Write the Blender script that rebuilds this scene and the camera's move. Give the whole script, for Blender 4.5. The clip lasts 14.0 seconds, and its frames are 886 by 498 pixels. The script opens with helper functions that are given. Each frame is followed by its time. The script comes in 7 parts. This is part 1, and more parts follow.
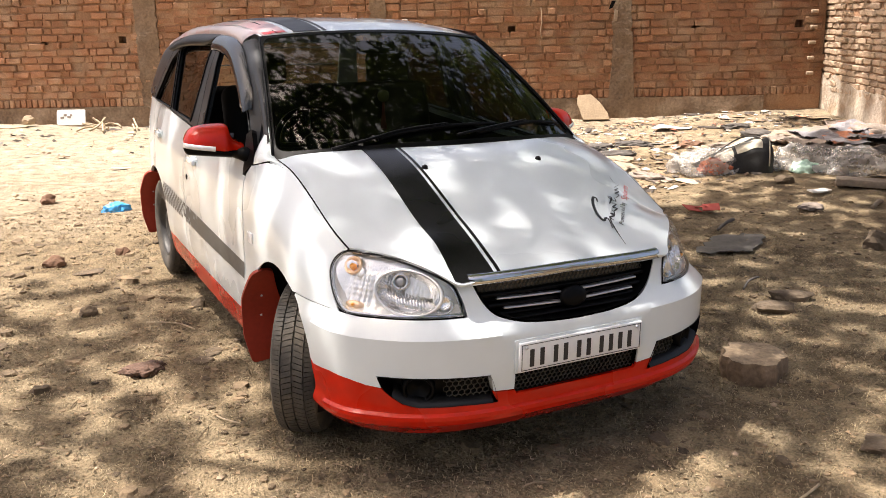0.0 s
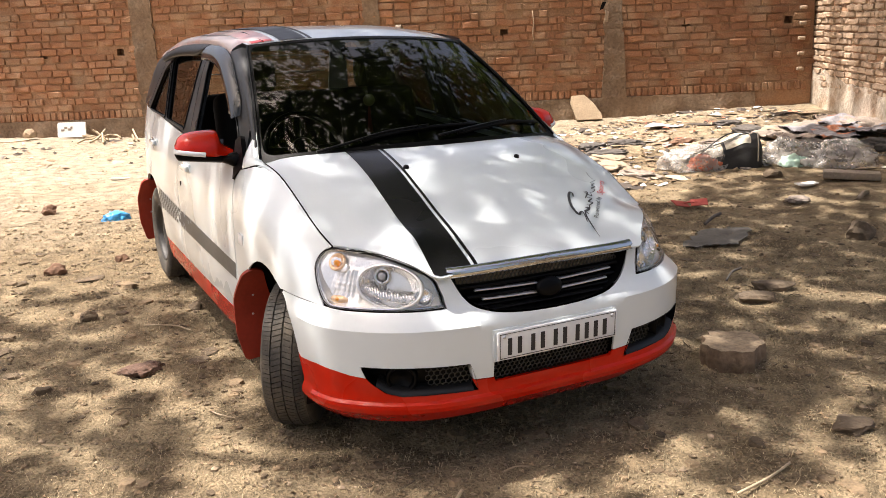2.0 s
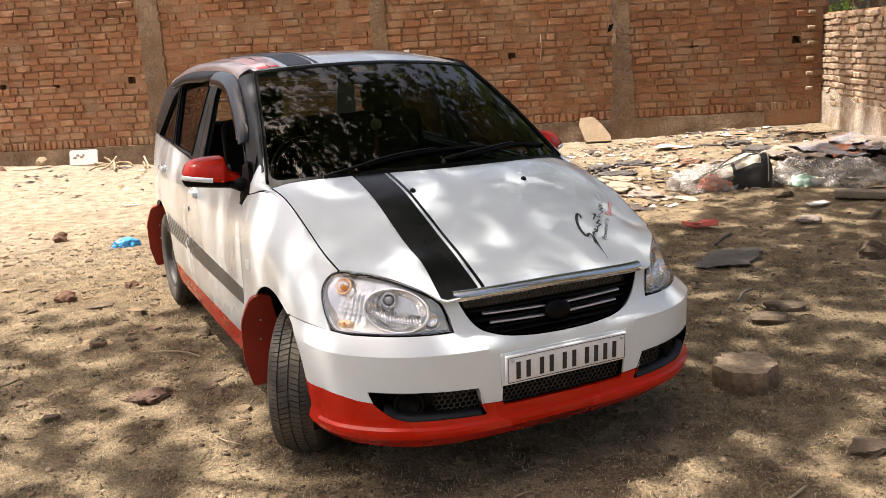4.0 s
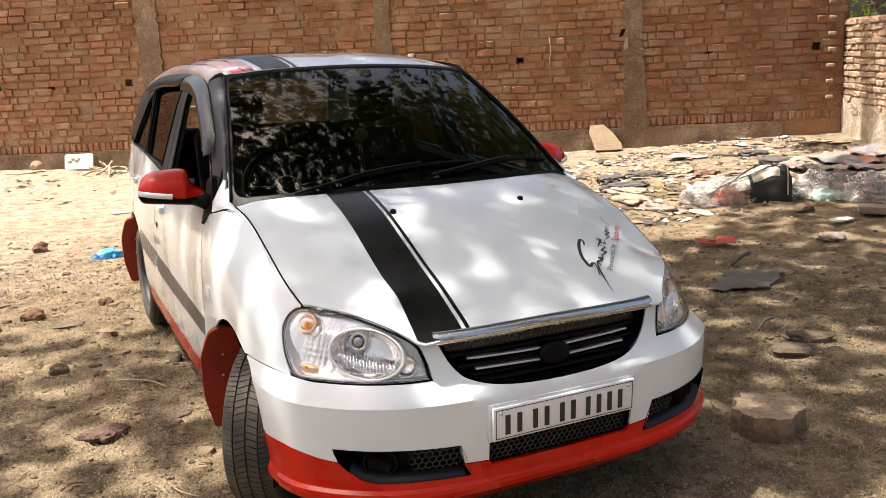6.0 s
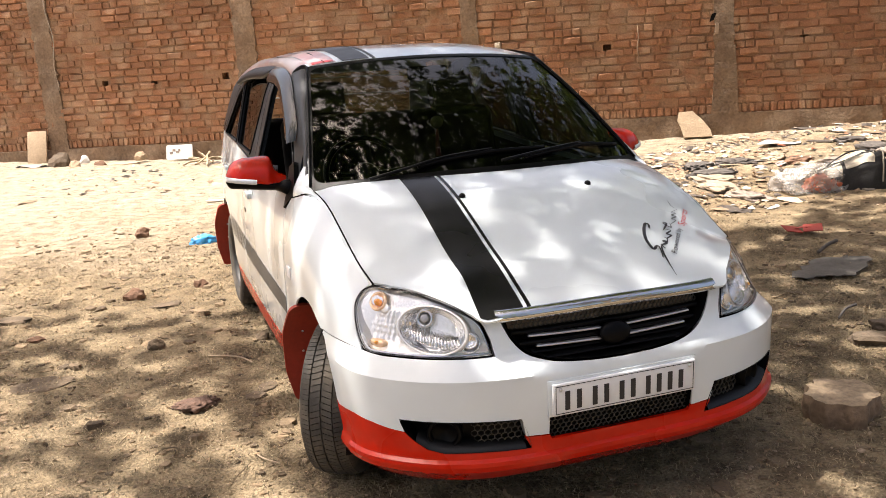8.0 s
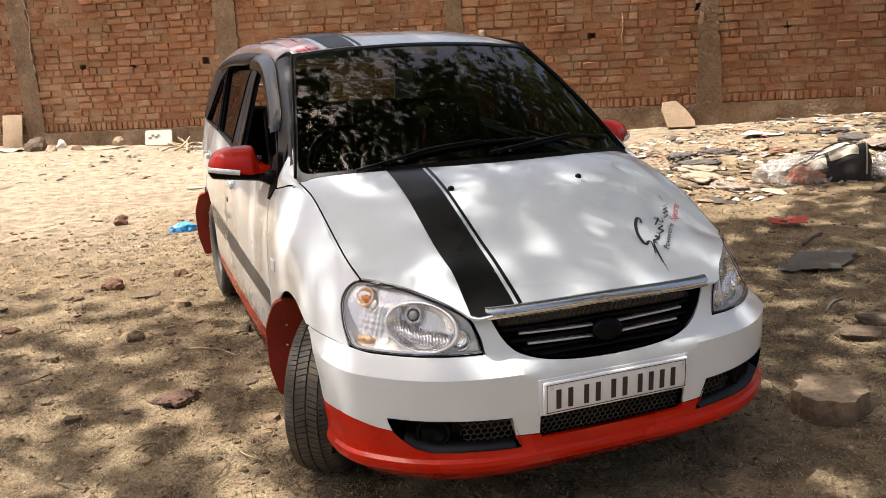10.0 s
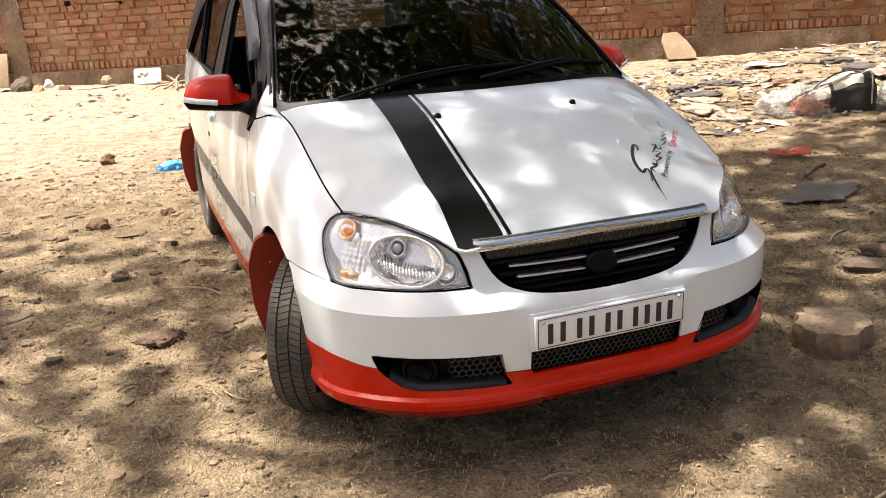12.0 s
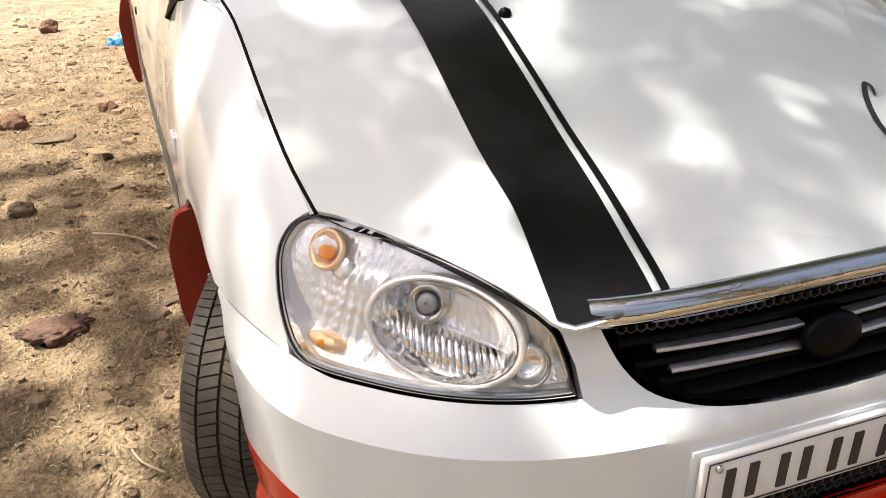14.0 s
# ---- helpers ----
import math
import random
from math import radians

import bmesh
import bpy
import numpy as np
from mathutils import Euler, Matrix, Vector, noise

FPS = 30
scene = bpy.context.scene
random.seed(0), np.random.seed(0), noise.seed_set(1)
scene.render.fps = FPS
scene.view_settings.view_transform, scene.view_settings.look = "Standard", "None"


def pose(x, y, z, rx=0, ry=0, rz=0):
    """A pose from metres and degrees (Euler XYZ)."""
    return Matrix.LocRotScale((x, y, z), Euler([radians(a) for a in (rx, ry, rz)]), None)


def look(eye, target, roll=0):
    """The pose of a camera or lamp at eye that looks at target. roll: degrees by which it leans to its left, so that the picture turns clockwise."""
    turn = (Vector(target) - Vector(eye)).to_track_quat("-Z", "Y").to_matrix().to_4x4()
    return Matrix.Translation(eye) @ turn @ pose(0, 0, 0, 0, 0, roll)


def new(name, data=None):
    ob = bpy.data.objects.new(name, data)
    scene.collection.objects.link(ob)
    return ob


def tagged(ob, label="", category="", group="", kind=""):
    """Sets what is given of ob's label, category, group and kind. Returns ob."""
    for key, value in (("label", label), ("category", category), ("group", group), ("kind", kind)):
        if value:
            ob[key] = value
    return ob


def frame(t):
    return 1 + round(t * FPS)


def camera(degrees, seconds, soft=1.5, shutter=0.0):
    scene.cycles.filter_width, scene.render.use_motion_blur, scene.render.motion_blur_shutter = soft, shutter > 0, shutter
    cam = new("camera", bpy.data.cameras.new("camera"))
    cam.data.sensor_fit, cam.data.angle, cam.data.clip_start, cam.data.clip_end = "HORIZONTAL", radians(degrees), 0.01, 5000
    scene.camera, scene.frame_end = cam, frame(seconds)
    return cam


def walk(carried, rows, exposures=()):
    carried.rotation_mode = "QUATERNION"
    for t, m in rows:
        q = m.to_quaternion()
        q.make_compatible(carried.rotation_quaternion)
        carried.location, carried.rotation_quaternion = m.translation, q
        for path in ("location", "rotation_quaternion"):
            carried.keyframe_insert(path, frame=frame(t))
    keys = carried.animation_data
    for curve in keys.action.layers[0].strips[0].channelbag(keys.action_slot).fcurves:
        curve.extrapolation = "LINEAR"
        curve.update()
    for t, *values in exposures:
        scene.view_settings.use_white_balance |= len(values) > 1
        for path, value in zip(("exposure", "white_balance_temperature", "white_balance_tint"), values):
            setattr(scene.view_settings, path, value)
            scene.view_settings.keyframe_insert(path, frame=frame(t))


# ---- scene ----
from mathutils import geometry

cam = camera(54.03, 14.0, soft=0.8)
PATH = [
    (0, (-1.703, -4.091, 1.521), (-0.798, -2.383, 1.007), 0.5),
    (0.5, (-1.716, -4.222, 1.519), (-0.813, -2.512, 1.006), 0.5),
    (1, (-1.716, -4.249, 1.523), (-0.812, -2.543, 1.002), 0.2),
    (1.5, (-1.702, -4.25, 1.519), (-0.8, -2.54, 1.006), -0.3),
    (2, (-1.688, -4.246, 1.522), (-0.791, -2.531, 1.018), -0.9),
    (2.5, (-1.679, -4.242, 1.516), (-0.786, -2.522, 1.024), -1.1),
    (3, (-1.677, -4.251, 1.516), (-0.79, -2.522, 1.041), -1.1),
    (5.3, (-1.557, -4.107, 1.52), (-0.685, -2.362, 1.078), -2.2),
    (5.5, (-1.502, -4.064, 1.517), (-0.633, -2.321, 1.064), -2.1),
    (6, (-1.397, -3.915, 1.508), (-0.537, -2.164, 1.067), -1.2),
    (6.5, (-1.338, -3.744, 1.511), (-0.477, -1.986, 1.104), -0.6),
    (7, (-1.328, -3.71, 1.501), (-0.483, -1.947, 1.081), -0.4),
    (7.5, (-1.338, -3.868, 1.509), (-0.544, -2.081, 1.088), -0.8),
    (8, (-1.37, -4.055, 1.507), (-0.705, -2.225, 1.049), -2.3),
    (8.2, (-1.415, -4.095, 1.515), (-0.736, -2.271, 1.054), -2.3),
    (10.3, (-1.356, -3.97, 1.519), (-0.651, -2.164, 1.029), -1.6),
    (10.5, (-1.345, -3.964, 1.524), (-0.64, -2.152, 1.055), -1.6),
    (11, (-1.328, -3.93, 1.508), (-0.618, -2.12, 1.038), -1.9),
    (11.5, (-1.314, -3.926, 1.486), (-0.606, -2.118, 1.008), -2.2),
    (12, (-1.292, -3.886, 1.454), (-0.606, -2.113, 0.833), -2.3),
    (12.5, (-1.207, -3.689, 1.407), (-0.537, -1.953, 0.674), -1.4),
    (13, (-1.09, -3.364, 1.355), (-0.439, -1.695, 0.466), -0.7),
    (13.5, (-0.93, -2.971, 1.349), (-0.285, -1.294, 0.469), -0.6),
    (14, (-0.913, -2.626, 1.299), (-0.278, -0.957, 0.399), -0.1),
]
walk(cam, [(t, look(eye, target, roll)) for t, eye, target, roll in PATH], [(0.0, 1.2, 6800, 14), (1.0, 1.22, 6800, 14), (2.0, 1.16, 6800, 14), (3.0, 1.1, 6800, 14), (5.5, 0.95, 6800, 14), (6.0, 1.1, 6800, 14), (6.5, 0.80, 6800, 14), (7.0, 1.0, 6800, 14), (7.5, 1.15, 6800, 14), (8.0, 1.25, 6800, 14), (10.5, 0.87, 6800, 14), (11.2, 0.96, 6800, 14), (12.0, 1.2, 6850, 14), (12.5, 1.2, 6900, 14), (13.2, 1.36, 7000, 14), (14.0, 1.2, 7050, 14)])

# ---- light ----
SUN = Vector((-0.36, 0.222, 1.0)).normalized()
world = bpy.data.worlds.new("sky")
scene.world = world
world.use_nodes = True
sky = world.node_tree.nodes.new("ShaderNodeTexSky")
sky.sky_type, sky.sun_disc = "NISHITA", False
sky.sun_elevation, sky.sun_rotation = math.asin(SUN.z), math.atan2(SUN.x, SUN.y)
sky.dust_density, sky.ozone_density = 9.0, 0.4
world.node_tree.links.new(sky.outputs[0], world.node_tree.nodes["Background"].inputs[0])
world.node_tree.nodes["Background"].inputs[1].default_value = 0.122
sun = new("sun", bpy.data.lights.new("sun", "SUN"))
sun.data.energy, sun.data.angle, sun.data.color = 5.0, radians(0.55), (1.0, 0.965, 0.895)
sun.matrix_world = look((0, 0, 20), Vector((0, 0, 20)) - SUN)


# ---- materials ----
def surf(name, color, rough=0.6, metal=0.0, coat=0.0, grain=40.0, patch=4.0, vary=0.15, bump=0.0, random_piece=0.0, tint=None, tint_scale=3.0, tint_cut=(0.5, 0.65), spec=0.5, rough_vary=0.0, island=False, whole=False):
    """A procedural surface: two scales of variation, bump, an optional second colour in patches, and a change from piece to piece."""
    m = bpy.data.materials.new(name)
    m.use_nodes = True
    n, l = m.node_tree.nodes, m.node_tree.links
    p = n["Principled BSDF"]
    p.inputs["Roughness"].default_value, p.inputs["Metallic"].default_value = rough, metal
    p.inputs["Coat Weight"].default_value, p.inputs["Coat Roughness"].default_value = coat, 0.04
    p.inputs["Specular IOR Level"].default_value = spec
    co = n.new("ShaderNodeTexCoord")
    fine, wide = n.new("ShaderNodeTexNoise"), n.new("ShaderNodeTexNoise")
    spot = n.new("ShaderNodeNewGeometry").outputs["Position"] if whole else co.outputs["Object"]
    for t, s, d in ((fine, grain, 4), (wide, patch, 3)):
        t.inputs["Scale"].default_value, t.inputs["Detail"].default_value = s, d
        l.new(spot, t.inputs["Vector"])
    mix = n.new("ShaderNodeMath")
    mix.operation = "ADD"
    l.new(fine.outputs["Fac"], mix.inputs[0])
    l.new(wide.outputs["Fac"], mix.inputs[1])
    rng = n.new("ShaderNodeMapRange")
    rng.inputs["From Min"].default_value, rng.inputs["From Max"].default_value = 0.65, 1.35
    rng.inputs["To Min"].default_value, rng.inputs["To Max"].default_value = 1 - vary, 1 + vary
    l.new(mix.outputs[0], rng.inputs["Value"])
    val = rng.outputs[0]
    if random_piece:
        src = n.new("ShaderNodeNewGeometry") if island else n.new("ShaderNodeObjectInfo")
        r2 = n.new("ShaderNodeMapRange")
        r2.inputs["To Min"].default_value, r2.inputs["To Max"].default_value = 1 - random_piece, 1 + random_piece
        l.new(src.outputs["Random Per Island" if island else "Random"], r2.inputs["Value"])
        mul = n.new("ShaderNodeMath")
        mul.operation = "MULTIPLY"
        l.new(val, mul.inputs[0])
        l.new(r2.outputs[0], mul.inputs[1])
        val = mul.outputs[0]
    base = n.new("ShaderNodeRGB")
    base.outputs[0].default_value = (*color, 1)
    col = base.outputs[0]
    if tint:
        third = n.new("ShaderNodeTexNoise")
        third.inputs["Scale"].default_value, third.inputs["Detail"].default_value = tint_scale, 6
        l.new(spot, third.inputs["Vector"])
        cut = n.new("ShaderNodeMapRange")
        cut.inputs["From Min"].default_value, cut.inputs["From Max"].default_value = tint_cut
        l.new(third.outputs["Fac"], cut.inputs["Value"])
        two = n.new("ShaderNodeMix")
        two.data_type = "RGBA"
        two.inputs["B"].default_value = (*tint, 1)
        l.new(cut.outputs[0], two.inputs["Factor"])
        l.new(col, two.inputs["A"])
        col = two.outputs["Result"]
    hue = n.new("ShaderNodeHueSaturation")
    l.new(val, hue.inputs["Value"])
    l.new(col, hue.inputs["Color"])
    l.new(hue.outputs[0], p.inputs["Base Color"])
    if rough_vary:
        r3 = n.new("ShaderNodeMapRange")
        r3.inputs["From Min"].default_value, r3.inputs["From Max"].default_value = 0.3, 0.7
        r3.inputs["To Min"].default_value, r3.inputs["To Max"].default_value = max(0.0, rough - rough_vary), min(1.0, rough + rough_vary)
        l.new(wide.outputs["Fac"], r3.inputs["Value"])
        l.new(r3.outputs[0], p.inputs["Roughness"])
    if bump:
        b = n.new("ShaderNodeBump")
        b.inputs["Strength"].default_value, b.inputs["Distance"].default_value = 1.0, bump
        l.new(mix.outputs[0], b.inputs["Height"])
        l.new(b.outputs[0], p.inputs["Normal"])
    return m


def glass(name, tint, gloss_rough=0.0, least=0.045):
    """Thin tinted pane: see-through, with a mirror gloss that grows at a grazing view."""
    m = bpy.data.materials.new(name)
    m.use_nodes = True
    n, l = m.node_tree.nodes, m.node_tree.links
    n.remove(n["Principled BSDF"])
    clear, shine, mix, edge = n.new("ShaderNodeBsdfTransparent"), n.new("ShaderNodeBsdfGlossy"), n.new("ShaderNodeMixShader"), n.new("ShaderNodeLayerWeight")
    clear.inputs["Color"].default_value = (*tint, 1)
    shine.inputs["Roughness"].default_value = gloss_rough
    edge.inputs["Blend"].default_value = 0.5
    steep, grow = n.new("ShaderNodeMath"), n.new("ShaderNodeMath")
    steep.operation, grow.operation = "POWER", "MULTIPLY_ADD"
    steep.inputs[1].default_value = 5.0
    grow.inputs[1].default_value, grow.inputs[2].default_value = 1 - least, least
    l.new(edge.outputs["Facing"], steep.inputs[0])
    l.new(steep.outputs[0], grow.inputs[0])
    l.new(grow.outputs[0], mix.inputs[0])
    l.new(clear.outputs[0], mix.inputs[1])
    l.new(shine.outputs[0], mix.inputs[2])
    l.new(mix.outputs[0], n["Material Output"].inputs["Surface"])
    return m


WHITE = surf("white_car_paint", (0.672, 0.735, 0.765), 0.30, coat=0.9, grain=9, patch=1.5, vary=0.03, rough_vary=0.08)
RED = surf("red_car_paint", (0.50, 0.011, 0.001), 0.26, coat=0.22, spec=0.22, grain=25, patch=3, vary=0.10, rough_vary=0.1)
GREY = surf("dark_grey_film", (0.018, 0.020, 0.024), 0.38, spec=0.25, grain=60, patch=3, vary=0.2, rough_vary=0.12)
STRIPE = surf("grey_side_film", (0.085, 0.083, 0.080), 0.5, grain=60, patch=3, vary=0.2, rough_vary=0.1)
BLACK = surf("black_vinyl", (0.0045, 0.0045, 0.005), 0.28, spec=0.30, grain=30, patch=2, vary=0.2, rough_vary=0.08)
PLASTIC = surf("black_plastic", (0.003, 0.003, 0.0035), 0.33, spec=0.09, grain=120, patch=8, vary=0.25, bump=0.0006)
TRIM = surf("dark_grey_plastic", (0.008, 0.008, 0.0085), 0.42, spec=0.3, grain=120, patch=8, vary=0.25, bump=0.0006)
# Near-black of underside parts, also laid in as the shade of gaps and holes.
GAP = surf("underside_and_gap_shade", (0.005, 0.005, 0.005), 0.95, spec=0.1, grain=30, patch=5, vary=0.3)
CHROME = surf("chrome", (0.58, 0.585, 0.59), 0.07, metal=1.0, grain=28, patch=9, vary=0.06, rough_vary=0.03, bump=0.0012)
SILVER = surf("silver_trim", (0.62, 0.63, 0.65), 0.28, metal=0.9, grain=60, patch=6, vary=0.08)
AMBER = surf("amber_lens", (0.90, 0.36, 0.05), 0.15, grain=40, patch=6, vary=0.1)
RUBBER = surf("dusty_tyre_rubber", (0.056, 0.050, 0.043), 0.85, grain=140, patch=9, vary=0.3, bump=0.0008, tint=(0.095, 0.079, 0.058), tint_scale=9, tint_cut=(0.45, 0.75))
STEEL = surf("grey_steel_rim", (0.045, 0.043, 0.041), 0.55, metal=0.2, grain=60, patch=8, vary=0.25)
FLAP = surf("red_rubber_mudflap", (0.33, 0.030, 0.012), 0.55, grain=60, patch=6, vary=0.18, rough_vary=0.1)
PLATE = surf("white_plate", (0.74, 0.75, 0.76), 0.35, grain=60, patch=6, vary=0.04)
INK = surf("dark_lettering", (0.02, 0.02, 0.025), 0.4, grain=60, patch=6, vary=0.2)
LETTER_RED = surf("red_lettering", (0.55, 0.03, 0.04), 0.4, grain=60, patch=6, vary=0.1)
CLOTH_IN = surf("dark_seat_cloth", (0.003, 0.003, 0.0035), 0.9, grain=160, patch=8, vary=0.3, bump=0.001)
GLASS = glass("windscreen_glass", (0.20, 0.24, 0.21), 0.0, 0.036)
TINT = glass("dark_tinted_glass", (0.10, 0.075, 0.06), 0.0, 0.05)
LENS = glass("clear_lamp_lens", (0.97, 0.97, 0.97), 0.0, 0.03)
SMOKE = surf("smoky_visor", (0.010, 0.016, 0.026), 0.12, coat=0.0, spec=0.35, grain=20, patch=4, vary=0.2, rough_vary=0.06)


def faceted(name, color, metal, rough, scale, depth):
    """Bright moulded reflector: small pressed facets over a silvered ground."""
    m = surf(name, color, rough, metal=metal, grain=90, patch=20, vary=0.06, bump=0.001)
    n, l = m.node_tree.nodes, m.node_tree.links
    p = n["Principled BSDF"]
    old = p.inputs["Normal"].links[0].from_node
    co, stretch, cell, bump = n.new("ShaderNodeTexCoord"), n.new("ShaderNodeMapping"), n.new("ShaderNodeTexVoronoi"), n.new("ShaderNodeBump")
    stretch.inputs["Scale"].default_value = scale
    cell.inputs["Scale"].default_value = 1.0
    bump.inputs["Strength"].default_value, bump.inputs["Distance"].default_value = 1.0, depth
    l.new(co.outputs["Object"], stretch.inputs[0])
    l.new(stretch.outputs[0], cell.inputs["Vector"])
    l.new(cell.outputs["Distance"], bump.inputs["Height"])
    l.new(old.outputs[0], bump.inputs["Normal"])
    l.new(bump.outputs[0], p.inputs["Normal"])
    return m


REFLECT = faceted("lamp_reflector", (0.90, 0.90, 0.89), 0.60, 0.24, (150, 150, 55), 0.0009)
MIRROR_BOWL = faceted("lamp_bowl", (0.90, 0.90, 0.90), 0.88, 0.14, (85, 85, 14), 0.0026)
PALE_TRIM = surf("silvered_lamp_trim", (0.70, 0.70, 0.69), 0.25, metal=0.5, coat=0.4, grain=60, patch=12, vary=0.05)
# Orange reflection of the bulb, put into the reflector's own colour.
AMBER_GLOW = faceted("painted_amber_glow", (0.95, 0.66, 0.42), 0.5, 0.22, (130, 130, 60), 0.0008)
BULB_CAP = surf("grey_bulb_cap", (0.30, 0.30, 0.31), 0.3, metal=0.6, grain=60, patch=9, vary=0.15)
COMB = surf("dark_honeycomb", (0.040, 0.039, 0.036), 0.45, grain=60, patch=8, vary=0.25)
RADIATOR = surf("dusty_radiator", (0.15, 0.125, 0.095), 0.8, grain=90, patch=14, vary=0.4)
CLEAR = glass("rear_glass", (0.62, 0.66, 0.62), 0.0, 0.04)
# Red patches are faded paint; the pinkish base holds the brick wall's reflection.
ROOF_PINK = surf("faded_red_and_wall_reflection", (0.44, 0.36, 0.36), 0.35, coat=0.4, grain=20, patch=4, vary=0.06, tint=(0.45, 0.20, 0.18), tint_scale=4.5, tint_cut=(0.48, 0.62))
# ---- shape functions of the car: front looks to -y, length about 3.65 m ----
def lerp(a, b, t):
    return a + (b - a) * t


def ramp(v, *pairs):
    """Smooth curve through (v, value) pairs that never overshoots."""
    if v <= pairs[0][0]:
        return pairs[0][1]
    if v >= pairs[-1][0]:
        return pairs[-1][1]
    i = max(k for k in range(len(pairs) - 1) if pairs[k][0] <= v)
    rise = lambda k: (pairs[k + 1][1] - pairs[k][1]) / (pairs[k + 1][0] - pairs[k][0])

    def lean(k):
        if k == 0 or k == len(pairs) - 1:
            return rise(0 if k == 0 else k - 1)
        p, q = rise(k - 1), rise(k)
        return 2 * p * q / (p + q) if p * q > 0 else 0.0
    (a, p), (b, q) = pairs[i], pairs[i + 1]
    h, t = b - a, (v - a) / (b - a)
    return p * (1 + 2 * t) * (1 - t) ** 2 + h * lean(i) * t * (1 - t) ** 2 + q * t * t * (3 - 2 * t) - h * lean(i + 1) * t * t * (1 - t)


def easy(v, a, b):
    t = min(1.0, max(0.0, (v - a) / (b - a)))
    return t * t * (3 - 2 * t)


def plan_curve():
    """The outline of the body from above, from the middle of the nose round one side to the middle of the tail."""
    out = [(0.02 * i, -1.875 + 0.69 * (0.02 * i) ** 4) for i in range(38)]
    p0, p1, p2, p3 = (0.74, -1.668), (0.80, -1.60), (0.822, -1.48), (0.822, -1.30)
    for i in range(1, 17):
        t = i / 16
        c = ((1 - t) ** 3, 3 * t * (1 - t) ** 2, 3 * t * t * (1 - t), t ** 3)
        out.append(tuple(c[0] * a + c[1] * b + c[2] * d + c[3] * e for a, b, d, e in zip(p0, p1, p2, p3)))
    out += [(0.822 + 0.01 * math.sin(math.pi * i / 52), -1.30 + 0.05 * i) for i in range(1, 52)]
    p0, p1, p2, p3 = (0.822, 1.25), (0.824, 1.56), (0.80, 1.72), (0.55, 1.76)
    for i in range(1, 17):
        t = i / 16
        c = ((1 - t) ** 3, 3 * t * (1 - t) ** 2, 3 * t * t * (1 - t), t ** 3)
        out.append(tuple(c[0] * a + c[1] * b + c[2] * d + c[3] * e for a, b, d, e in zip(p0, p1, p2, p3)))
    out += [(0.55 - 0.05 * i, 1.76 + 0.04 * (1 - ((0.55 - 0.05 * i) / 0.55) ** 2)) for i in range(1, 12)]
    return out


PLAN = plan_curve()
RUN = [0.0]
for (ax, ay), (bx, by) in zip(PLAN, PLAN[1:]):
    RUN.append(RUN[-1] + math.hypot(bx - ax, by - ay))


def plan_at(s):
    i = max(0, min(len(PLAN) - 2, int(np.searchsorted(RUN, s, side="right")) - 1))
    t = (s - RUN[i]) / (RUN[i + 1] - RUN[i])
    (ax, ay), (bx, by) = PLAN[i], PLAN[i + 1]
    j, k = max(0, i - 1), min(len(PLAN) - 1, i + 2)
    d0 = (PLAN[i + 1][0] - PLAN[j][0], PLAN[i + 1][1] - PLAN[j][1])
    d1 = (PLAN[k][0] - ax, PLAN[k][1] - ay)
    l0, l1 = math.hypot(*d0), math.hypot(*d1)
    tx, ty = lerp(d0[0] / l0, d1[0] / l1, t), lerp(d0[1] / l0, d1[1] / l1, t)
    return lerp(ax, bx, t), lerp(ay, by, t), tx, ty


def s_of_y(y):
    """The run along the side at which the outline has this y (past the front corner)."""
    for i in range(38, len(PLAN) - 14):
        if PLAN[i][1] <= y <= PLAN[i + 1][1]:
            return lerp(RUN[i], RUN[i + 1], (y - PLAN[i][1]) / (PLAN[i + 1][1] - PLAN[i][1]))
    return RUN[38]


def top_edge(y):
    """Height of the bonnet line and of the belt line."""
    return ramp(y, (-1.6, 0.735), (-1.47, 0.787), (-1.36, 0.836), (-1.2, 0.906), (-1.0, 0.962), (-0.85, 0.985), (-0.70, 0.955), (-0.5, 0.950), (0.3, 0.975), (1.3, 1.035), (1.58, 1.056))


def shell(s, z, out=0.0):
    """The outer skin below the belt line, for x > 0."""
    x, y, tx, ty = plan_at(s)
    front = 1 - easy(y, -1.66, -1.25) if y < 0 else 0.0
    dn = ramp(z, (0.18, 0.09), (0.220, 0.04), (0.238, 0.012), (0.252, -0.003), (0.270, -0.009), (0.283, -0.008), (0.291, 0.004), (0.300, 0.008), (0.345, 0.004), (0.40, 0.0), (0.526, 0.0), (0.540, 0.0005), (0.554, 0.010), (0.60, 0.046), (0.72, 0.072), (0.80, 0.105))
    dn += max(0.0, z - 0.55) * 1.05 * min(x, 0.70) ** 3 - 0.014 * easy(z, 0.64, 0.77) * easy(x, 0.52, 0.68)
    top = top_edge(y)
    deep = 0.066 * (1 - easy(y, -0.98, -0.72)) + 0.045 if y < 0.6 else 0.045
    tall = 0.24
    q = max(0.0, (z - top + tall) / tall)
    ds = ramp(z, (0.16, 0.06), (0.22, 0.028), (0.30, 0.012), (0.40, 0.0), (0.62, 0.0), (0.75, 0.006), (1.0, 0.02)) + deep * min(q, 1.2) ** 2.2
    if y > 1.2:
        ds = lerp(ds, ramp(z, (0.16, 0.06), (0.24, 0.0), (0.50, 0.0), (0.60, 0.004), (0.85, 0.010), (1.05, 0.036)), easy(y, 1.25, 1.65))
    d = lerp(ds, dn, front) - out - 0.012 * math.exp(-((s - 0.90) / 0.17) ** 2) * easy(z, 0.565, 0.66)
    return Vector((x - d * ty, y + d * tx, z))


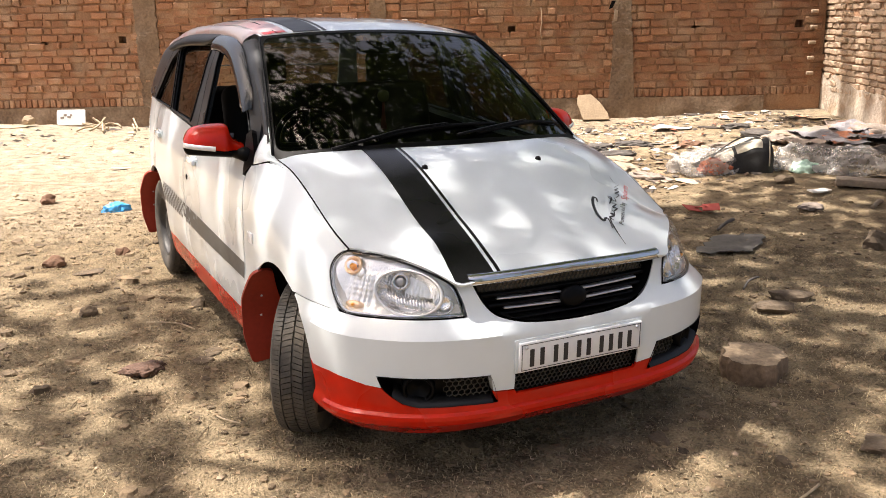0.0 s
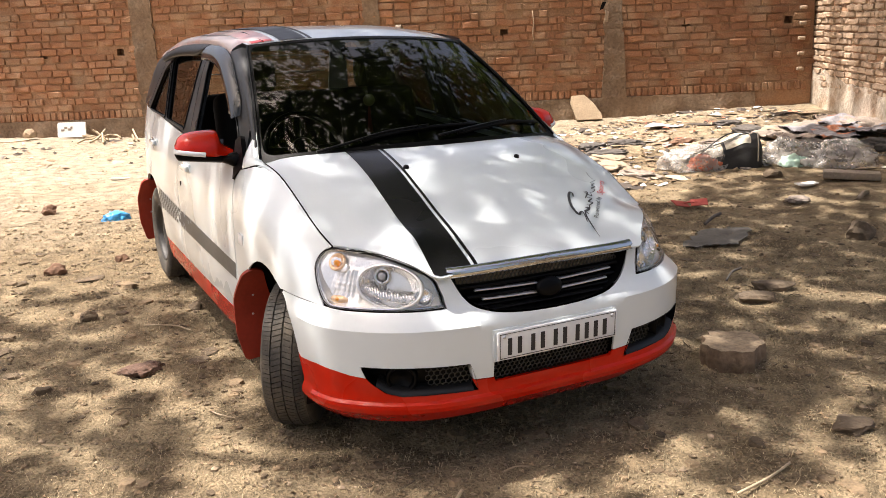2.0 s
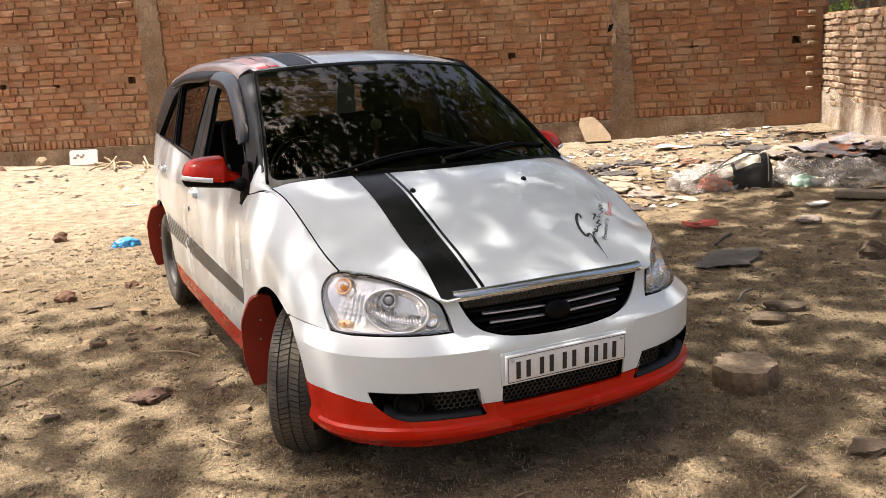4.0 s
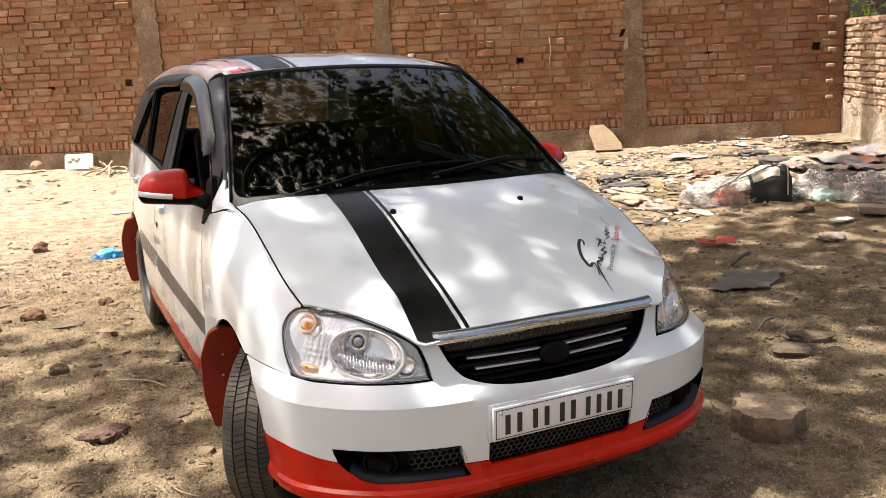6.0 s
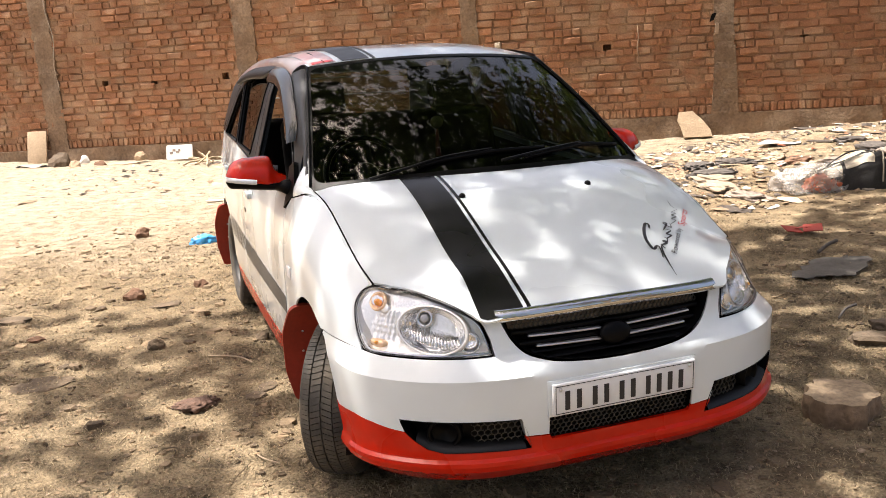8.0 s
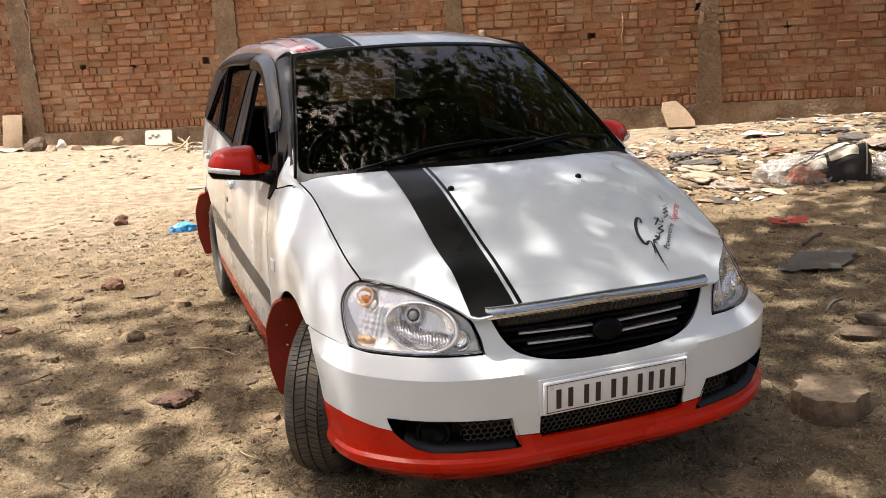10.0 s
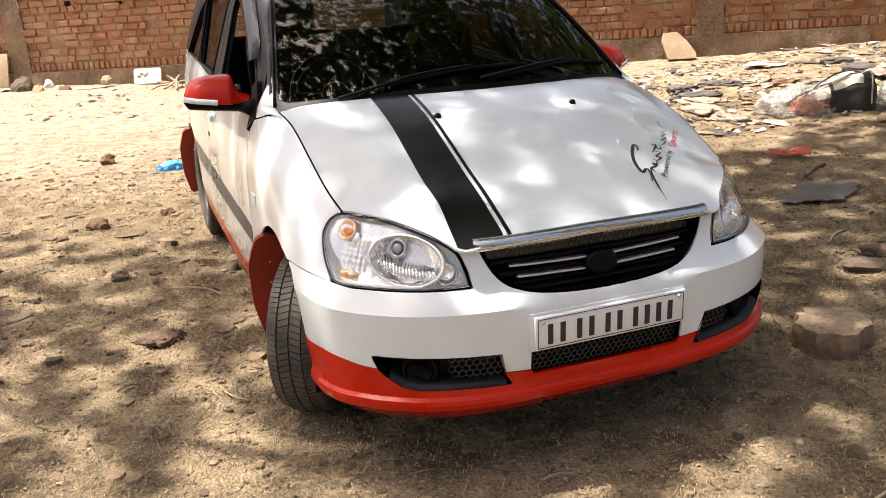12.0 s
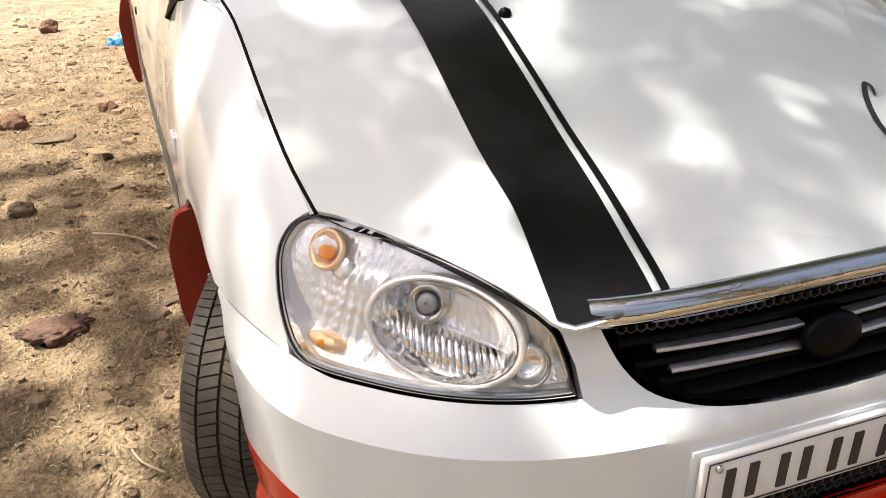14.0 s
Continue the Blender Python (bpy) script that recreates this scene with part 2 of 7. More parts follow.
def fold_x(y):
    """How far out the crease of the bonnet runs."""
    return ramp(y, (-1.80, 0.41), (-1.74, 0.445), (-1.6, 0.50), (-1.45, 0.555), (-1.28, 0.60), (-1.1, 0.63), (-0.85, 0.66))


def bonnet_z(x, y):
    zc = ramp(y, (-1.86, 0.69), (-1.82, 0.725), (-1.78, 0.752), (-1.70, 0.787), (-1.60, 0.828), (-1.5, 0.866), (-1.35, 0.928), (-1.2, 0.985), (-1.05, 1.024), (-0.90, 1.050), (-0.7, 1.07))
    return zc - lerp(0.088, 0.062, easy(y, -1.5, -0.85)) * (abs(x) / 0.68) ** 2.2 + 0.006 * (1 - easy(abs(x), fold_x(y) - 0.010, fold_x(y) + 0.030)) * easy(y, -1.80, -1.6) - 0.004 + 0.027 * math.exp(-((y + 1.64) / 0.10) ** 2) * easy(abs(x), 0.34, 0.52)


def screen(u, v, out=0.0):
    """Windscreen; u from -1 to 1 across, v from 0 at the scuttle to 1 at the roof."""
    x = u * lerp(0.712, 0.560, v)
    b = 1 - u * u
    y = lerp(-0.800, -0.150, v) - b * lerp(0.205, 0.075, v)
    z = lerp(0.992, 1.424, v) + b * lerp(0.038, 0.032, v)
    k = 0.02 * math.sin(math.pi * v) + out
    return Vector((x, y - 0.56 * k, z + 0.83 * k))


def roof_z(x, y):
    zc = ramp(y, (-0.30, 1.440), (-0.22, 1.464), (-0.12, 1.484), (0.05, 1.507), (0.3, 1.523), (0.7, 1.521), (1.1, 1.500), (1.4, 1.462))
    return zc - 0.060 * (abs(x) / 0.6) ** 3.2


def cabin(y, z, out=0.0):
    """The side of the cabin above the belt line, for x > 0."""
    x = 0.775 - 0.33 * (z - 0.95) - 0.10 * max(0, z - 1.30) + 0.026 * easy(y, 0.5, 1.4) - 0.03 * easy(-y, -0.1, 0.6)
    return Vector((x + out, y, z))
# ---- end of shape ----


# ---- building tools ----
def part(name, bm, material, parent=None, label="", smooth=True):
    """Links a bmesh as one mesh object, under a thing or a part."""
    me = bpy.data.meshes.new(name)
    bm.normal_update()
    bm.to_mesh(me)
    bm.free()
    me.materials.append(material)
    if smooth:
        me.polygons.foreach_set("use_smooth", [True] * len(me.polygons))
    ob = new(name, me)
    ob.parent = parent
    if label:
        ob["label"] = label
    return ob


def thing(name, label, category, m=None, group="", kind=""):
    ob = new(name)
    ob.empty_display_size = 0.1
    if m:
        ob.matrix_world = m
    return tagged(ob, label, category, group, kind)


def inside(p, poly):
    x, y, hit = p[0], p[1], False
    for (ax, ay), (bx, by) in zip(poly, poly[1:] + poly[:1]):
        if (ay > y) != (by > y) and x < (bx - ax) * (y - ay) / (by - ay) + ax:
            hit = not hit
    return hit


def dense(poly, step, closed=True):
    out = []
    pairs = list(zip(poly, poly[1:] + poly[:1])) if closed else list(zip(poly, poly[1:]))
    for a, b in pairs:
        k = max(1, math.ceil(math.hypot(b[0] - a[0], b[1] - a[1]) / step))
        out += [tuple(lerp(p, q, i / k) for p, q in zip(a, b)) for i in range(k)]
    return out if closed else out + [poly[-1]]


def rounded(poly, r, k=4):
    """A polygon with its corners rounded by about r."""
    out, n = [], len(poly)
    for i, b in enumerate(poly):
        a, c = Vector(poly[i - 1]), Vector(poly[(i + 1) % n])
        b = Vector(b)
        p, q = b + (a - b).normalized() * min(r, (a - b).length * 0.45), b + (c - b).normalized() * min(r, (c - b).length * 0.45)
        for j in range(k + 1):
            t = j / k
            out.append(tuple((1 - t) ** 2 * p + 2 * t * (1 - t) * b + t * t * q))
    return out


def smooth_line(points, k=5):
    """Catmull-Rom through 2D or 3D points."""
    out = []
    pts = [Vector(p) for p in points]
    for i in range(len(pts) - 1):
        a, b, c, d = pts[max(0, i - 1)], pts[i], pts[i + 1], pts[min(len(pts) - 1, i + 2)]
        for j in range(k):
            t = j / k
            out.append(tuple(0.5 * (2 * b + (c - a) * t + (2 * a - 5 * b + 4 * c - d) * t * t + (3 * b - a - 3 * c + d) * t ** 3)))
    return out + [tuple(pts[-1])]


def both(half):
    """A closed outline from its half with u >= 0, listed from the middle line round to the middle line."""
    return [tuple(p) for p in half] + [(-p[0], p[1]) for p in reversed(half) if abs(p[0]) > 1e-6]


def panel(outer, mapping, step=0.03, holes=(), rim=0.012, flip=False, folds=()):
    """A skin over an outline in two coordinates, laid on a surface, with its edge turned inwards."""
    loops = [dense(list(outer), step)] + [dense(list(h), step) for h in holes]
    verts, edges = [], []
    for lp in loops:
        k = len(verts)
        verts += lp
        edges += [(k + i, k + (i + 1) % len(lp)) for i in range(len(lp))]
    for fold in folds:
        line = [p for p in dense(list(fold), step * 0.8, False) if inside(p, loops[0])]
        k = len(verts)
        verts += line
        edges += [(k + i, k + i + 1) for i in range(len(line) - 1)]
    us, vs = [p[0] for p in loops[0]], [p[1] for p in loops[0]]
    border = np.array(verts)
    nu, nv = int((max(us) - min(us)) / step), int((max(vs) - min(vs)) / step)
    for i in range(1, nu + 1):
        for j in range(1, nv + 1):
            p = (min(us) + i * step, min(vs) + (j + 0.5 * (i % 2)) * step)
            if inside(p, loops[0]) and not any(inside(p, h) for h in loops[1:]) and ((border - p) ** 2).sum(1).min() > (0.5 * step) ** 2:
                verts.append(p)
    pts, _, faces, *_ = geometry.delaunay_2d_cdt([Vector(p) for p in verts], edges, [], 0, 1e-7)
    bm = bmesh.new()
    made = [bm.verts.new(mapping(p[0], p[1])) for p in pts]
    for f in faces:
        c = sum((pts[i] for i in f), Vector((0, 0))) / len(f)
        if abs((pts[f[1]] - pts[f[0]]).cross(pts[f[2]] - pts[f[0]])) < 0.004 * step * step:
            continue
        if inside(c, loops[0]) and not any(inside(c, h) for h in loops[1:]):
            bm.faces.new([made[i] for i in (reversed(f) if flip else f)])
    if folds:
        line = {(round(u, 4), round(v, 4)) for fold in folds for u, v in dense(list(fold), step * 0.8, False)}
        on = {made[i] for i, p in enumerate(pts) if (round(p[0], 4), round(p[1], 4)) in line}
        for e in bm.edges:
            if e.verts[0] in on and e.verts[1] in on:
                e.smooth = False
    bmesh.ops.delete(bm, geom=[v for v in bm.verts if not v.link_faces], context="VERTS")
    bm.normal_update()
    if rim:
        line = [e for e in bm.edges if e.is_boundary]
        normal = {v: v.normal.copy() for e in line for v in e.verts}
        old = {v: v.co.copy() for v in normal}
        grown = bmesh.ops.extrude_edge_only(bm, edges=line)["geom"]
        kd = {tuple(c): v for v, c in old.items()}
        for v in grown:
            if isinstance(v, bmesh.types.BMVert):
                v.co -= normal[kd[tuple(v.co)]] * rim
        for e in line:
            e.smooth = False
    return bm


def collar(poly, inner, outer, step=0.03):
    """A wall round an outline, between two mappings."""
    lp = dense(list(poly), step)
    bm = bmesh.new()
    a, b = [bm.verts.new(inner(*p)) for p in lp], [bm.verts.new(outer(*p)) for p in lp]
    for i in range(len(lp)):
        j = (i + 1) % len(lp)
        bm.faces.new((a[i], a[j], b[j], b[i]))
    return bm


def tube(points, radius, sides=8, bm=None, closed=False, squash=1.0):
    """A round bar along points; radius may be a number or a list."""
    bm = bm or bmesh.new()
    pts = [Vector(p) for p in points]
    rings, up = [], None
    for i, p in enumerate(pts):
        a, b = (pts[i - 1] if closed or i else p), (pts[(i + 1) % len(pts)] if closed or i < len(pts) - 1 else p)
        d = (b - a).normalized()
        if up is None:
            up = d.orthogonal().normalized() if abs(d.z) > 0.9 else Vector((0, 0, 1))
        side = d.cross(up).normalized()
        up2 = side.cross(d)
        up = up2
        r = radius[i] if isinstance(radius, (list, tuple)) else radius
        rings.append([bm.verts.new(p + side * r * math.cos(2 * math.pi * k / sides) + up2 * r * squash * math.sin(2 * math.pi * k / sides)) for k in range(sides)])
    for i in range(len(rings) - (0 if closed else 1)):
        p, q = rings[i], rings[(i + 1) % len(rings)]
        for k in range(sides):
            bm.faces.new((p[k], p[(k + 1) % sides], q[(k + 1) % sides], q[k]))
    if not closed:
        bm.faces.new(list(reversed(rings[0])))
        bm.faces.new(rings[-1])
    return bm


def block(sx, sy, sz, bevel=0.004, segments=2, bm=None, m=None):
    """A box about the origin, with rounded edges."""
    bm = bm or bmesh.new()
    got = bmesh.ops.create_cube(bm, size=1.0, matrix=(m or Matrix()) @ Matrix.Diagonal((sx, sy, sz, 1)))["verts"]
    if bevel:
        bmesh.ops.bevel(bm, geom=list({e for v in got for e in v.link_edges}), offset=bevel, segments=segments, profile=0.5, affect="EDGES")
    return bm


def lathe(profile, sides=32, bm=None, m=None):
    """A body of revolution about z from (radius, height) pairs."""
    bm, m = bm or bmesh.new(), m or Matrix()
    rings = [[bm.verts.new(m @ Vector((r * math.cos(2 * math.pi * k / sides), r * math.sin(2 * math.pi * k / sides), h))) for k in range(sides)] for r, h in profile]
    for p, q in zip(rings, rings[1:]):
        for k in range(sides):
            bm.faces.new((p[k], p[(k + 1) % sides], q[(k + 1) % sides], q[k]))
    return bm


def loft(rows):
    """A skin through rows of points."""
    bm = bmesh.new()
    v = [[bm.verts.new(p) for p in r] for r in rows]
    for a, b in zip(v, v[1:]):
        for i in range(len(a) - 1):
            bm.faces.new((a[i], a[i + 1], b[i + 1], b[i]))
    bmesh.ops.recalc_face_normals(bm, faces=bm.faces)
    return bm


def honeycomb(poly, mapping, pitch, wall, deep=0.006):
    """A mesh of hexagonal holes over an outline."""
    bm = bmesh.new()
    us, vs = [p[0] for p in poly], [p[1] for p in poly]
    dx, dy = pitch, pitch * 0.75
    ri, ro = (pitch - wall) / 2 * 1.12, pitch / 2 * 1.155
    j, v = 0, min(vs)
    while v <= max(vs):
        u = min(us) + (dx / 2 if j % 2 else 0)
        while u <= max(us):
            if inside((u, v), poly):
                ang = [math.radians(60 * k + 30) for k in range(6)]
                a = [bm.verts.new(mapping(u + ri * math.cos(t), v + 0.87 * ri * math.sin(t), 0.0)) for t in ang]
                b = [bm.verts.new(mapping(u + ro * math.cos(t), v + 0.87 * ro * math.sin(t), 0.0)) for t in ang]
                c = [bm.verts.new(mapping(u + ri * math.cos(t), v + 0.87 * ri * math.sin(t), -deep)) for t in ang]
                for k in range(6):
                    n = (k + 1) % 6
                    bm.faces.new((a[k], b[k], b[n], a[n]))
                    bm.faces.new((a[k], a[n], c[n], c[k]))
            u += dx
        v += dy
        j += 1
    return bm


def sided(side, fn):
    return lambda *a: Vector((fn(*a).x * side, fn(*a).y, fn(*a).z))


def skin(s, z, out=0.0):
    """The outer skin with s signed: negative on the driver's side."""
    p = shell(abs(s), z, out)
    return Vector((-p.x, p.y, p.z)) if s < 0 else p


def skin_frame(s, z, out=0.0):
    """A pose on the skin whose z points out of it."""
    p = skin(s, z, out)
    a, b = skin(s + 0.004, z, out) - skin(s - 0.004, z, out), skin(s, z + 0.004, out) - skin(s, z - 0.004, out)
    n = a.cross(b).normalized()
    a.normalize()
    b = n.cross(a)
    return Matrix(((a.x, b.x, n.x, p.x), (a.y, b.y, n.y, p.y), (a.z, b.z, n.z, p.z), (0, 0, 0, 1)))


# ---- ground and walls ----
def ground_z(x, y):
    t = min(1.0, max(0.0, (x - 1.0) / 7.3))
    return 0.42 * t ** 1.5


SOIL = surf("dry_earth", (0.152, 0.112, 0.068), 0.95, grain=85, patch=9, vary=0.60, bump=0.021, tint=(0.243, 0.187, 0.117), tint_scale=2.6, tint_cut=(0.38, 0.62), spec=0.2)

# Pale sand covers the brown earth towards the walls; its lift also carries the fuller sun.
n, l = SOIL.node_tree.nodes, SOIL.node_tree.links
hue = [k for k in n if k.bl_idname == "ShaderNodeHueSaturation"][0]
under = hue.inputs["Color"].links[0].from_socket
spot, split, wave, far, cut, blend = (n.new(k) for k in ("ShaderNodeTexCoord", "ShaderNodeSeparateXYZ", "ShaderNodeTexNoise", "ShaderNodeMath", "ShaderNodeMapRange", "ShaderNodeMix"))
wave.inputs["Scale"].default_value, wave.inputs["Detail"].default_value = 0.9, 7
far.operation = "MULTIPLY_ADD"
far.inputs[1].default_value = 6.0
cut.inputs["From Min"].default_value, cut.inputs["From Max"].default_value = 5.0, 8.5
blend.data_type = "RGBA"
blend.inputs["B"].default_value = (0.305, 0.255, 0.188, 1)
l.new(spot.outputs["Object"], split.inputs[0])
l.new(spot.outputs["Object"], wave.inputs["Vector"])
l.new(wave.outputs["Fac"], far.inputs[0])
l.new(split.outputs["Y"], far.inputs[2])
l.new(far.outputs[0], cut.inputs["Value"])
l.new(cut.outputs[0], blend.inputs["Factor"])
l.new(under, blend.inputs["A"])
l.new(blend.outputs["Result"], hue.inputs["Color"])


def soil_height(x, y):
    """Height of the trodden ground: hollows, clods and hoof marks."""
    near = easy(x, -5.5, -4.5) * (1 - easy(x, 10, 11)) * easy(y, -6.5, -5.5) * (1 - easy(y, 11, 12))
    if near == 0:
        return ground_z(x, y) - 0.008
    lump = noise.noise((x * 9, y * 9, 4))
    return ground_z(x, y) - 0.008 + near * (0.018 * noise.noise((x * 1.7, y * 1.7, 3)) + 0.012 * noise.noise((x * 6, y * 6, 7)) + 0.007 * noise.noise((x * 15, y * 15, 1)) + 0.022 * max(0.0, lump - 0.22))


def spaced(lo, hi, step, far, grow=1.35):
    mid = list(np.arange(lo, hi, step))
    out, d, p = [], step, hi
    while p < far:
        out.append(p)
        d *= grow
        p += d
    neg, d, p = [], step, lo - step
    while p > -far:
        neg.append(p)
        d *= grow
        p -= d
    return list(reversed(neg)) + mid + out + [far]


gx, gy = spaced(-3.4, 8.6, 0.042, 900), spaced(-4.6, 9.8, 0.042, 900)
verts = [(x, y, soil_height(x, y)) for y in gy for x in gx]
w = len(gx)
faces = [(j * w + i, j * w + i + 1, (j + 1) * w + i + 1, (j + 1) * w + i) for j in range(len(gy) - 1) for i in range(w - 1)]
me = bpy.data.meshes.new("ground")
me.from_pydata(verts, [], faces)
me.polygons.foreach_set("use_smooth", [True] * len(faces))
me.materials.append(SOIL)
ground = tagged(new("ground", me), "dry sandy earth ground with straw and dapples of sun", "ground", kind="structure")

# The brick wall: x along it, z up, and -y towards the yard.
WALL = Matrix.Translation((-0.5, 9.386, 0)) @ Matrix.Rotation(radians(-32.19), 4, "Z") @ Matrix.Rotation(radians(-1.92), 4, "Y")
MORTAR = surf("mud_mortar", (0.275, 0.150, 0.083), 0.95, grain=45, patch=1.0, vary=0.35, bump=0.010, tint=(0.305, 0.200, 0.128), tint_scale=3.2, tint_cut=(0.46, 0.72), whole=True)
BRICK = surf("red_brick", (0.280, 0.136, 0.074), 0.92, grain=55, patch=0.7, vary=0.32, bump=0.007, random_piece=0.16, tint=(0.335, 0.222, 0.142), tint_scale=3.2, tint_cut=(0.44, 0.70), spec=0.25, whole=True)
BRICK_REST = surf("red_brick_joined", (0.280, 0.136, 0.074), 0.92, grain=55, patch=0.7, vary=0.32, bump=0.007, random_piece=0.16, tint=(0.335, 0.222, 0.142), tint_scale=3.2, tint_cut=(0.44, 0.70), spec=0.25, island=True, whole=True)
CEMENT = surf("cement_render", (0.195, 0.128, 0.080), 0.92, grain=30, patch=2.0, vary=0.42, bump=0.016, tint=(0.27, 0.20, 0.14), tint_scale=3.5, tint_cut=(0.48, 0.72), whole=True)
PALE = surf("pale_limewashed_brick", (0.34, 0.255, 0.180), 0.92, grain=45, patch=2.0, vary=0.2, bump=0.006, random_piece=0.15, tint=(0.40, 0.27, 0.18), tint_scale=3.5, tint_cut=(0.45, 0.7))
SIDE_MORTAR = surf("sandy_mortar", (0.27, 0.20, 0.14), 0.95, grain=45, patch=2, vary=0.4, bump=0.010)
LIME = surf("limewash", (0.42, 0.36, 0.29), 0.92, grain=26, patch=2.6, vary=0.34, bump=0.014, tint=(0.30, 0.22, 0.15), tint_scale=4.0, tint_cut=(0.48, 0.66))
HOLES = [(-1.135, 1.164), (-0.335, 1.164), (0.80, 1.164), (1.66, 1.20), (6.20, 1.17), (8.62, 1.165), (9.95, 1.160)]


wall_ob = part("wall_back", block(15.4, 0.20, 3.35, 0.0, m=pose(2.7, 0.27, 1.45)), MORTAR, None)
wall_ob.matrix_world = WALL
tagged(wall_ob, "old red brick boundary wall with cement pilasters", "wall", kind="structure")
face = lambda x, z: Vector((x, 0.010 + 0.009 * noise.noise((x * 0.9, z * 1.3, 5)) + 0.009 * noise.noise((x * 7, z * 8, 2)), z))
part("mortar_bed", panel([(-4.9, -0.2), (10.28, -0.2), (10.28, 3.1), (-4.9, 3.1)], face, 0.07, holes=[[(x - 0.055, z - 0.048), (x + 0.055, z - 0.048), (x + 0.05, z + 0.045), (x - 0.05, z + 0.048)] for x, z in HOLES], rim=0.15), MORTAR, wall_ob)
part("plinth", panel([(-4.9, -0.25), (9.55, -0.25), (9.55, 0.24)] + [(9.55 - 0.25 * i, 0.242 + 0.012 * noise.noise((i * 0.8, 0, 2))) for i in range(1, 58)] + [(-4.9, 0.24)], lambda x, z: Vector((x, -0.030 + 0.012 * noise.noise((x * 2.5, z * 6, 9)), z)), 0.09, rim=0.05), CEMENT, wall_ob, "rough cement plinth")
PILASTERS = [-2.05, 1.17, 4.39, 7.61]
for k, a in enumerate(PILASTERS):
    wl, wr = (0.155, 0.155) if k < 2 else ((0.10, 0.12) if k == 2 else (0.07, 0.17))
    edge = [(a - wl + 0.045 * noise.noise((i * 0.9, k, 1)), 0.235 + 0.07 * i) for i in range(41)]
    far = [(a + wr + 0.045 * noise.noise((i * 0.9, k, 8)), 0.235 + 0.07 * i) for i in range(41)]
    part("pilaster", panel(far + list(reversed(edge)), lambda x, z: Vector((x, -0.024 + 0.010 * noise.noise((x * 9, z * 7, 3)) + 0.01 * noise.noise((x * 2, z * 2, 6)), z)), 0.06, rim=0.035), CEMENT, wall_ob, "rough cement pilaster")
smear = [(7.50, 0.24), (7.84, 0.24), (7.82, 0.7), (7.80, 1.10), (7.72, 1.16), (7.58, 1.15), (7.54, 0.7)]
part("cement_smear", panel(smear, lambda x, z: Vector((x, -0.030 + 0.012 * noise.noise((x * 7, z * 7, 4)), z)), 0.05, rim=0.03), CEMENT, wall_ob)

# Toothing left at the corner, a chipped hole's shade painted near-black, a pale brick end and a hanging twig.
for k in range(13):
    part("toothing_brick", block(0.085 + 0.02 * noise.noise((k * 1.7, 0, 3)), 0.06, 0.045, 0.008, 2, m=pose(10.12 + 0.02 * noise.noise((k * 2.1, 4, 1)), -0.022, 0.52 + 0.197 * k)), PALE, wall_ob)
part("chipped_hole", panel([(7.48, 1.40), (7.53, 1.42), (7.57, 1.51), (7.51, 1.50)], lambda x, z: Vector((x, -0.041, z)), 0.05, rim=0.002), GAP, wall_ob)
part("chipped_edge", panel([(7.54, 1.24), (7.59, 1.25), (7.60, 1.38), (7.56, 1.40)], lambda x, z: Vector((x, -0.046 + 0.01 * noise.noise((x * 30, z * 30, 1)), z)), 0.02, rim=0.01), PALE, wall_ob)
part("pale_brick_end", block(0.075, 0.06, 0.085, 0.01, 2, m=pose(4.77, -0.03, 1.30)), LIME, wall_ob)
# Thin whitish twig hanging on the wall face.
part("mortar_drip", tube([(6.60, -0.022, 1.04), (6.585, -0.024, 1.15), (6.605, -0.022, 1.27), (6.59, -0.022, 1.45)], [0.004, 0.009, 0.007, 0.004], 6), PALE, wall_ob)
part("hanging_cord", tube(smooth_line([(-1.86, -0.05, 2.9), (-1.90, -0.055, 2.3), (-1.84, -0.05, 1.9), (-1.90, -0.05, 1.5), (-1.87, -0.05, 1.12)], 5), 0.006, 5), LIME, wall_ob)

# The return wall at the corner, low and limewashed: x runs from the corner into the yard.
SIDE = WALL @ pose(10.30, 0.0, 0.0, 0, 0, -90)
side_ob = part("wall_side", block(6.0, 0.20, 1.60, 0.0, m=pose(2.9, 0.115, 0.68)), MORTAR, None)
side_ob.matrix_world = SIDE
tagged(side_ob, "low pale limewashed brick return wall", "wall", kind="structure")
part("lime_coat", panel([(-0.02, -0.15)] + [(0.12 * i, 0.50 + 0.09 * noise.noise((i * 0.35, 3, 3)) + 0.03 * noise.noise((i * 1.3, 3, 3)) - 0.008 * i) for i in range(0, 44)] + [(5.2, -0.15)], lambda x, z: Vector((x, -0.012 + 0.012 * noise.noise((x * 5, z * 5, 4)), z)), 0.07, rim=0.03), LIME, side_ob, "peeling limewash coat")
part("side_bed", panel([(-0.02, 0.30), (5.3, 0.30), (5.3, 1.46), (-0.02, 1.46)], lambda x, z: Vector((x, 0.016 + 0.006 * noise.noise((x * 6, z * 7, 8)), z)), 0.07, rim=0.01), SIDE_MORTAR, side_ob)


# ---- the car ----
car = thing("car", "white hatchback with black bonnet stripe parked on the dirt", "car")
AXLE_F, AXLE_R, TYRE_R = -1.13, 1.26, 0.288


def arc(cy, cz, r, a0, a1, k=14):
    """Wheel arch in (run, height), from angle a0 to a1 in degrees, seen from the side (0 is backwards)."""
    return [(s_of_y(cy + r * math.cos(radians(lerp(a0, a1, i / k)))), cz + r * math.sin(radians(lerp(a0, a1, i / k)))) for i in range(k + 1)]


def edge_run(y0, y1, fn, k=10):
    return [(s_of_y(lerp(y0, y1, i / k)), fn(lerp(y0, y1, i / k))) for i in range(k + 1)]


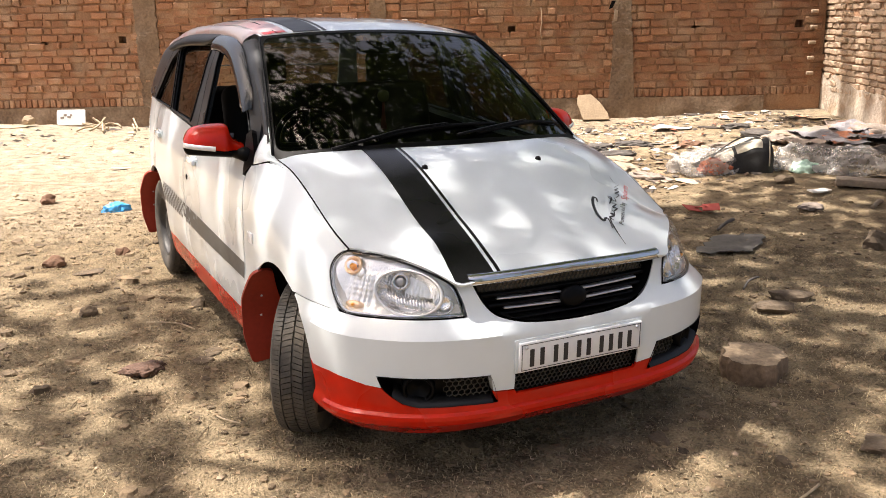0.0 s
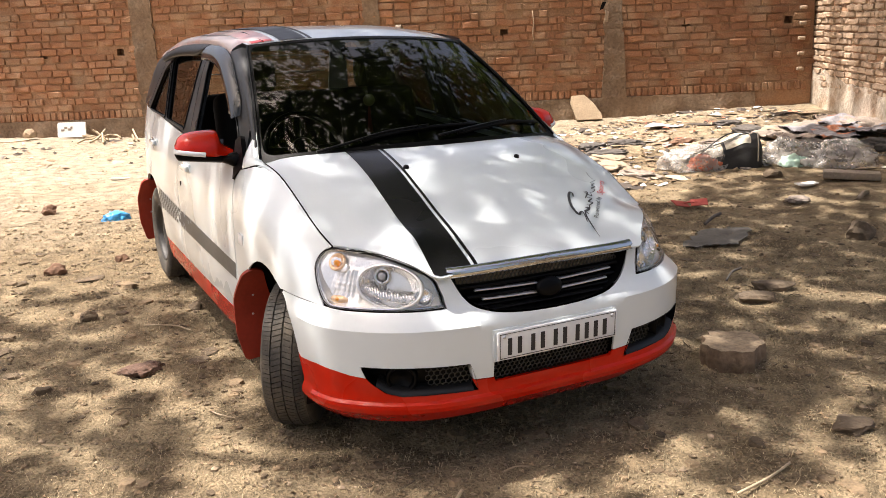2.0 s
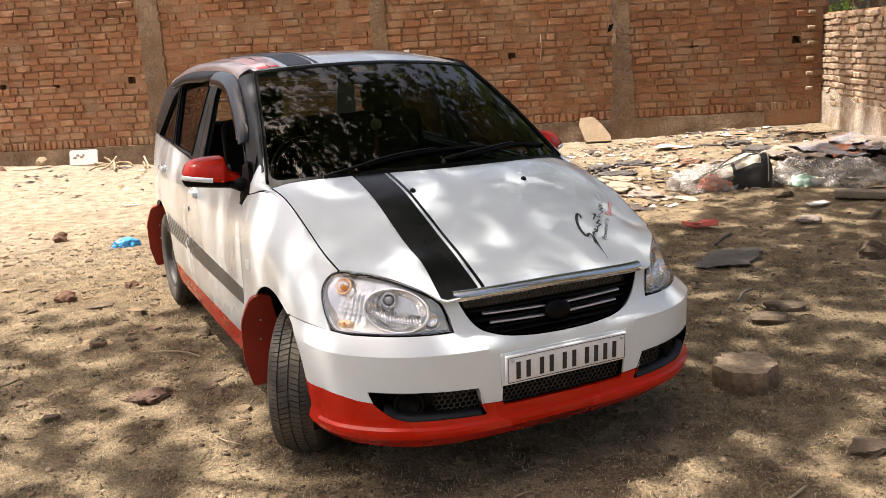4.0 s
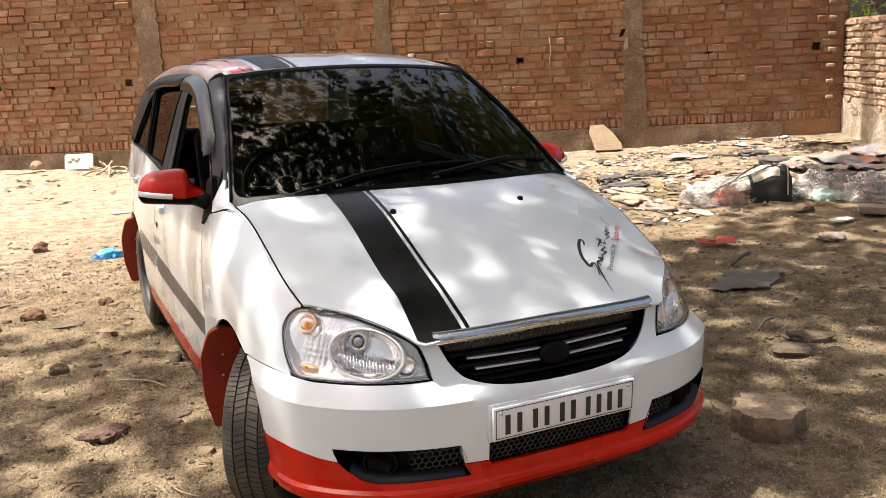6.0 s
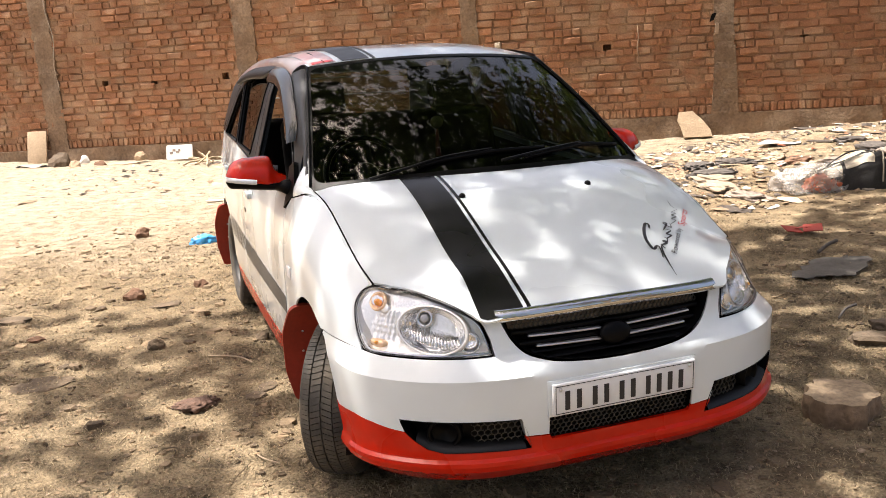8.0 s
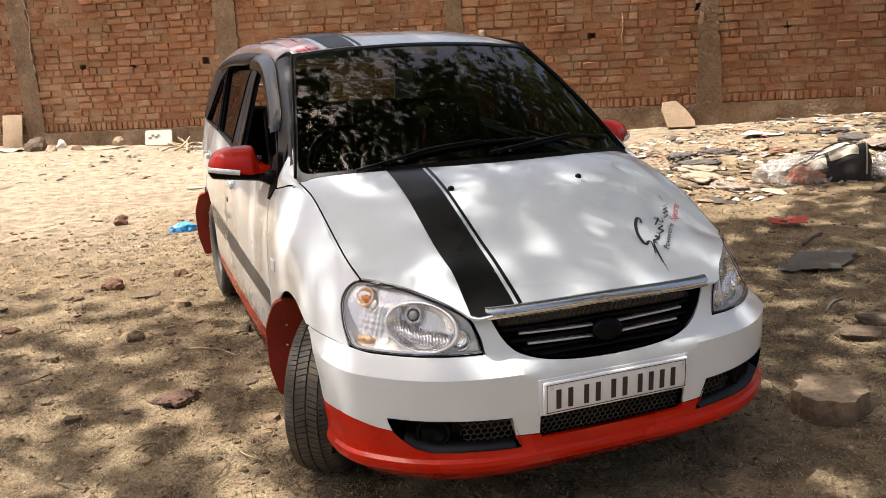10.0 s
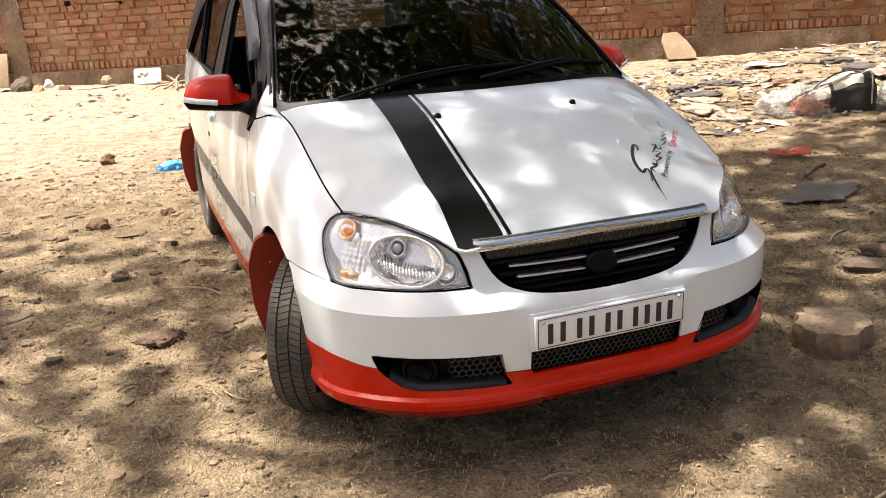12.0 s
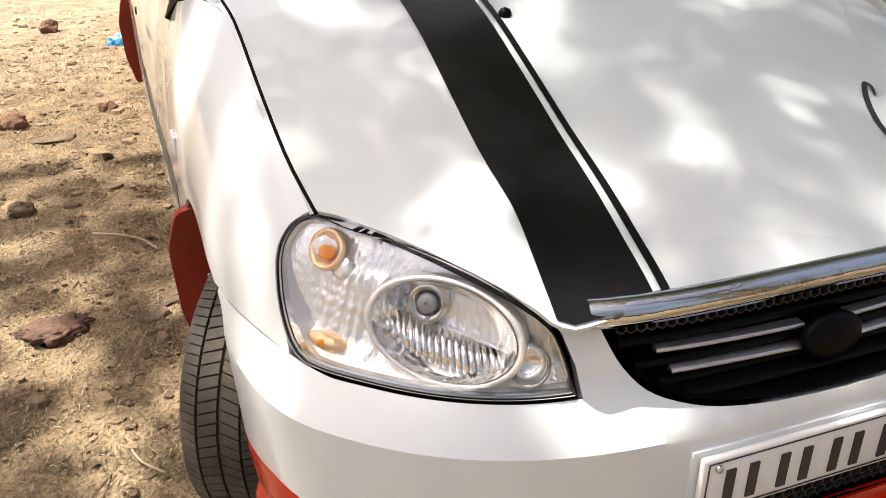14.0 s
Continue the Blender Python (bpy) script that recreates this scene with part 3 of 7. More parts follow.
LAMP = smooth_line([(0.424, 0.604), (0.434, 0.642), (0.453, 0.684), (0.478, 0.707), (0.505, 0.725), (0.55, 0.745), (0.60, 0.759), (0.66, 0.769), (0.75, 0.775), (0.86, 0.776), (0.96, 0.774), (1.003, 0.765), (1.018, 0.744), (1.009, 0.705), (0.959, 0.642), (0.897, 0.600), (0.80, 0.5965), (0.64, 0.598), (0.50, 0.6005), (0.424, 0.604)], 3)[:-1]
FOG = [(0.720, 0.416), (0.53, 0.414), (0.345, 0.408), (0.328, 0.362), (0.312, 0.309), (0.38, 0.312), (0.48, 0.314), (0.585, 0.313), (0.635, 0.325), (0.680, 0.356), (0.702, 0.378)]
LIP = smooth_line([(0.384, 0.706), (0.368, 0.674), (0.345, 0.637), (0.310, 0.604), (0.265, 0.585), (0.200, 0.571), (0.10, 0.562), (0.0, 0.559)], 3)
GRILLE = [(0.0, 0.716)] + LIP

# Bumper: white upper half and red lower half.
white_half = [(x + 0.008 * z_ / 0.7 if x > 0 else 0.0, z_ - 0.006 * (1 - easy(x, 0.30, 0.39))) for x, z_ in reversed(LIP)] + [(0.400, 0.716), (0.474, 0.722)]
white_half += [(0.441, 0.684), (0.421, 0.640), (0.412, 0.597), (0.50, 0.594), (0.64, 0.592), (0.80, 0.590), (0.903, 0.593), (1.04, 0.596), (1.15, 0.600)]
white_half += arc(AXLE_F, 0.30, 0.352, 124, 162, 8)
white_half += [(1.0, 0.397), (0.90, 0.402), (0.815, 0.394), (0.76, 0.383), (0.705, 0.377), (0.721, 0.417), (0.53, 0.415), (0.345, 0.409), (0.332, 0.350), (0.256, 0.345), (0.256, 0.425), (0.0, 0.425)]
crease = [[(d * x, z) for x in np.linspace(0.30, 1.02, 30)] for d in (-1, 1) for z in (0.540,)]
part("bumper", panel(both(white_half), skin, 0.025, rim=0.03, folds=crease), WHITE, car, "white painted front bumper")
red_half = [(0.0, 0.326), (0.05, 0.3261), (0.10, 0.3262), (0.15, 0.3264), (0.20, 0.3266), (0.247, 0.327), (0.253, 0.341), (0.334, 0.346), (0.312, 0.307), (0.38, 0.310), (0.48, 0.312), (0.585, 0.311), (0.637, 0.323), (0.682, 0.354), (0.706, 0.375), (0.76, 0.382), (0.815, 0.393), (0.90, 0.401), (1.0, 0.396)]
red_half += arc(AXLE_F, 0.30, 0.352, 162.3, 176, 4) + [(1.02, 0.25), (0.98, 0.195), (0.5, 0.185), (0.0, 0.185)]
roll = [[(x, z) for x in np.linspace(-0.94, 0.94, 80)] for z in (0.252, 0.270, 0.283, 0.291)]
part("bumper_lip", panel(both(red_half), skin, 0.02, rim=0.012, folds=roll), RED, car, "red painted lower bumper lip")

# Lower mouth and fog lamp recesses.
mouth = [(-0.25, 0.327), (0.25, 0.327), (0.256, 0.425), (-0.256, 0.425)]
part("lower_grille_backing", panel(mouth, lambda s, z: skin(s, z, -0.07), 0.05, rim=0), GAP, car)
part("lower_grille_frame", collar(mouth, lambda s, z: skin(s, z, -0.004), lambda s, z: skin(s, z, -0.07)), PLASTIC, car)
part("lower_grille", honeycomb(mouth, lambda s, z, d: skin(s, z, -0.02 + d), 0.019, 0.0021), COMB, car, "black honeycomb lower grille", smooth=False)
for side in (-1, 1):
    lip = [(side * s, z) for s, z in rounded(FOG, 0.012)]
    pocket = part("fog_lamp_recess", collar(lip, lambda s, z: skin(s, z, 0.003), lambda s, z: skin(s, z, -0.06)), PLASTIC, car, "black fog lamp recess")
    part("backing", panel(lip, lambda s, z: skin(s, z, -0.058), 0.04, rim=0), PLASTIC, pocket)
    cells = [(side * s, z) for s, z in [(0.50, 0.405), (0.345, 0.402), (0.32, 0.314), (0.48, 0.314)]]
    part("mesh", honeycomb(cells, lambda s, z, d: skin(s, z, -0.030 + d), 0.022, 0.0024), COMB, pocket, smooth=False)
    fm = skin_frame(side * 0.585, 0.365, -0.030)
    part("fog_lamp_bezel", lathe([(0.038, -0.025), (0.041, 0.004), (0.046, 0.010), (0.053, 0.004), (0.055, -0.025)], 32, m=fm), PLASTIC, pocket)
    part("fog_lamp_dish", lathe([(0.002, -0.022), (0.020, -0.017), (0.038, -0.004)], 24, m=fm), PLASTIC, pocket)
    ledge = [(side * s, z) for s, z in ((0.33, 0.318), (0.40, 0.320), (0.50, 0.322), (0.58, 0.322), (0.63, 0.334), (0.67, 0.360))]
    part("ledge", loft([[skin(s, z + dz, o) for s, z in ledge] for dz, o in ((-0.010, 0.002), (0.0, -0.004), (0.012, -0.030), (0.014, -0.055))]), TRIM, pocket, "dark grey lower ledge")

# Main grille.
hole = both(GRILLE)
grille = part("grille", panel(hole, lambda s, z: skin(s, z, -0.062), 0.04, rim=0), GAP, car, "black grille with two silver slats on each half")
part("surround", collar(hole, lambda s, z: skin(s, z, 0.002), lambda s, z: skin(s, z, -0.062)), PLASTIC, grille)
for lo, hi, deep in ((0.572, 0.580, 0.012), (0.584, 0.594, 0.026), (0.610, 0.622, 0.022), (0.643, 0.656, 0.024)):
    wide = ramp(lo, (0.55, 0.20), (0.60, 0.31), (0.65, 0.35))
    rows = [[skin(s, z, -d) for s in np.linspace(-wide, wide, 31)] for z, d in ((lo, deep + 0.03), (lo, deep + 0.003), (lo + 0.003, deep), (hi - 0.003, deep), (hi, deep + 0.003), (hi, deep + 0.03))]
    part("slat", loft(rows), PLASTIC, grille)
for side in (-1, 1):
    for z, a, b in ((0.6325, 0.040, 0.292), (0.601, 0.040, 0.268)):
        line = np.linspace(a, b, 12)
        rows = [[skin(side * s, z + dz + 0.03 * (s - 0.04), -d) for s in line] for dz, d in ((-0.0035, 0.03), (-0.0035, 0.014), (-0.0015, 0.012), (0.0015, 0.012), (0.0035, 0.014), (0.0035, 0.03))]
        part("trim_strip", loft(rows), SILVER, grille, "silver grille strip")
part("radiator", panel([(-0.345, 0.655), (0.345, 0.655), (0.36, 0.707), (-0.36, 0.707)], lambda s, z: skin(s, z, -0.055), 0.05, rim=0), RADIATOR, grille, "dusty radiator behind the mesh")
comb = [(-0.34, 0.668), (0.34, 0.668), (0.355, 0.705), (-0.355, 0.705)]
part("honeycomb", honeycomb(comb, lambda s, z, d: skin(s, z, -0.03 + d), 0.0165, 0.0030), COMB, grille, smooth=False)
em = skin_frame(0.0, 0.616, -0.006)
part("emblem", lathe([(1.0, 0.0), (0.98, 0.35), (0.85, 0.6), (0.5, 0.8), (0.02, 0.85)], 32, m=em @ Matrix.Diagonal((0.054, 0.037, 0.022, 1))), PLASTIC, grille, "blacked-out oval badge")
bar_rows = []
for dz, d in ((0.704, -0.02), (0.701, 0.010), (0.703, 0.017), (0.715, 0.022), (0.727, 0.020), (0.735, 0.013), (0.736, 0.004), (0.733, -0.004)):
    bar_rows.append([skin(s, dz - 0.007 * (abs(s) / 0.42) ** 2, d - 0.003 * (abs(s) / 0.404) ** 20) for s in np.linspace(-0.404, 0.404, 81)])
part("chrome_bar", loft(bar_rows), CHROME, car, "chrome strip over the grille")

# Number plate.
pm = pose(0.0, -1.884, 0.457, 90, 0, 0)
plate = part("number_plate", block(0.505, 0.102, 0.012, 0.004, m=pm), PLATE, car, "white number plate with dark characters")
rim = bmesh.new()
for sx, sy, x, y in ((0.489, 0.0018, 0, 0.0435), (0.489, 0.0018, 0, -0.0435), (0.0018, 0.0852, 0.2436, 0), (0.0018, 0.0852, -0.2436, 0)):
    block(sx, sy, 0.0025, 0.0, m=pm @ pose(x, y, 0.0062), bm=rim)
part("border", rim, INK, plate, smooth=False)
x = -0.205
for run in (2, 2, 2, 4):
    for k in range(run):
        part("character_bar", block(0.016, 0.060, 0.004, 0.0, m=pm @ pose(x, -0.004, 0.0065)), INK, plate, smooth=False)
        x += 0.040
    x += 0.014
for sx in (-0.228, 0.228):
    part("bolt", lathe([(0.006, 0.0), (0.006, 0.004), (0.0045, 0.006), (0.0005, 0.0065)], 12, m=pm @ pose(sx, 0.034, 0.006)), SILVER, plate)
part("plate_plinth", panel([(-0.262, 0.402), (0.262, 0.402), (0.262, 0.516), (-0.262, 0.516)], lambda s, z: skin(s, z, 0.005), 0.05, rim=0.012), WHITE, car)

# Headlamps.
for side in (-1, 1):
    shape = [(side * s, z) for s, z in LAMP]
    lamp = part("headlight", collar(shape, lambda s, z: skin(s, z, 0.004), lambda s, z: skin(s, z, -0.05)), PALE_TRIM, car, "clear headlight with chrome reflector and amber bulb")
    mid = (side * 0.72, 0.680)
    grown = [(lerp(mid[0], s, 1.004), lerp(mid[1], z, 1.014 if z < 0.68 else 0.998)) for s, z in shape]
    shrunk = [(lerp(mid[0], s, 0.992), lerp(mid[1], z, 0.976)) for s, z in shape]
    part("seal", panel(grown, lambda s, z: skin(s, z, 0.002), 0.02, holes=[shrunk], rim=0.004, flip=False), PLASTIC, lamp)
    inner = [(lerp(mid[0], s, 0.979), lerp(mid[1], z, 0.940)) for s, z in shape]
    part("inner_rim", panel(shrunk, lambda s, z: skin(s, z, -0.004), 0.012, holes=[inner], rim=0.014), CHROME, lamp, "chrome inner rim")

    def pressed(s, z):
        """Depth of the reflector: stepped columns on the outer part, smooth elsewhere."""
        a = abs(s)
        deep = 0.020 + 0.030 * min(easy(1.02 - a, 0.0, 0.10), easy(z, 0.588, 0.625))
        on = easy(a, 0.745, 0.765) * (1 - easy(a, 0.93, 0.95)) * easy(z, 0.600, 0.610) * (1 - easy(z, 0.700, 0.712))
        column, step = (a - 0.75) / 0.036 % 1.0, (z - 0.60) / 0.0155 % 1.0
        return deep - on * (0.008 * math.sin(math.pi * column) + 0.0035 * step)
    part("reflector", panel(shape, lambda s, z: skin(s, z, -pressed(s, z)), 0.0055, rim=0), REFLECT, lamp)
    bowl = skin_frame(side * 0.630, 0.668, -0.014) @ Matrix.Rotation(radians(8 * side), 4, "Z")
    part("bowl_surround", lathe([(0.088, -0.026), (0.0875, -0.004), (0.0855, 0.000), (0.0805, 0.000), (0.078, -0.006)], 56, m=bowl @ Matrix.Diagonal((1.34, 0.86, 1, 1))), REFLECT, lamp)
    part("main_bowl", lathe([(0.004, -0.060), (0.022, -0.057), (0.040, -0.049), (0.058, -0.034), (0.072, -0.012), (0.078, 0.0)], 56, m=bowl @ Matrix.Diagonal((1.34, 0.86, 1, 1))), MIRROR_BOWL, lamp)
    part("main_bulb", lathe([(0.002, 0.004), (0.010, 0.004), (0.0140, 0.002), (0.0150, -0.004), (0.0150, -0.02), (0.020, -0.024), (0.020, -0.040)], 24, m=bowl @ pose(0.034 * side, 0.030, -0.012)), BULB_CAP, lamp)
    part("bulb_ring", lathe([(0.019, 0.0), (0.024, 0.004), (0.029, 0.0), (0.030, -0.02)], 28, m=bowl @ pose(0.034 * side, 0.030, -0.014)), CHROME, lamp)
    part("bulb_stem", tube([bowl @ Vector((0.030 * side, 0.012, -0.014)), bowl @ Vector((0.022 * side, -0.004, -0.030)), bowl @ Vector((0.018 * side, -0.012, -0.045))], 0.006, 8), BULB_CAP, lamp)
    part("cutoff_shelf", loft([[bowl @ Vector((u, 0.004 + 0.10 * side * u, h)) for u in np.linspace(-0.092, 0.092, 13)] for h in (-0.014, -0.045)]), MIRROR_BOWL, lamp)
    flutes = bmesh.new()
    for k in range(19):
        u = -0.090 + k * 0.0100
        reach = math.sqrt(max(0.04, 1 - (u / 0.101) ** 2))
        tube([bowl @ Vector((u - side * 0.012, -0.050 * reach, -0.014)), bowl @ Vector((u, -0.028 * reach, -0.028)), bowl @ Vector((u + side * 0.012, 0.002 + 0.10 * side * u, -0.040))], [0.0044, 0.0050, 0.0040], 6, flutes)
    part("flutes", flutes, MIRROR_BOWL, lamp)
    amber = skin_frame(side * 0.948, 0.727, -0.030)
    part("indicator_dish", lathe([(0.002, -0.018), (0.009, -0.016), (0.010, -0.0135), (0.017, -0.011), (0.018, -0.008), (0.025, -0.004), (0.026, -0.001), (0.033, 0.003), (0.036, -0.004)], 28, m=amber @ Matrix.Diagonal((1.0, 0.9, 1, 1))), AMBER_GLOW, lamp, "indicator reflector with the bulb's amber glow painted in")
    part("indicator_bulb", lathe([(0.001, 0.010), (0.006, 0.0085), (0.010, 0.004), (0.011, -0.01)], 18, m=amber @ pose(0, -0.004, 0)), AMBER, lamp, "amber indicator bulb")
    part("indicator_cap", lathe([(0.001, -0.004), (0.012, -0.005), (0.018, -0.008), (0.020, -0.02)], 24, m=skin_frame(side * 0.900, 0.712, -0.030)), REFLECT, lamp)
    part("side_reflector", lathe([(0.001, 0.006), (0.022, 0.004), (0.032, -0.003), (0.033, -0.02)], 20, m=skin_frame(side * 0.868, 0.616, -0.020) @ Matrix.Diagonal((1.0, 0.42, 1, 1))), AMBER_GLOW, lamp, "side reflector with amber glow painted in")
    part("side_bulb", lathe([(0.001, 0.006), (0.005, 0.004), (0.006, -0.006)], 12, m=skin_frame(side * 0.862, 0.618, -0.012)), AMBER, lamp)
    small = skin_frame(side * 0.490, 0.640, -0.012)
    part("parking_lamp", lathe([(0.001, -0.006), (0.012, -0.004), (0.017, 0.0), (0.021, 0.004), (0.024, 0.0), (0.024, -0.02)], 24, m=small), MIRROR_BOWL, lamp)
    part("parking_lamp_rings", lathe([(0.026, -0.004), (0.029, 0.002), (0.032, -0.004)], 28, m=small @ pose(0, -0.006, 0.0)), CHROME, lamp)
    lens = part("lens", panel(shape, lambda s, z: skin(s, z, 0.0035), 0.02, rim=0), LENS, lamp)
    lens.visible_shadow = False

# Bonnet with its stripes and decal.
bonnet_lamp = smooth_line([(0.445, -1.783), (0.455, -1.766), (0.468, -1.750), (0.484, -1.731), (0.510, -1.705), (0.539, -1.676), (0.568, -1.643), (0.595, -1.605), (0.622, -1.560), (0.650, -1.515), (0.675, -1.489)], 3)
bonnet_side = smooth_line([(0.675, -1.489), (0.679, -1.455), (0.690, -1.36), (0.697, -1.2), (0.697, -1.0), (0.702, -0.90), (0.705, -0.838)], 3)
bonnet_half = [(0.0, -1.806), (0.25, -1.805), (0.40, -1.803), (0.418, -1.801), (0.433, -1.794)] + bonnet_lamp + bonnet_side[1:]
bonnet_half += [(0.60, -0.880), (0.45, -0.948), (0.30, -0.998), (0.15, -1.028), (0.0, -1.038)]


def on_bonnet(lift):
    return lambda x, y: Vector((x, y, bonnet_z(x, y) + lift))


part("bonnet", panel(both(bonnet_half), on_bonnet(0.0), 0.025, rim=0.009, flip=False), WHITE, car, "white bonnet")
for name, pts in (("bonnet_stripe", [(-0.4375, -1.786), (-0.418, -1.798), (-0.298, -1.806), (-0.292, -1.45), (-0.287, -1.004), (-0.411, -0.964), (-0.4235, -1.45), (-0.4265, -1.62)]), ("bonnet_pinstripe", [(-0.286, -1.806), (-0.273, -1.806), (-0.270, -1.45), (-0.265, -1.010), (-0.277, -1.007), (-0.281, -1.45)])):
    part(name, panel(pts, on_bonnet(0.003), 0.018, rim=0), BLACK, car, "black vinyl stripe")
for side in (-1, 1):
    jet = part("washer_jet", lathe([(0.012, -0.004), (0.012, 0.004), (0.009, 0.010), (0.001, 0.013)], 14, m=pose(side * 0.254, -1.205, bonnet_z(0.254, -1.205))), PLASTIC, car)


def decal_path(points, width):
    """A flat brush stroke on the bonnet."""
    line = [Vector(p) for p in smooth_line(points, 6)]
    rows = [[], []]
    for i, p in enumerate(line):
        d = (line[min(i + 1, len(line) - 1)] - line[max(0, i - 1)]).normalized()
        t = i / (len(line) - 1)
        w = width * (0.35 + 0.65 * math.sin(math.pi * min(1, t * 1.1 + 0.05)))
        q = Vector((-d.y, d.x)) * w / 2
        for r, o in zip(rows, (q, -q)):
            r.append(Vector((p.x + o.x, p.y + o.y, bonnet_z(p.x + o.x, p.y + o.y) + 0.0025)))
    return loft(rows)


# The script runs from the grille towards the screen: u along it, v towards the middle of the car.
def script(u, v):
    a, along, across = Vector((0.335, -1.655)), Vector((0.64, 0.77)), Vector((-0.77, 0.64))
    p = a + along * u + across * v
    return (p.x, p.y)


strokes = [([(0.112, 0.100), (0.140, 0.107), (0.135, 0.118), (0.081, 0.115), (0.024, 0.101), (-0.013, 0.081), (-0.021, 0.069), (0.003, 0.064), (0.006, 0.056), (-0.024, 0.044), (-0.053, 0.036)], 0.011),
           ([(0.026, 0.051), (-0.020, 0.039), (-0.073, 0.014), (-0.123, -0.013)], 0.006),
           ([(0.010, 0.034), (0.024, 0.048), (0.045, 0.036), (0.061, 0.040), (0.054, 0.046), (0.054, 0.034), (0.083, 0.037), (0.087, 0.047)], 0.008),
           ([(0.083, 0.037), (0.117, 0.025), (0.117, 0.041), (0.154, 0.031), (0.150, 0.049)], 0.007), ([(0.136, 0.055), (0.199, 0.050), (0.197, 0.062)], 0.006), ([(0.193, 0.065), (0.181, 0.043), (0.184, 0.032), (0.211, 0.039)], 0.006),
           ([(0.214, 0.034), (0.256, 0.022), (0.256, 0.037), (0.288, 0.024), (0.285, 0.040), (0.316, 0.028), (0.308, 0.043), (0.356, 0.026)], 0.0045), ([(0.398, 0.065), (0.365, 0.051), (0.356, 0.033)], 0.003)]
decal = part("bonnet_script", decal_path([script(*p) for p in strokes[0][0]], strokes[0][1] * 1.1), INK, car, "black brush-script decal")
for pts, w in strokes[1:]:
    part("stroke", decal_path([script(*p) for p in pts], w * 1.15), INK, decal)


def lettering(body, size, m, material, parent, place):
    """Flat words laid on a surface."""
    cu = bpy.data.curves.new("words", "FONT")
    cu.body, cu.size, cu.resolution_u = body, size, 3
    tmp = bpy.data.objects.new("words", cu)
    scene.collection.objects.link(tmp)
    dg = bpy.context.evaluated_depsgraph_get()
    me = bpy.data.meshes.new_from_object(tmp.evaluated_get(dg))
    bpy.data.objects.remove(tmp)
    bm = bmesh.new()
    bm.from_mesh(me)
    bpy.data.meshes.remove(me)
    bmesh.ops.subdivide_edges(bm, edges=[e for e in bm.edges if e.calc_length() > 0.02], cuts=1)
    for v in bm.verts:
        v.co = place(v.co.x, v.co.y)
    return part("lettering", bm, material, parent, smooth=False)


def on_script(dx, dy, wide):
    def f(x, y):
        px, py = script(x * wide + dx, y + dy)
        return Vector((px, py, bonnet_z(px, py) + 0.0025))
    return f


lettering("Powered by", 0.026, None, INK, decal, on_script(0.0, -0.003, 1.58))
lettering("Sports", 0.034, None, LETTER_RED, decal, on_script(0.232, -0.010, 1.75))

# Rubber brow that closes the gap between bonnet edge and headlamp.
lamp_top = [(0.453, 0.684), (0.478, 0.707), (0.505, 0.725), (0.55, 0.745), (0.60, 0.759), (0.66, 0.769), (0.75, 0.775), (0.86, 0.776), (0.968, 0.774)]
lamp_top = smooth_line([(s, z) for s, z in lamp_top], 4)


def along(points, t):
    """The point at the share t of a line's length."""
    runs = [0.0]
    for a, b in zip(points, points[1:]):
        runs.append(runs[-1] + (Vector(b) - Vector(a)).length)
    k = max(0, min(len(points) - 2, int(np.searchsorted(runs, t * runs[-1], side="right")) - 1))
    return Vector(points[k]).lerp(Vector(points[k + 1]), (t * runs[-1] - runs[k]) / (runs[k + 1] - runs[k]))


for side in (-1, 1):
    rows = []
    for k in range(49):
        x, y = along(bonnet_lamp, k / 48)
        s, z = along(lamp_top, k / 48)
        a, b = Vector((side * (x - 0.004), y + 0.003, bonnet_z(x, y) - 0.006)), skin(side * s, z, 0.005)
        rows.append([a - Vector((0, 0, 0.012)), a, (a + b) / 2, b, skin(side * s, z, -0.02)])
    part("lamp_brow", loft(rows), PLASTIC, car, "black rubber brow over the headlight")

# Near-black tube along each bonnet seam puts the gap's shade into colour.
for side in (-1, 1):
    seam = [Vector((side * (x + 0.002), y, bonnet_z(x, y) - 0.0035)) for x, y in bonnet_side]
    part("bonnet_gap", tube(seam, 0.0030, 6), GAP, car)
    lip = [[Vector((side * (x + 0.004), y, bonnet_z(x, y) - 0.003)) for x, y in bonnet_side], [sided(side, shell)(s_of_y(y), top_edge(y) - 0.010) for x, y in bonnet_side]]
    part("wing_flange", loft(lip), WHITE, car)

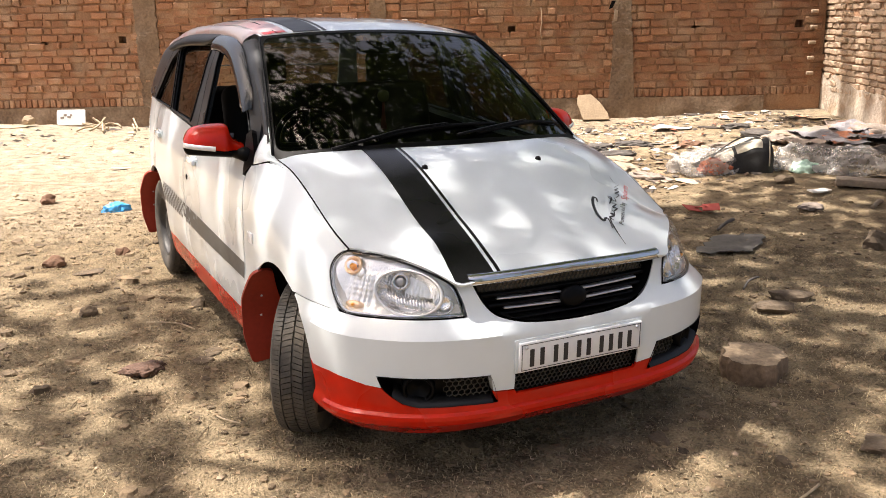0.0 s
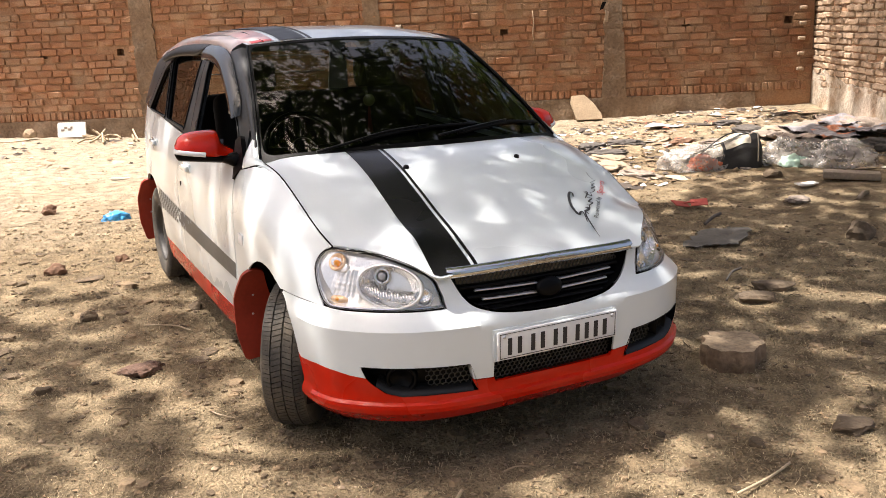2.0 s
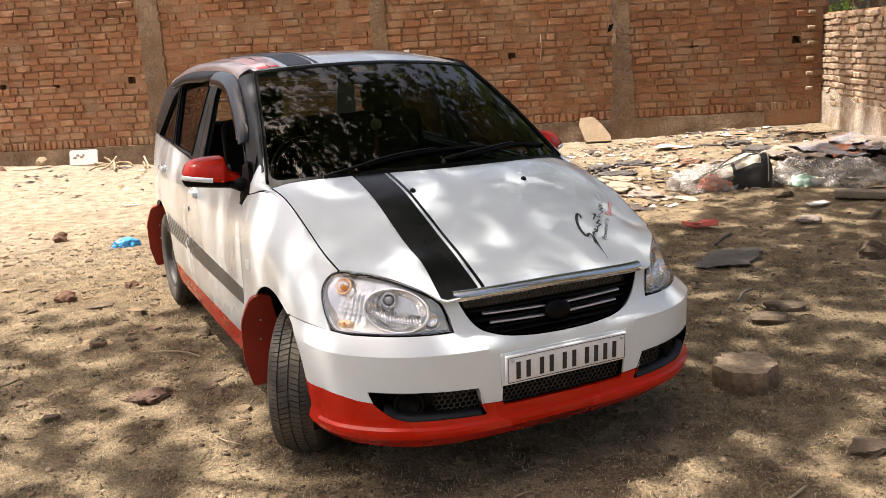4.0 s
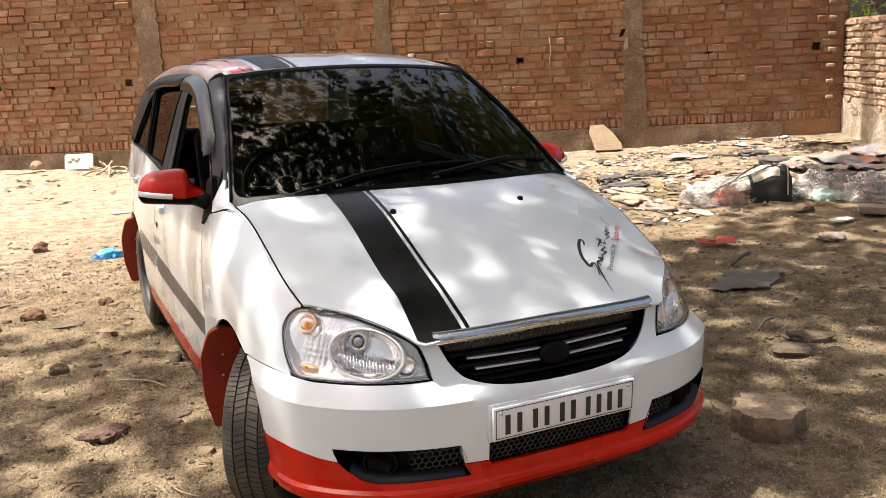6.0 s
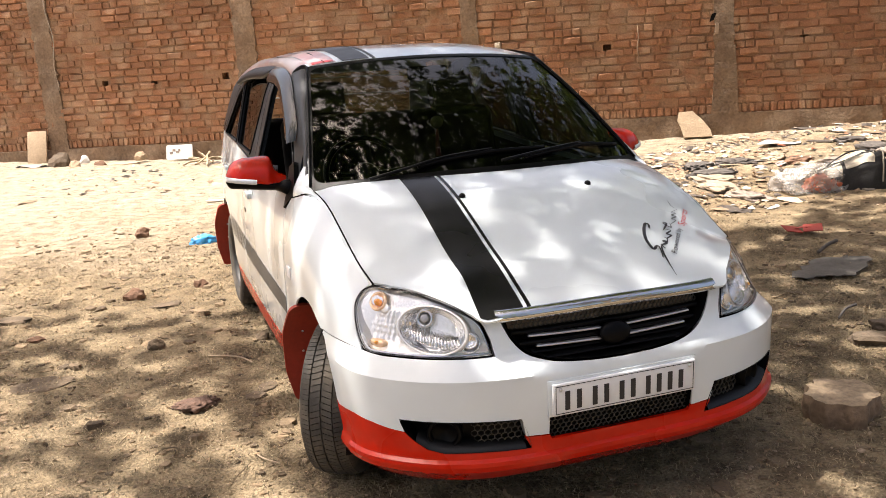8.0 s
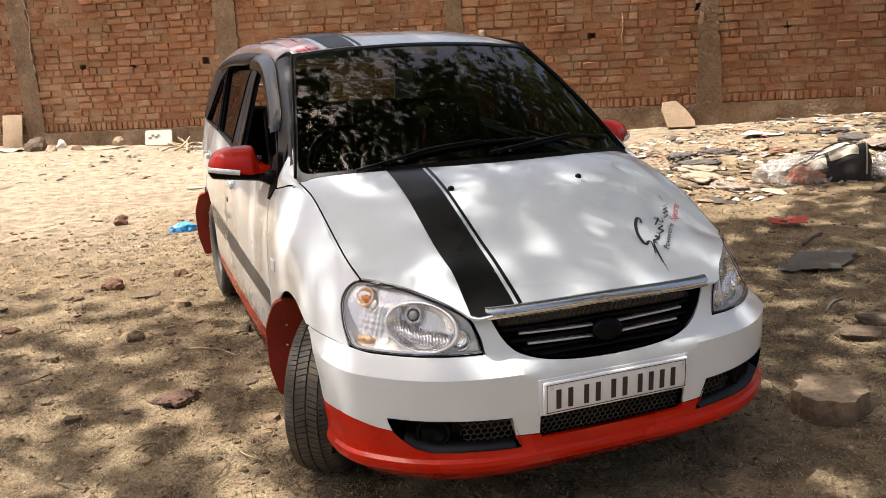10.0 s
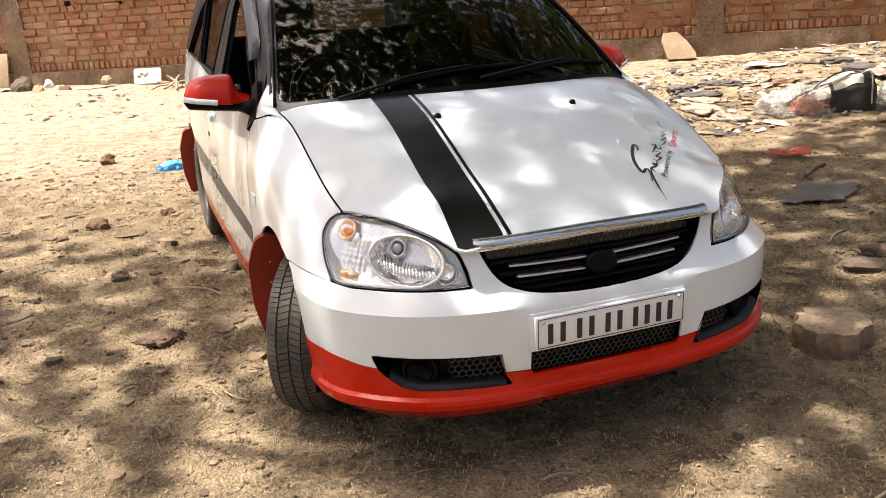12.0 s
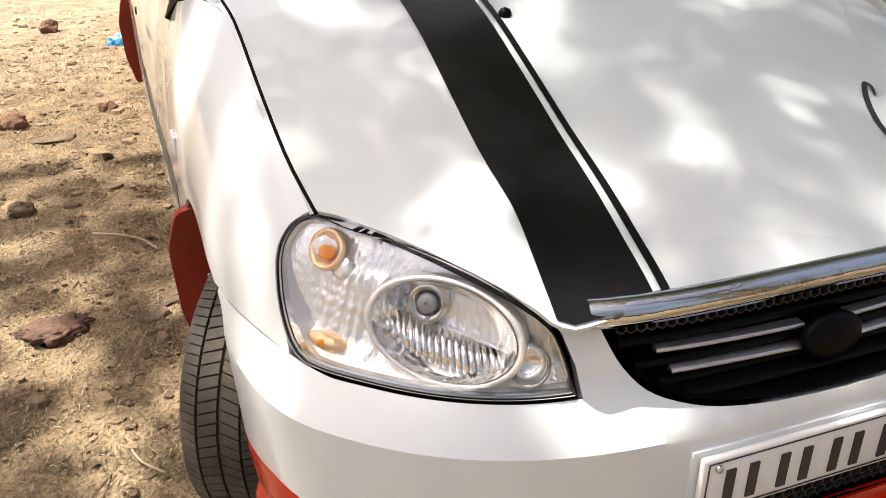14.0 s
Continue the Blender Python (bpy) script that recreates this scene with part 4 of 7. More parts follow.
# Wings, doors, sills and rear quarters.
for side in (-1, 1):
    f = sided(side, shell)
    flip = side < 0
    lamp_out = [(1.000, 0.772)] + smooth_line([(1.007, 0.768), (1.022, 0.745), (1.013, 0.702), (0.963, 0.639), (0.911, 0.593)], 4)
    wing = [(0.911, 0.593), (1.15, 0.604)] + arc(AXLE_F, 0.30, 0.352, 121, 20, 16) + [(s_of_y(-0.745), 0.33), (s_of_y(-0.742), 0.45), (s_of_y(-0.728), 0.70), (s_of_y(-0.70), 0.80), (s_of_y(-0.665), 0.87), (s_of_y(-0.655), 0.945)]
    wing += edge_run(-0.70, -1.46, lambda y: top_edge(y) - 0.010, 12) + lamp_out
    part("front_wing", panel(wing, f, 0.025, rim=0.006, flip=flip), WHITE, car, "white front wing")
    a = s_of_y(-0.738)
    door = [(a, 0.332), (s_of_y(-0.734), 0.45), (s_of_y(-0.720), 0.70), (s_of_y(-0.692), 0.80), (s_of_y(-0.657), 0.87), (s_of_y(-0.647), 0.945)] + edge_run(-0.6, 0.30, lambda y: top_edge(y) - 0.004, 8)
    door += [(s_of_y(0.385), 0.86), (s_of_y(0.395), 0.70), (s_of_y(0.395), 0.332)]
    front_door = part("front_door", panel(door, f, 0.03, rim=0.016, flip=flip), WHITE, car, "white front door with its window wound down")
    rear = [(s_of_y(0.401), 0.332), (s_of_y(0.401), 0.70), (s_of_y(0.391), 0.86), (s_of_y(0.308), 0.969)] + edge_run(0.36, 1.22, lambda y: top_edge(y) - 0.004, 8)
    rear += [(s_of_y(1.24), 0.85)] + arc(AXLE_R, 0.30, 0.352, 92, 172, 12) + [(s_of_y(0.905), 0.332)]
    rear_door = part("rear_door", panel(rear, f, 0.03, rim=0.016, flip=flip), WHITE, car, "white rear door")
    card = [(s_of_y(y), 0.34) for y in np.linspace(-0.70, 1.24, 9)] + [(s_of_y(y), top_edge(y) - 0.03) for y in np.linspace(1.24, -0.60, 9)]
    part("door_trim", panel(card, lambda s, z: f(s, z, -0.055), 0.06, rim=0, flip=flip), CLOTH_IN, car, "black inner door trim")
    quarter = [(s_of_y(1.247), 0.85), (s_of_y(1.228), 1.022)] + edge_run(1.24, 1.56, lambda y: top_edge(y) - 0.004, 5) + [(4.36, 1.056), (4.36, 0.24)] + arc(AXLE_R, 0.30, 0.352, -8, 90, 12)
    part("rear_quarter", panel(quarter, f, 0.03, rim=0.016, flip=flip), WHITE, car, "white rear quarter panel")
    sill = [(s_of_y(-0.72), 0.21), (s_of_y(-0.72), 0.326)] + edge_run(-0.7, 0.85, lambda y: 0.326, 6) + [(s_of_y(0.905), 0.326), (s_of_y(0.92), 0.21)]
    part("sill", panel(sill, f, 0.04, rim=0.03, flip=flip), RED, car, "red painted sill")
    rear_bumper = [(4.37, 0.22), (RUN[-1], 0.22), (RUN[-1], 1.00), (4.37, 1.00)]
    part("tail_panel", panel(rear_bumper, f, 0.05, rim=0.01, flip=flip), WHITE, car)
    # Side stripe that breaks up into squares towards the tail.
    lo = lambda y: ramp(y, (-0.78, 0.487), (0.9, 0.505))
    hi = lambda y: ramp(y, (-0.78, 0.556), (1.0, 0.612))
    g = lambda s, z: f(s, z, 0.002)
    band = [(s_of_y(y), lo(y)) for y in np.linspace(-0.715, 0.10, 8)] + [(s_of_y(y), hi(y)) for y in np.linspace(0.10, -0.725, 8)]
    stripe = part("side_stripe", panel(band, g, 0.03, rim=0.0012, flip=flip), STRIPE, car, "dark grey side stripe ending in squares")
    rng = random.Random(4)
    squares = bmesh.new()
    for i in range(30):
        y0 = 0.10 + i * 0.030
        for j in range(5):
            t0, t1 = j / 5, (j + 1) / 5
            solid = rng.random() > ramp(y0, (0.1, 0.08), (0.30, 0.30), (0.46, 0.5)) if y0 < 0.45 else (i + j) % 2 == 0
            if solid:
                yy = y0 + 0.030
                vs = [g(s_of_y(y), lerp(lo(y), hi(y), t)) for y, t in ((y0, t0), (yy, t0), (yy, t1), (y0, t1))]
                squares.faces.new([squares.verts.new(v) for v in (vs if side > 0 else reversed(vs))])
    tagged(part("square_pattern", squares, STRIPE, stripe), kind="stuff")
    # Handles, lock and repeater.
    for door_ob, y, z in ((front_door, 0.20, 0.835), (rear_door, 1.09, 0.865)):
        hm = Matrix.Diagonal((1, 1, 1, 1)) @ Matrix.Translation(f(s_of_y(y), z, 0.0))
        dish = part("handle", block(0.022, 0.135, 0.030, 0.009, 3, m=Matrix.Translation(f(s_of_y(y), z, 0.012))), WHITE, door_ob)
        part("handle_recess", block(0.006, 0.165, 0.066, 0.003, 2, m=Matrix.Translation(f(s_of_y(y), z - 0.008, -0.001))), WHITE, door_ob)
    part("door_lock", lathe([(0.001, 0.004), (0.012, 0.003), (0.014, -0.004)], 14, m=Matrix.Translation(f(s_of_y(0.325), 0.738, 0.0)) @ pose(0, 0, 0, 0, side * 90, 0)), PLASTIC, front_door)
    part("side_repeater", block(0.008, 0.060, 0.044, 0.0035, 3, m=Matrix.Translation(f(s_of_y(-0.825), 0.683, 0.001))), PLATE, car, "clear side repeater lamp")
    # Arch liner and mudflaps.
    for axle, rows in ((AXLE_F, 0), (AXLE_R, 0)):
        ring = [(axle + 0.36 * math.cos(a), 0.30 + 0.36 * math.sin(a)) for a in np.linspace(-0.15, math.pi + 0.25, 25)]
        part("arch_liner", loft([[Vector((side * 0.80, y, z)) for y, z in ring], [Vector((side * 0.46, y, z)) for y, z in ring]]), GAP, car)
        cap = bmesh.new()
        cap.faces.new([cap.verts.new((side * 0.46, y, z)) for y, z in ring])
        part("inner_guard", cap, GAP, car)

# Cabin: pillars, frames, glass, roof.
A_LINE = smooth_line([(-0.800, 0.972), (-0.60, 1.105), (-0.40, 1.228), (-0.22, 1.326), (-0.06, 1.395)], 4)
ROOF_LINE = smooth_line([(-0.06, 1.395), (0.06, 1.418), (0.30, 1.432), (0.75, 1.428), (1.10, 1.404), (1.40, 1.345)], 5)
FRONT_WINDOW = [(-0.545, 0.968)] + smooth_line([(-0.50, 1.040), (-0.36, 1.152), (-0.20, 1.262), (-0.07, 1.338), (0.03, 1.378), (0.12, 1.392)], 3) + [(0.262, 1.396), (0.215, 1.20), (0.175, 0.990)]
REAR_WINDOW = rounded([(0.455, 0.998), (0.432, 1.388), (0.95, 1.376), (1.045, 1.340), (0.890, 1.016)], 0.02)
QUARTER_WINDOW = rounded([(0.925, 1.022), (1.075, 1.330), (1.17, 1.275), (1.335, 1.040)], 0.02)
for side in (-1, 1):
    c = sided(side, cabin)
    flip = side < 0
    low = lambda y: top_edge(y) + 0.002
    frame_f = [(-0.655, 0.955)] + [(y, low(y)) for y in np.linspace(-0.6, 0.30, 8)] + [(0.345, 1.2), (0.345, 1.428)] + list(reversed(ROOF_LINE[:10])) + [p for p in reversed(A_LINE) if p[0] > -0.64]
    fr = part("front_door_frame", panel(frame_f, c, 0.03, holes=[FRONT_WINDOW], rim=0.02, flip=flip), GREY, car, "dark grey window frame")
    frame_r = [(0.309, 0.979)] + [(y, low(y)) for y in np.linspace(0.36, 1.30, 8)] + smooth_line([(1.40, 1.06), (1.31, 1.20), (1.20, 1.33), (1.14, 1.390)], 3) + [p for p in reversed(ROOF_LINE) if 0.36 < p[0] < 1.12] + [(0.351, 1.428), (0.351, 1.2)]
    rf = part("rear_door_frame", panel(frame_r, c, 0.03, holes=[REAR_WINDOW, QUARTER_WINDOW], rim=0.02, flip=flip), GREY, car, "dark grey window frame")
    part("rear_pillar", panel([(1.306, 1.040), (1.45, 1.048), (1.70, 1.062), (1.66, 1.12), (1.56, 1.235), (1.44, 1.325), (1.30, 1.372), (1.146, 1.394), (1.206, 1.332), (1.316, 1.202), (1.406, 1.060)], lambda y, z: c(y, z) - Vector((side * 0.20 * max(0.0, y - 1.45) ** 1.5, 0, 0)), 0.04, rim=0.01, flip=flip), GREY, car, "dark grey rear pillar")
    for name, poly in (("rear_side_window", REAR_WINDOW), ("quarter_window", QUARTER_WINDOW)):
        pane = part(name, panel(poly, sided(side, lambda y, z: cabin(y, z, -0.012)), 0.06, rim=0, flip=flip), TINT, rf, "dark tinted glass")
        pane.visible_shadow = False
        part("rubber_seal", tube([sided(side, lambda y, z: cabin(y, z, 0.001))(*p) for p in dense(poly, 0.04)], 0.006, 6, closed=True), PLASTIC, rf)
    part("window_seal", tube([sided(side, lambda y, z: cabin(y, z, 0.001))(*p) for p in dense(FRONT_WINDOW, 0.04)], 0.006, 6, closed=True), PLASTIC, fr)
    if side > 0:
        pane = part("front_side_window", panel(FRONT_WINDOW, sided(side, lambda y, z: cabin(y, z, -0.012)), 0.06, rim=0, flip=flip), TINT, fr, "dark tinted glass")
        pane.visible_shadow = False
    # Windscreen pillar: from the glass edge to the door frame edge.
    rows = []
    for i in range(21):
        t = lerp(0.10, 1.0, i / 20)
        a = screen(side, t)
        y, z = A_LINE[min(len(A_LINE) - 1, round(t * (len(A_LINE) - 1)))]
        z = lerp(0.972, 1.395, t)
        y = ramp(z, (0.972, -0.800), (1.105, -0.60), (1.228, -0.40), (1.326, -0.22), (1.395, -0.06))
        b = c(y, z)
        mid = (a + b) / 2 + Vector((side * 0.010, -0.010, 0.008))
        rows.append([a, a.lerp(mid, 0.55) + Vector((side * 0.003, -0.005, 0.004)), mid, mid.lerp(b, 0.5) + Vector((side * 0.004, -0.002, 0.003)), b])
    part("windscreen_pillar", loft(rows), GREY, car, "dark grey windscreen pillar")
    part("mirror_triangle", panel([(-0.735, 0.940), (-0.652, 0.925), (-0.640, 1.0), (-0.640, 1.092), (-0.70, 1.046)], sided(side, lambda y, z: cabin(y, z, -0.003)), 0.04, rim=0.01, flip=flip), GREY, car)
    f = sided(side, shell)
    # White tip of the wing, drawn out to a point between glass and pillar.
    inner = [Vector((side * 0.708, -0.900, bonnet_z(0.708, -0.900) - 0.003)), Vector((side * 0.712, -0.850, 0.984)), screen(side, 0.0, 0.006), screen(side, 0.07, 0.008), screen(side, 0.14, 0.009), screen(side, 0.21, 0.010)]
    outer = [f(s_of_y(-0.90), top_edge(-0.90) - 0.004), f(s_of_y(-0.83), top_edge(-0.83) - 0.004), f(s_of_y(-0.755), top_edge(-0.755) - 0.004), f(s_of_y(-0.700), 0.956), c(-0.672, 1.015, 0.006), screen(side, 0.212, 0.010) + Vector((side * 0.003, 0.004, 0))]
    inner, outer = [Vector(p) for p in smooth_line(inner, 4)], [Vector(p) for p in smooth_line(outer, 4)]
    rows = []
    for i, (a, b) in enumerate(zip(inner, outer)):
        mid = (a + b) / 2 + Vector((side * 0.16, -0.08, 0.16)) * (b - a).length
        rows.append([a, a.lerp(mid, 0.55) + Vector((side * 0.02, -0.02, 0.05)) * (b - a).length, mid, mid.lerp(b, 0.5) + Vector((side * 0.05, 0.0, 0.03)) * (b - a).length, b])
    part("wing_tip", loft(rows), WHITE, car)
    part("screen_seal", tube([screen(side * 1.004, t, 0.010) for t in np.linspace(0.0, 1.0, 16)], 0.006, 6), PLASTIC, car)
    # Roof rail from the roof skin to the door frames.
    rows = []
    for y, z in ROOF_LINE:
        b = c(y, z)
        wx = lerp(0.553, 0.560, easy(y, -0.1, 0.4)) - 0.03 * easy(y, 0.9, 1.4)
        a = Vector((side * wx, y - 0.09 * (1 - easy(y, -0.06, 0.3)), roof_z(wx, y)))
        mid = (a + b) / 2 + Vector((side * 0.012, 0, 0.010))
        rows.append([a, a.lerp(mid, 0.5) + Vector((side * 0.003, 0, 0.004)), mid, mid.lerp(b, 0.5) + Vector((side * 0.005, 0, 0.003)), b])
    part("roof_rail", loft(rows), ROOF_PINK, car, "roof edge with faded red patches and painted wall reflection")
    # Rain visors over the door windows.
    path = [p for p in smooth_line([(-0.432, 1.135), (-0.385, 1.198), (-0.23, 1.300), (-0.09, 1.370), (0.05, 1.406), (0.20, 1.418), (0.342, 1.420)], 5)]
    for name, line, wide in (("front_rain_visor", path, 0.062), ("rear_rain_visor", smooth_line([(0.358, 1.420), (0.62, 1.419), (0.90, 1.408), (1.08, 1.384), (1.19, 1.345)], 5), 0.050)):
        rows = []
        for i, (y, z) in enumerate(line):
            (ay, az), (by, bz) = line[max(0, i - 1)], line[min(len(line) - 1, i + 1)]
            d = Vector((by - ay, bz - az)).normalized()
            ny, nz = d.y, -d.x
            w = wide * min(1.0, 0.35 + 4 * min(i, len(line) - 1 - i) / len(line)) if name[0] == "f" and i < 4 or name[0] == "r" else wide
            rows.append([c(y - ny * 0.012, z - nz * 0.012, 0.004), c(y, z, 0.026), c(y + ny * w * 0.35, z + nz * w * 0.35, 0.036), c(y + ny * w * 0.8, z + nz * w * 0.8, 0.034), c(y + ny * w, z + nz * w, 0.026), c(y + ny * w * 0.96, z + nz * w * 0.96, 0.020)])
        part(name, loft(rows), SMOKE if name[0] == "f" else PLASTIC, fr if name[0] == "f" else rf, "smoky plastic rain visor")

roof_half = [(0.0, -0.222), (0.20, -0.213), (0.40, -0.187), (0.548, -0.148), (0.556, 0.0), (0.560, 0.4), (0.556, 0.9), (0.530, 1.36), (0.0, 1.40)]
part("roof", panel(both(roof_half), lambda x, y: Vector((x, y, roof_z(x, y) - 0.004)), 0.04, rim=0.02), WHITE, car, "white roof with dark stripe")
on_roof = lambda x, y: Vector((x, y, roof_z(x, y) - 0.0015))
part("roof_stripe", panel([(-0.405, -0.178), (-0.285, -0.196), (-0.275, 0.5), (-0.27, 1.35), (-0.40, 1.34), (-0.40, 0.5)], on_roof, 0.04, rim=0.001), GREY, car, "dark roof stripe")
part("roof_pinstripe", panel([(-0.270, -0.198), (-0.256, -0.200), (-0.248, 0.5), (-0.245, 1.35), (-0.258, 1.35), (-0.262, 0.5)], on_roof, 0.04, rim=0.001), GREY, car)
part("roof_edge_band", panel([(-0.540, -0.138), (-0.432, -0.170), (-0.428, 0.5), (-0.42, 1.33), (-0.52, 1.32), (-0.545, 0.5)], on_roof, 0.04, rim=0.001), ROOF_PINK, car, "band of faded red and painted wall reflection along the roof edge")
part("roof_edge_patch", panel([(-0.530, -0.132), (-0.44, -0.162), (-0.44, -0.130), (-0.530, -0.085)], lambda x, y: on_roof(x, y) + Vector((0, 0, 0.002)), 0.03, rim=0.001), RED, car, "red roof corner patch")
part("roof_edge_line", tube([on_roof(x, y) for x, y in ((-0.478, -0.146), (-0.474, 0.2), (-0.470, 0.7), (-0.46, 1.3))], 0.004, 6), PLASTIC, car)
ws = part("windscreen", panel([(-1, 0), (1, 0), (1, 1), (-1, 1)], lambda u, v: screen(u, v, 0.004), 0.08, rim=0), GLASS, car, "windscreen reflecting tree leaves")
ws.visible_shadow = False
border = rounded([(-0.988, 0.016), (0.988, 0.016), (0.978, 0.982), (-0.978, 0.982)], 0.07, 6)
part("screen_surround", panel([(-1.012, -0.03), (1.012, -0.03), (1.012, 1.008), (-1.012, 1.008)], lambda u, v: screen(u, v, 0.008), 0.05, holes=[border], rim=0.0), PLASTIC, ws)
cowl = [[Vector((x, lerp(-0.80, -1.075, 1 - (abs(x) / 0.72) ** 2) - 0.03 + d, z + 0.052 * (1 - (abs(x) / 0.72) ** 2))) for x in np.linspace(-0.705, 0.705, 25)] for d, z in ((-0.02, 0.940), (0.03, 0.956), (0.10, 0.968), (0.12, 0.945))]
part("scuttle", loft(cowl), PLASTIC, car, "black scuttle panel")
for reach, edge in (([(-0.72, -0.010), (-0.52, 0.038), (-0.31, 0.089), (-0.02, 0.118)], [(-0.46, 0.050), (-0.31, 0.080), (-0.02, 0.108), (0.325, 0.110)]), ([(0.0, 0.030), (0.27, 0.074), (0.45, 0.100), (0.60, 0.121)], [(0.15, 0.048), (0.45, 0.092), (0.65, 0.114), (0.915, 0.100)])):
    pts = [screen(u, v, 0.022) for u, v in smooth_line(reach, 4)]
    wiper = part("wiper", tube(pts, [lerp(0.010, 0.005, t) for t in np.linspace(0, 1, len(pts))], 7, squash=0.7), PLASTIC, car, "black windscreen wiper")
    part("blade", tube([screen(u, v, 0.013) for u, v in smooth_line(edge, 4)], 0.0055, 6, squash=1.6), PLASTIC, wiper)
# Tail: rear glass seen through the cabin, and the hatch.
back = lambda u, v: Vector((u * lerp(0.62, 0.52, v), lerp(1.73, 1.42, v) + 0.03 * (1 - u * u), lerp(1.0, 1.43, v)))
hatch_hole = rounded([(-0.85, 0.12), (0.85, 0.12), (0.85, 0.86), (-0.85, 0.86)], 0.05)
hatch = part("tailgate", panel([(-1.1, 0), (1.1, 0), (1.05, 1), (-1.05, 1)], back, 0.08, holes=[hatch_hole], rim=0.02, flip=True), WHITE, car)
glass_back = part("rear_window", panel(hatch_hole, back, 0.1, rim=0), CLEAR, hatch)
glass_back.visible_shadow = False
for v in (0.50, 0.76):
    part("defroster_wire", tube([back(u, v) + Vector((0, -0.006, 0)) for u in np.linspace(-0.8, 0.8, 9)], 0.004, 5), PLATE, hatch, "pale heater strip")

# Door mirrors.
for side in (-1, 1):
    # The passenger mirror is pushed back a little.
    mm = Matrix.Translation((side * 0.872, -0.50, 1.014) if side < 0 else (0.853, -0.478, 1.012)) @ Matrix.Rotation(radians(-10 if side < 0 else 34), 4, "Z") @ Matrix.Rotation(radians(side * -7), 4, "Y")
    rows = []
    for k in range(25):
        t = k / 24
        u = lerp(0.118, -0.075, t)
        half = 0.026 * math.sqrt(min(1.0, t / 0.10)) * lerp(1.0, 0.8, t) + 0.002
        rows.append([mm @ Vector((side * u, 0.010 + lerp(0.030, 0.052, math.sqrt(t)) * math.cos(a), -0.030 + half * math.sin(a))) for a in np.linspace(0, 2 * math.pi, 21)])
    mirror = part("wing_mirror", loft(rows), PLASTIC, car, "door mirror with red cap and clear indicator")
    rows = []
    for k in range(33):
        t = k / 32
        u = lerp(0.120, -0.120, t)
        tall = ramp(t, (0.0, 0.004), (0.04, 0.034), (0.12, 0.053), (0.25, 0.066), (0.45, 0.077), (0.64, 0.083), (0.70, 0.080), (0.74, 0.062), (0.79, 0.036), (0.86, 0.020), (1.0, 0.008))
        deep = ramp(t, (0.0, 0.012), (0.06, 0.036), (0.30, 0.060), (0.68, 0.064), (0.78, 0.052), (1.0, 0.032))
        rows.append([mm @ Vector((side * u, 0.045 - (deep + 0.045) * math.sin(a) ** 0.8 if a > 0 else 0.045, -0.012 + (tall + 0.012) * (math.cos(a) if a < 1.57 else -0.25 * (a - 1.57)))) for a in np.linspace(0.02, 1.95, 18)])
    part("cap", loft(rows), RED, mirror, "red painted mirror cap")
    lens_rows = []
    for k in range(15):
        t = k / 14
        u, deep = lerp(0.121, -0.005, t), ramp(t, (0.0, 0.010), (0.08, 0.036), (0.5, 0.060), (1.0, 0.064))
        lens_rows.append([mm @ Vector((side * u, 0.042 - (deep + 0.045) * f, z)) for z, f in ((-0.004, 0.98), (-0.008, 1.03), (-0.018, 1.04), (-0.024, 1.0), (-0.025, 0.9))])
    part("indicator", loft(lens_rows), PLATE, mirror, "clear indicator strip")
    part("glass", block(0.17, 0.004, 0.085, 0.0015, 1, m=mm @ Matrix.Translation((0, 0.069, 0.0))), CHROME, mirror)
    stalk = [Vector((side * 0.815, -0.510, 0.985)), Vector((side * 0.770, -0.540, 0.972)), Vector((side * 0.73, -0.585, 0.965))]
    part("stalk", tube(stalk, [0.030, 0.034, 0.050], 14, squash=0.8), PLASTIC, mirror)
    part("base", panel([(-0.70, 0.958), (-0.655, 0.905), (-0.60, 0.935), (-0.545, 0.975), (-0.51, 1.045), (-0.56, 1.07), (-0.66, 1.0)], sided(side, lambda y, z: Vector((max(cabin(y, z).x, 0.0) + 0.022 + 0.035 * max(0, 0.955 - z) / 0.05 * 0.5, y, z))), 0.03, rim=0.03, flip=side < 0), PLASTIC, mirror)

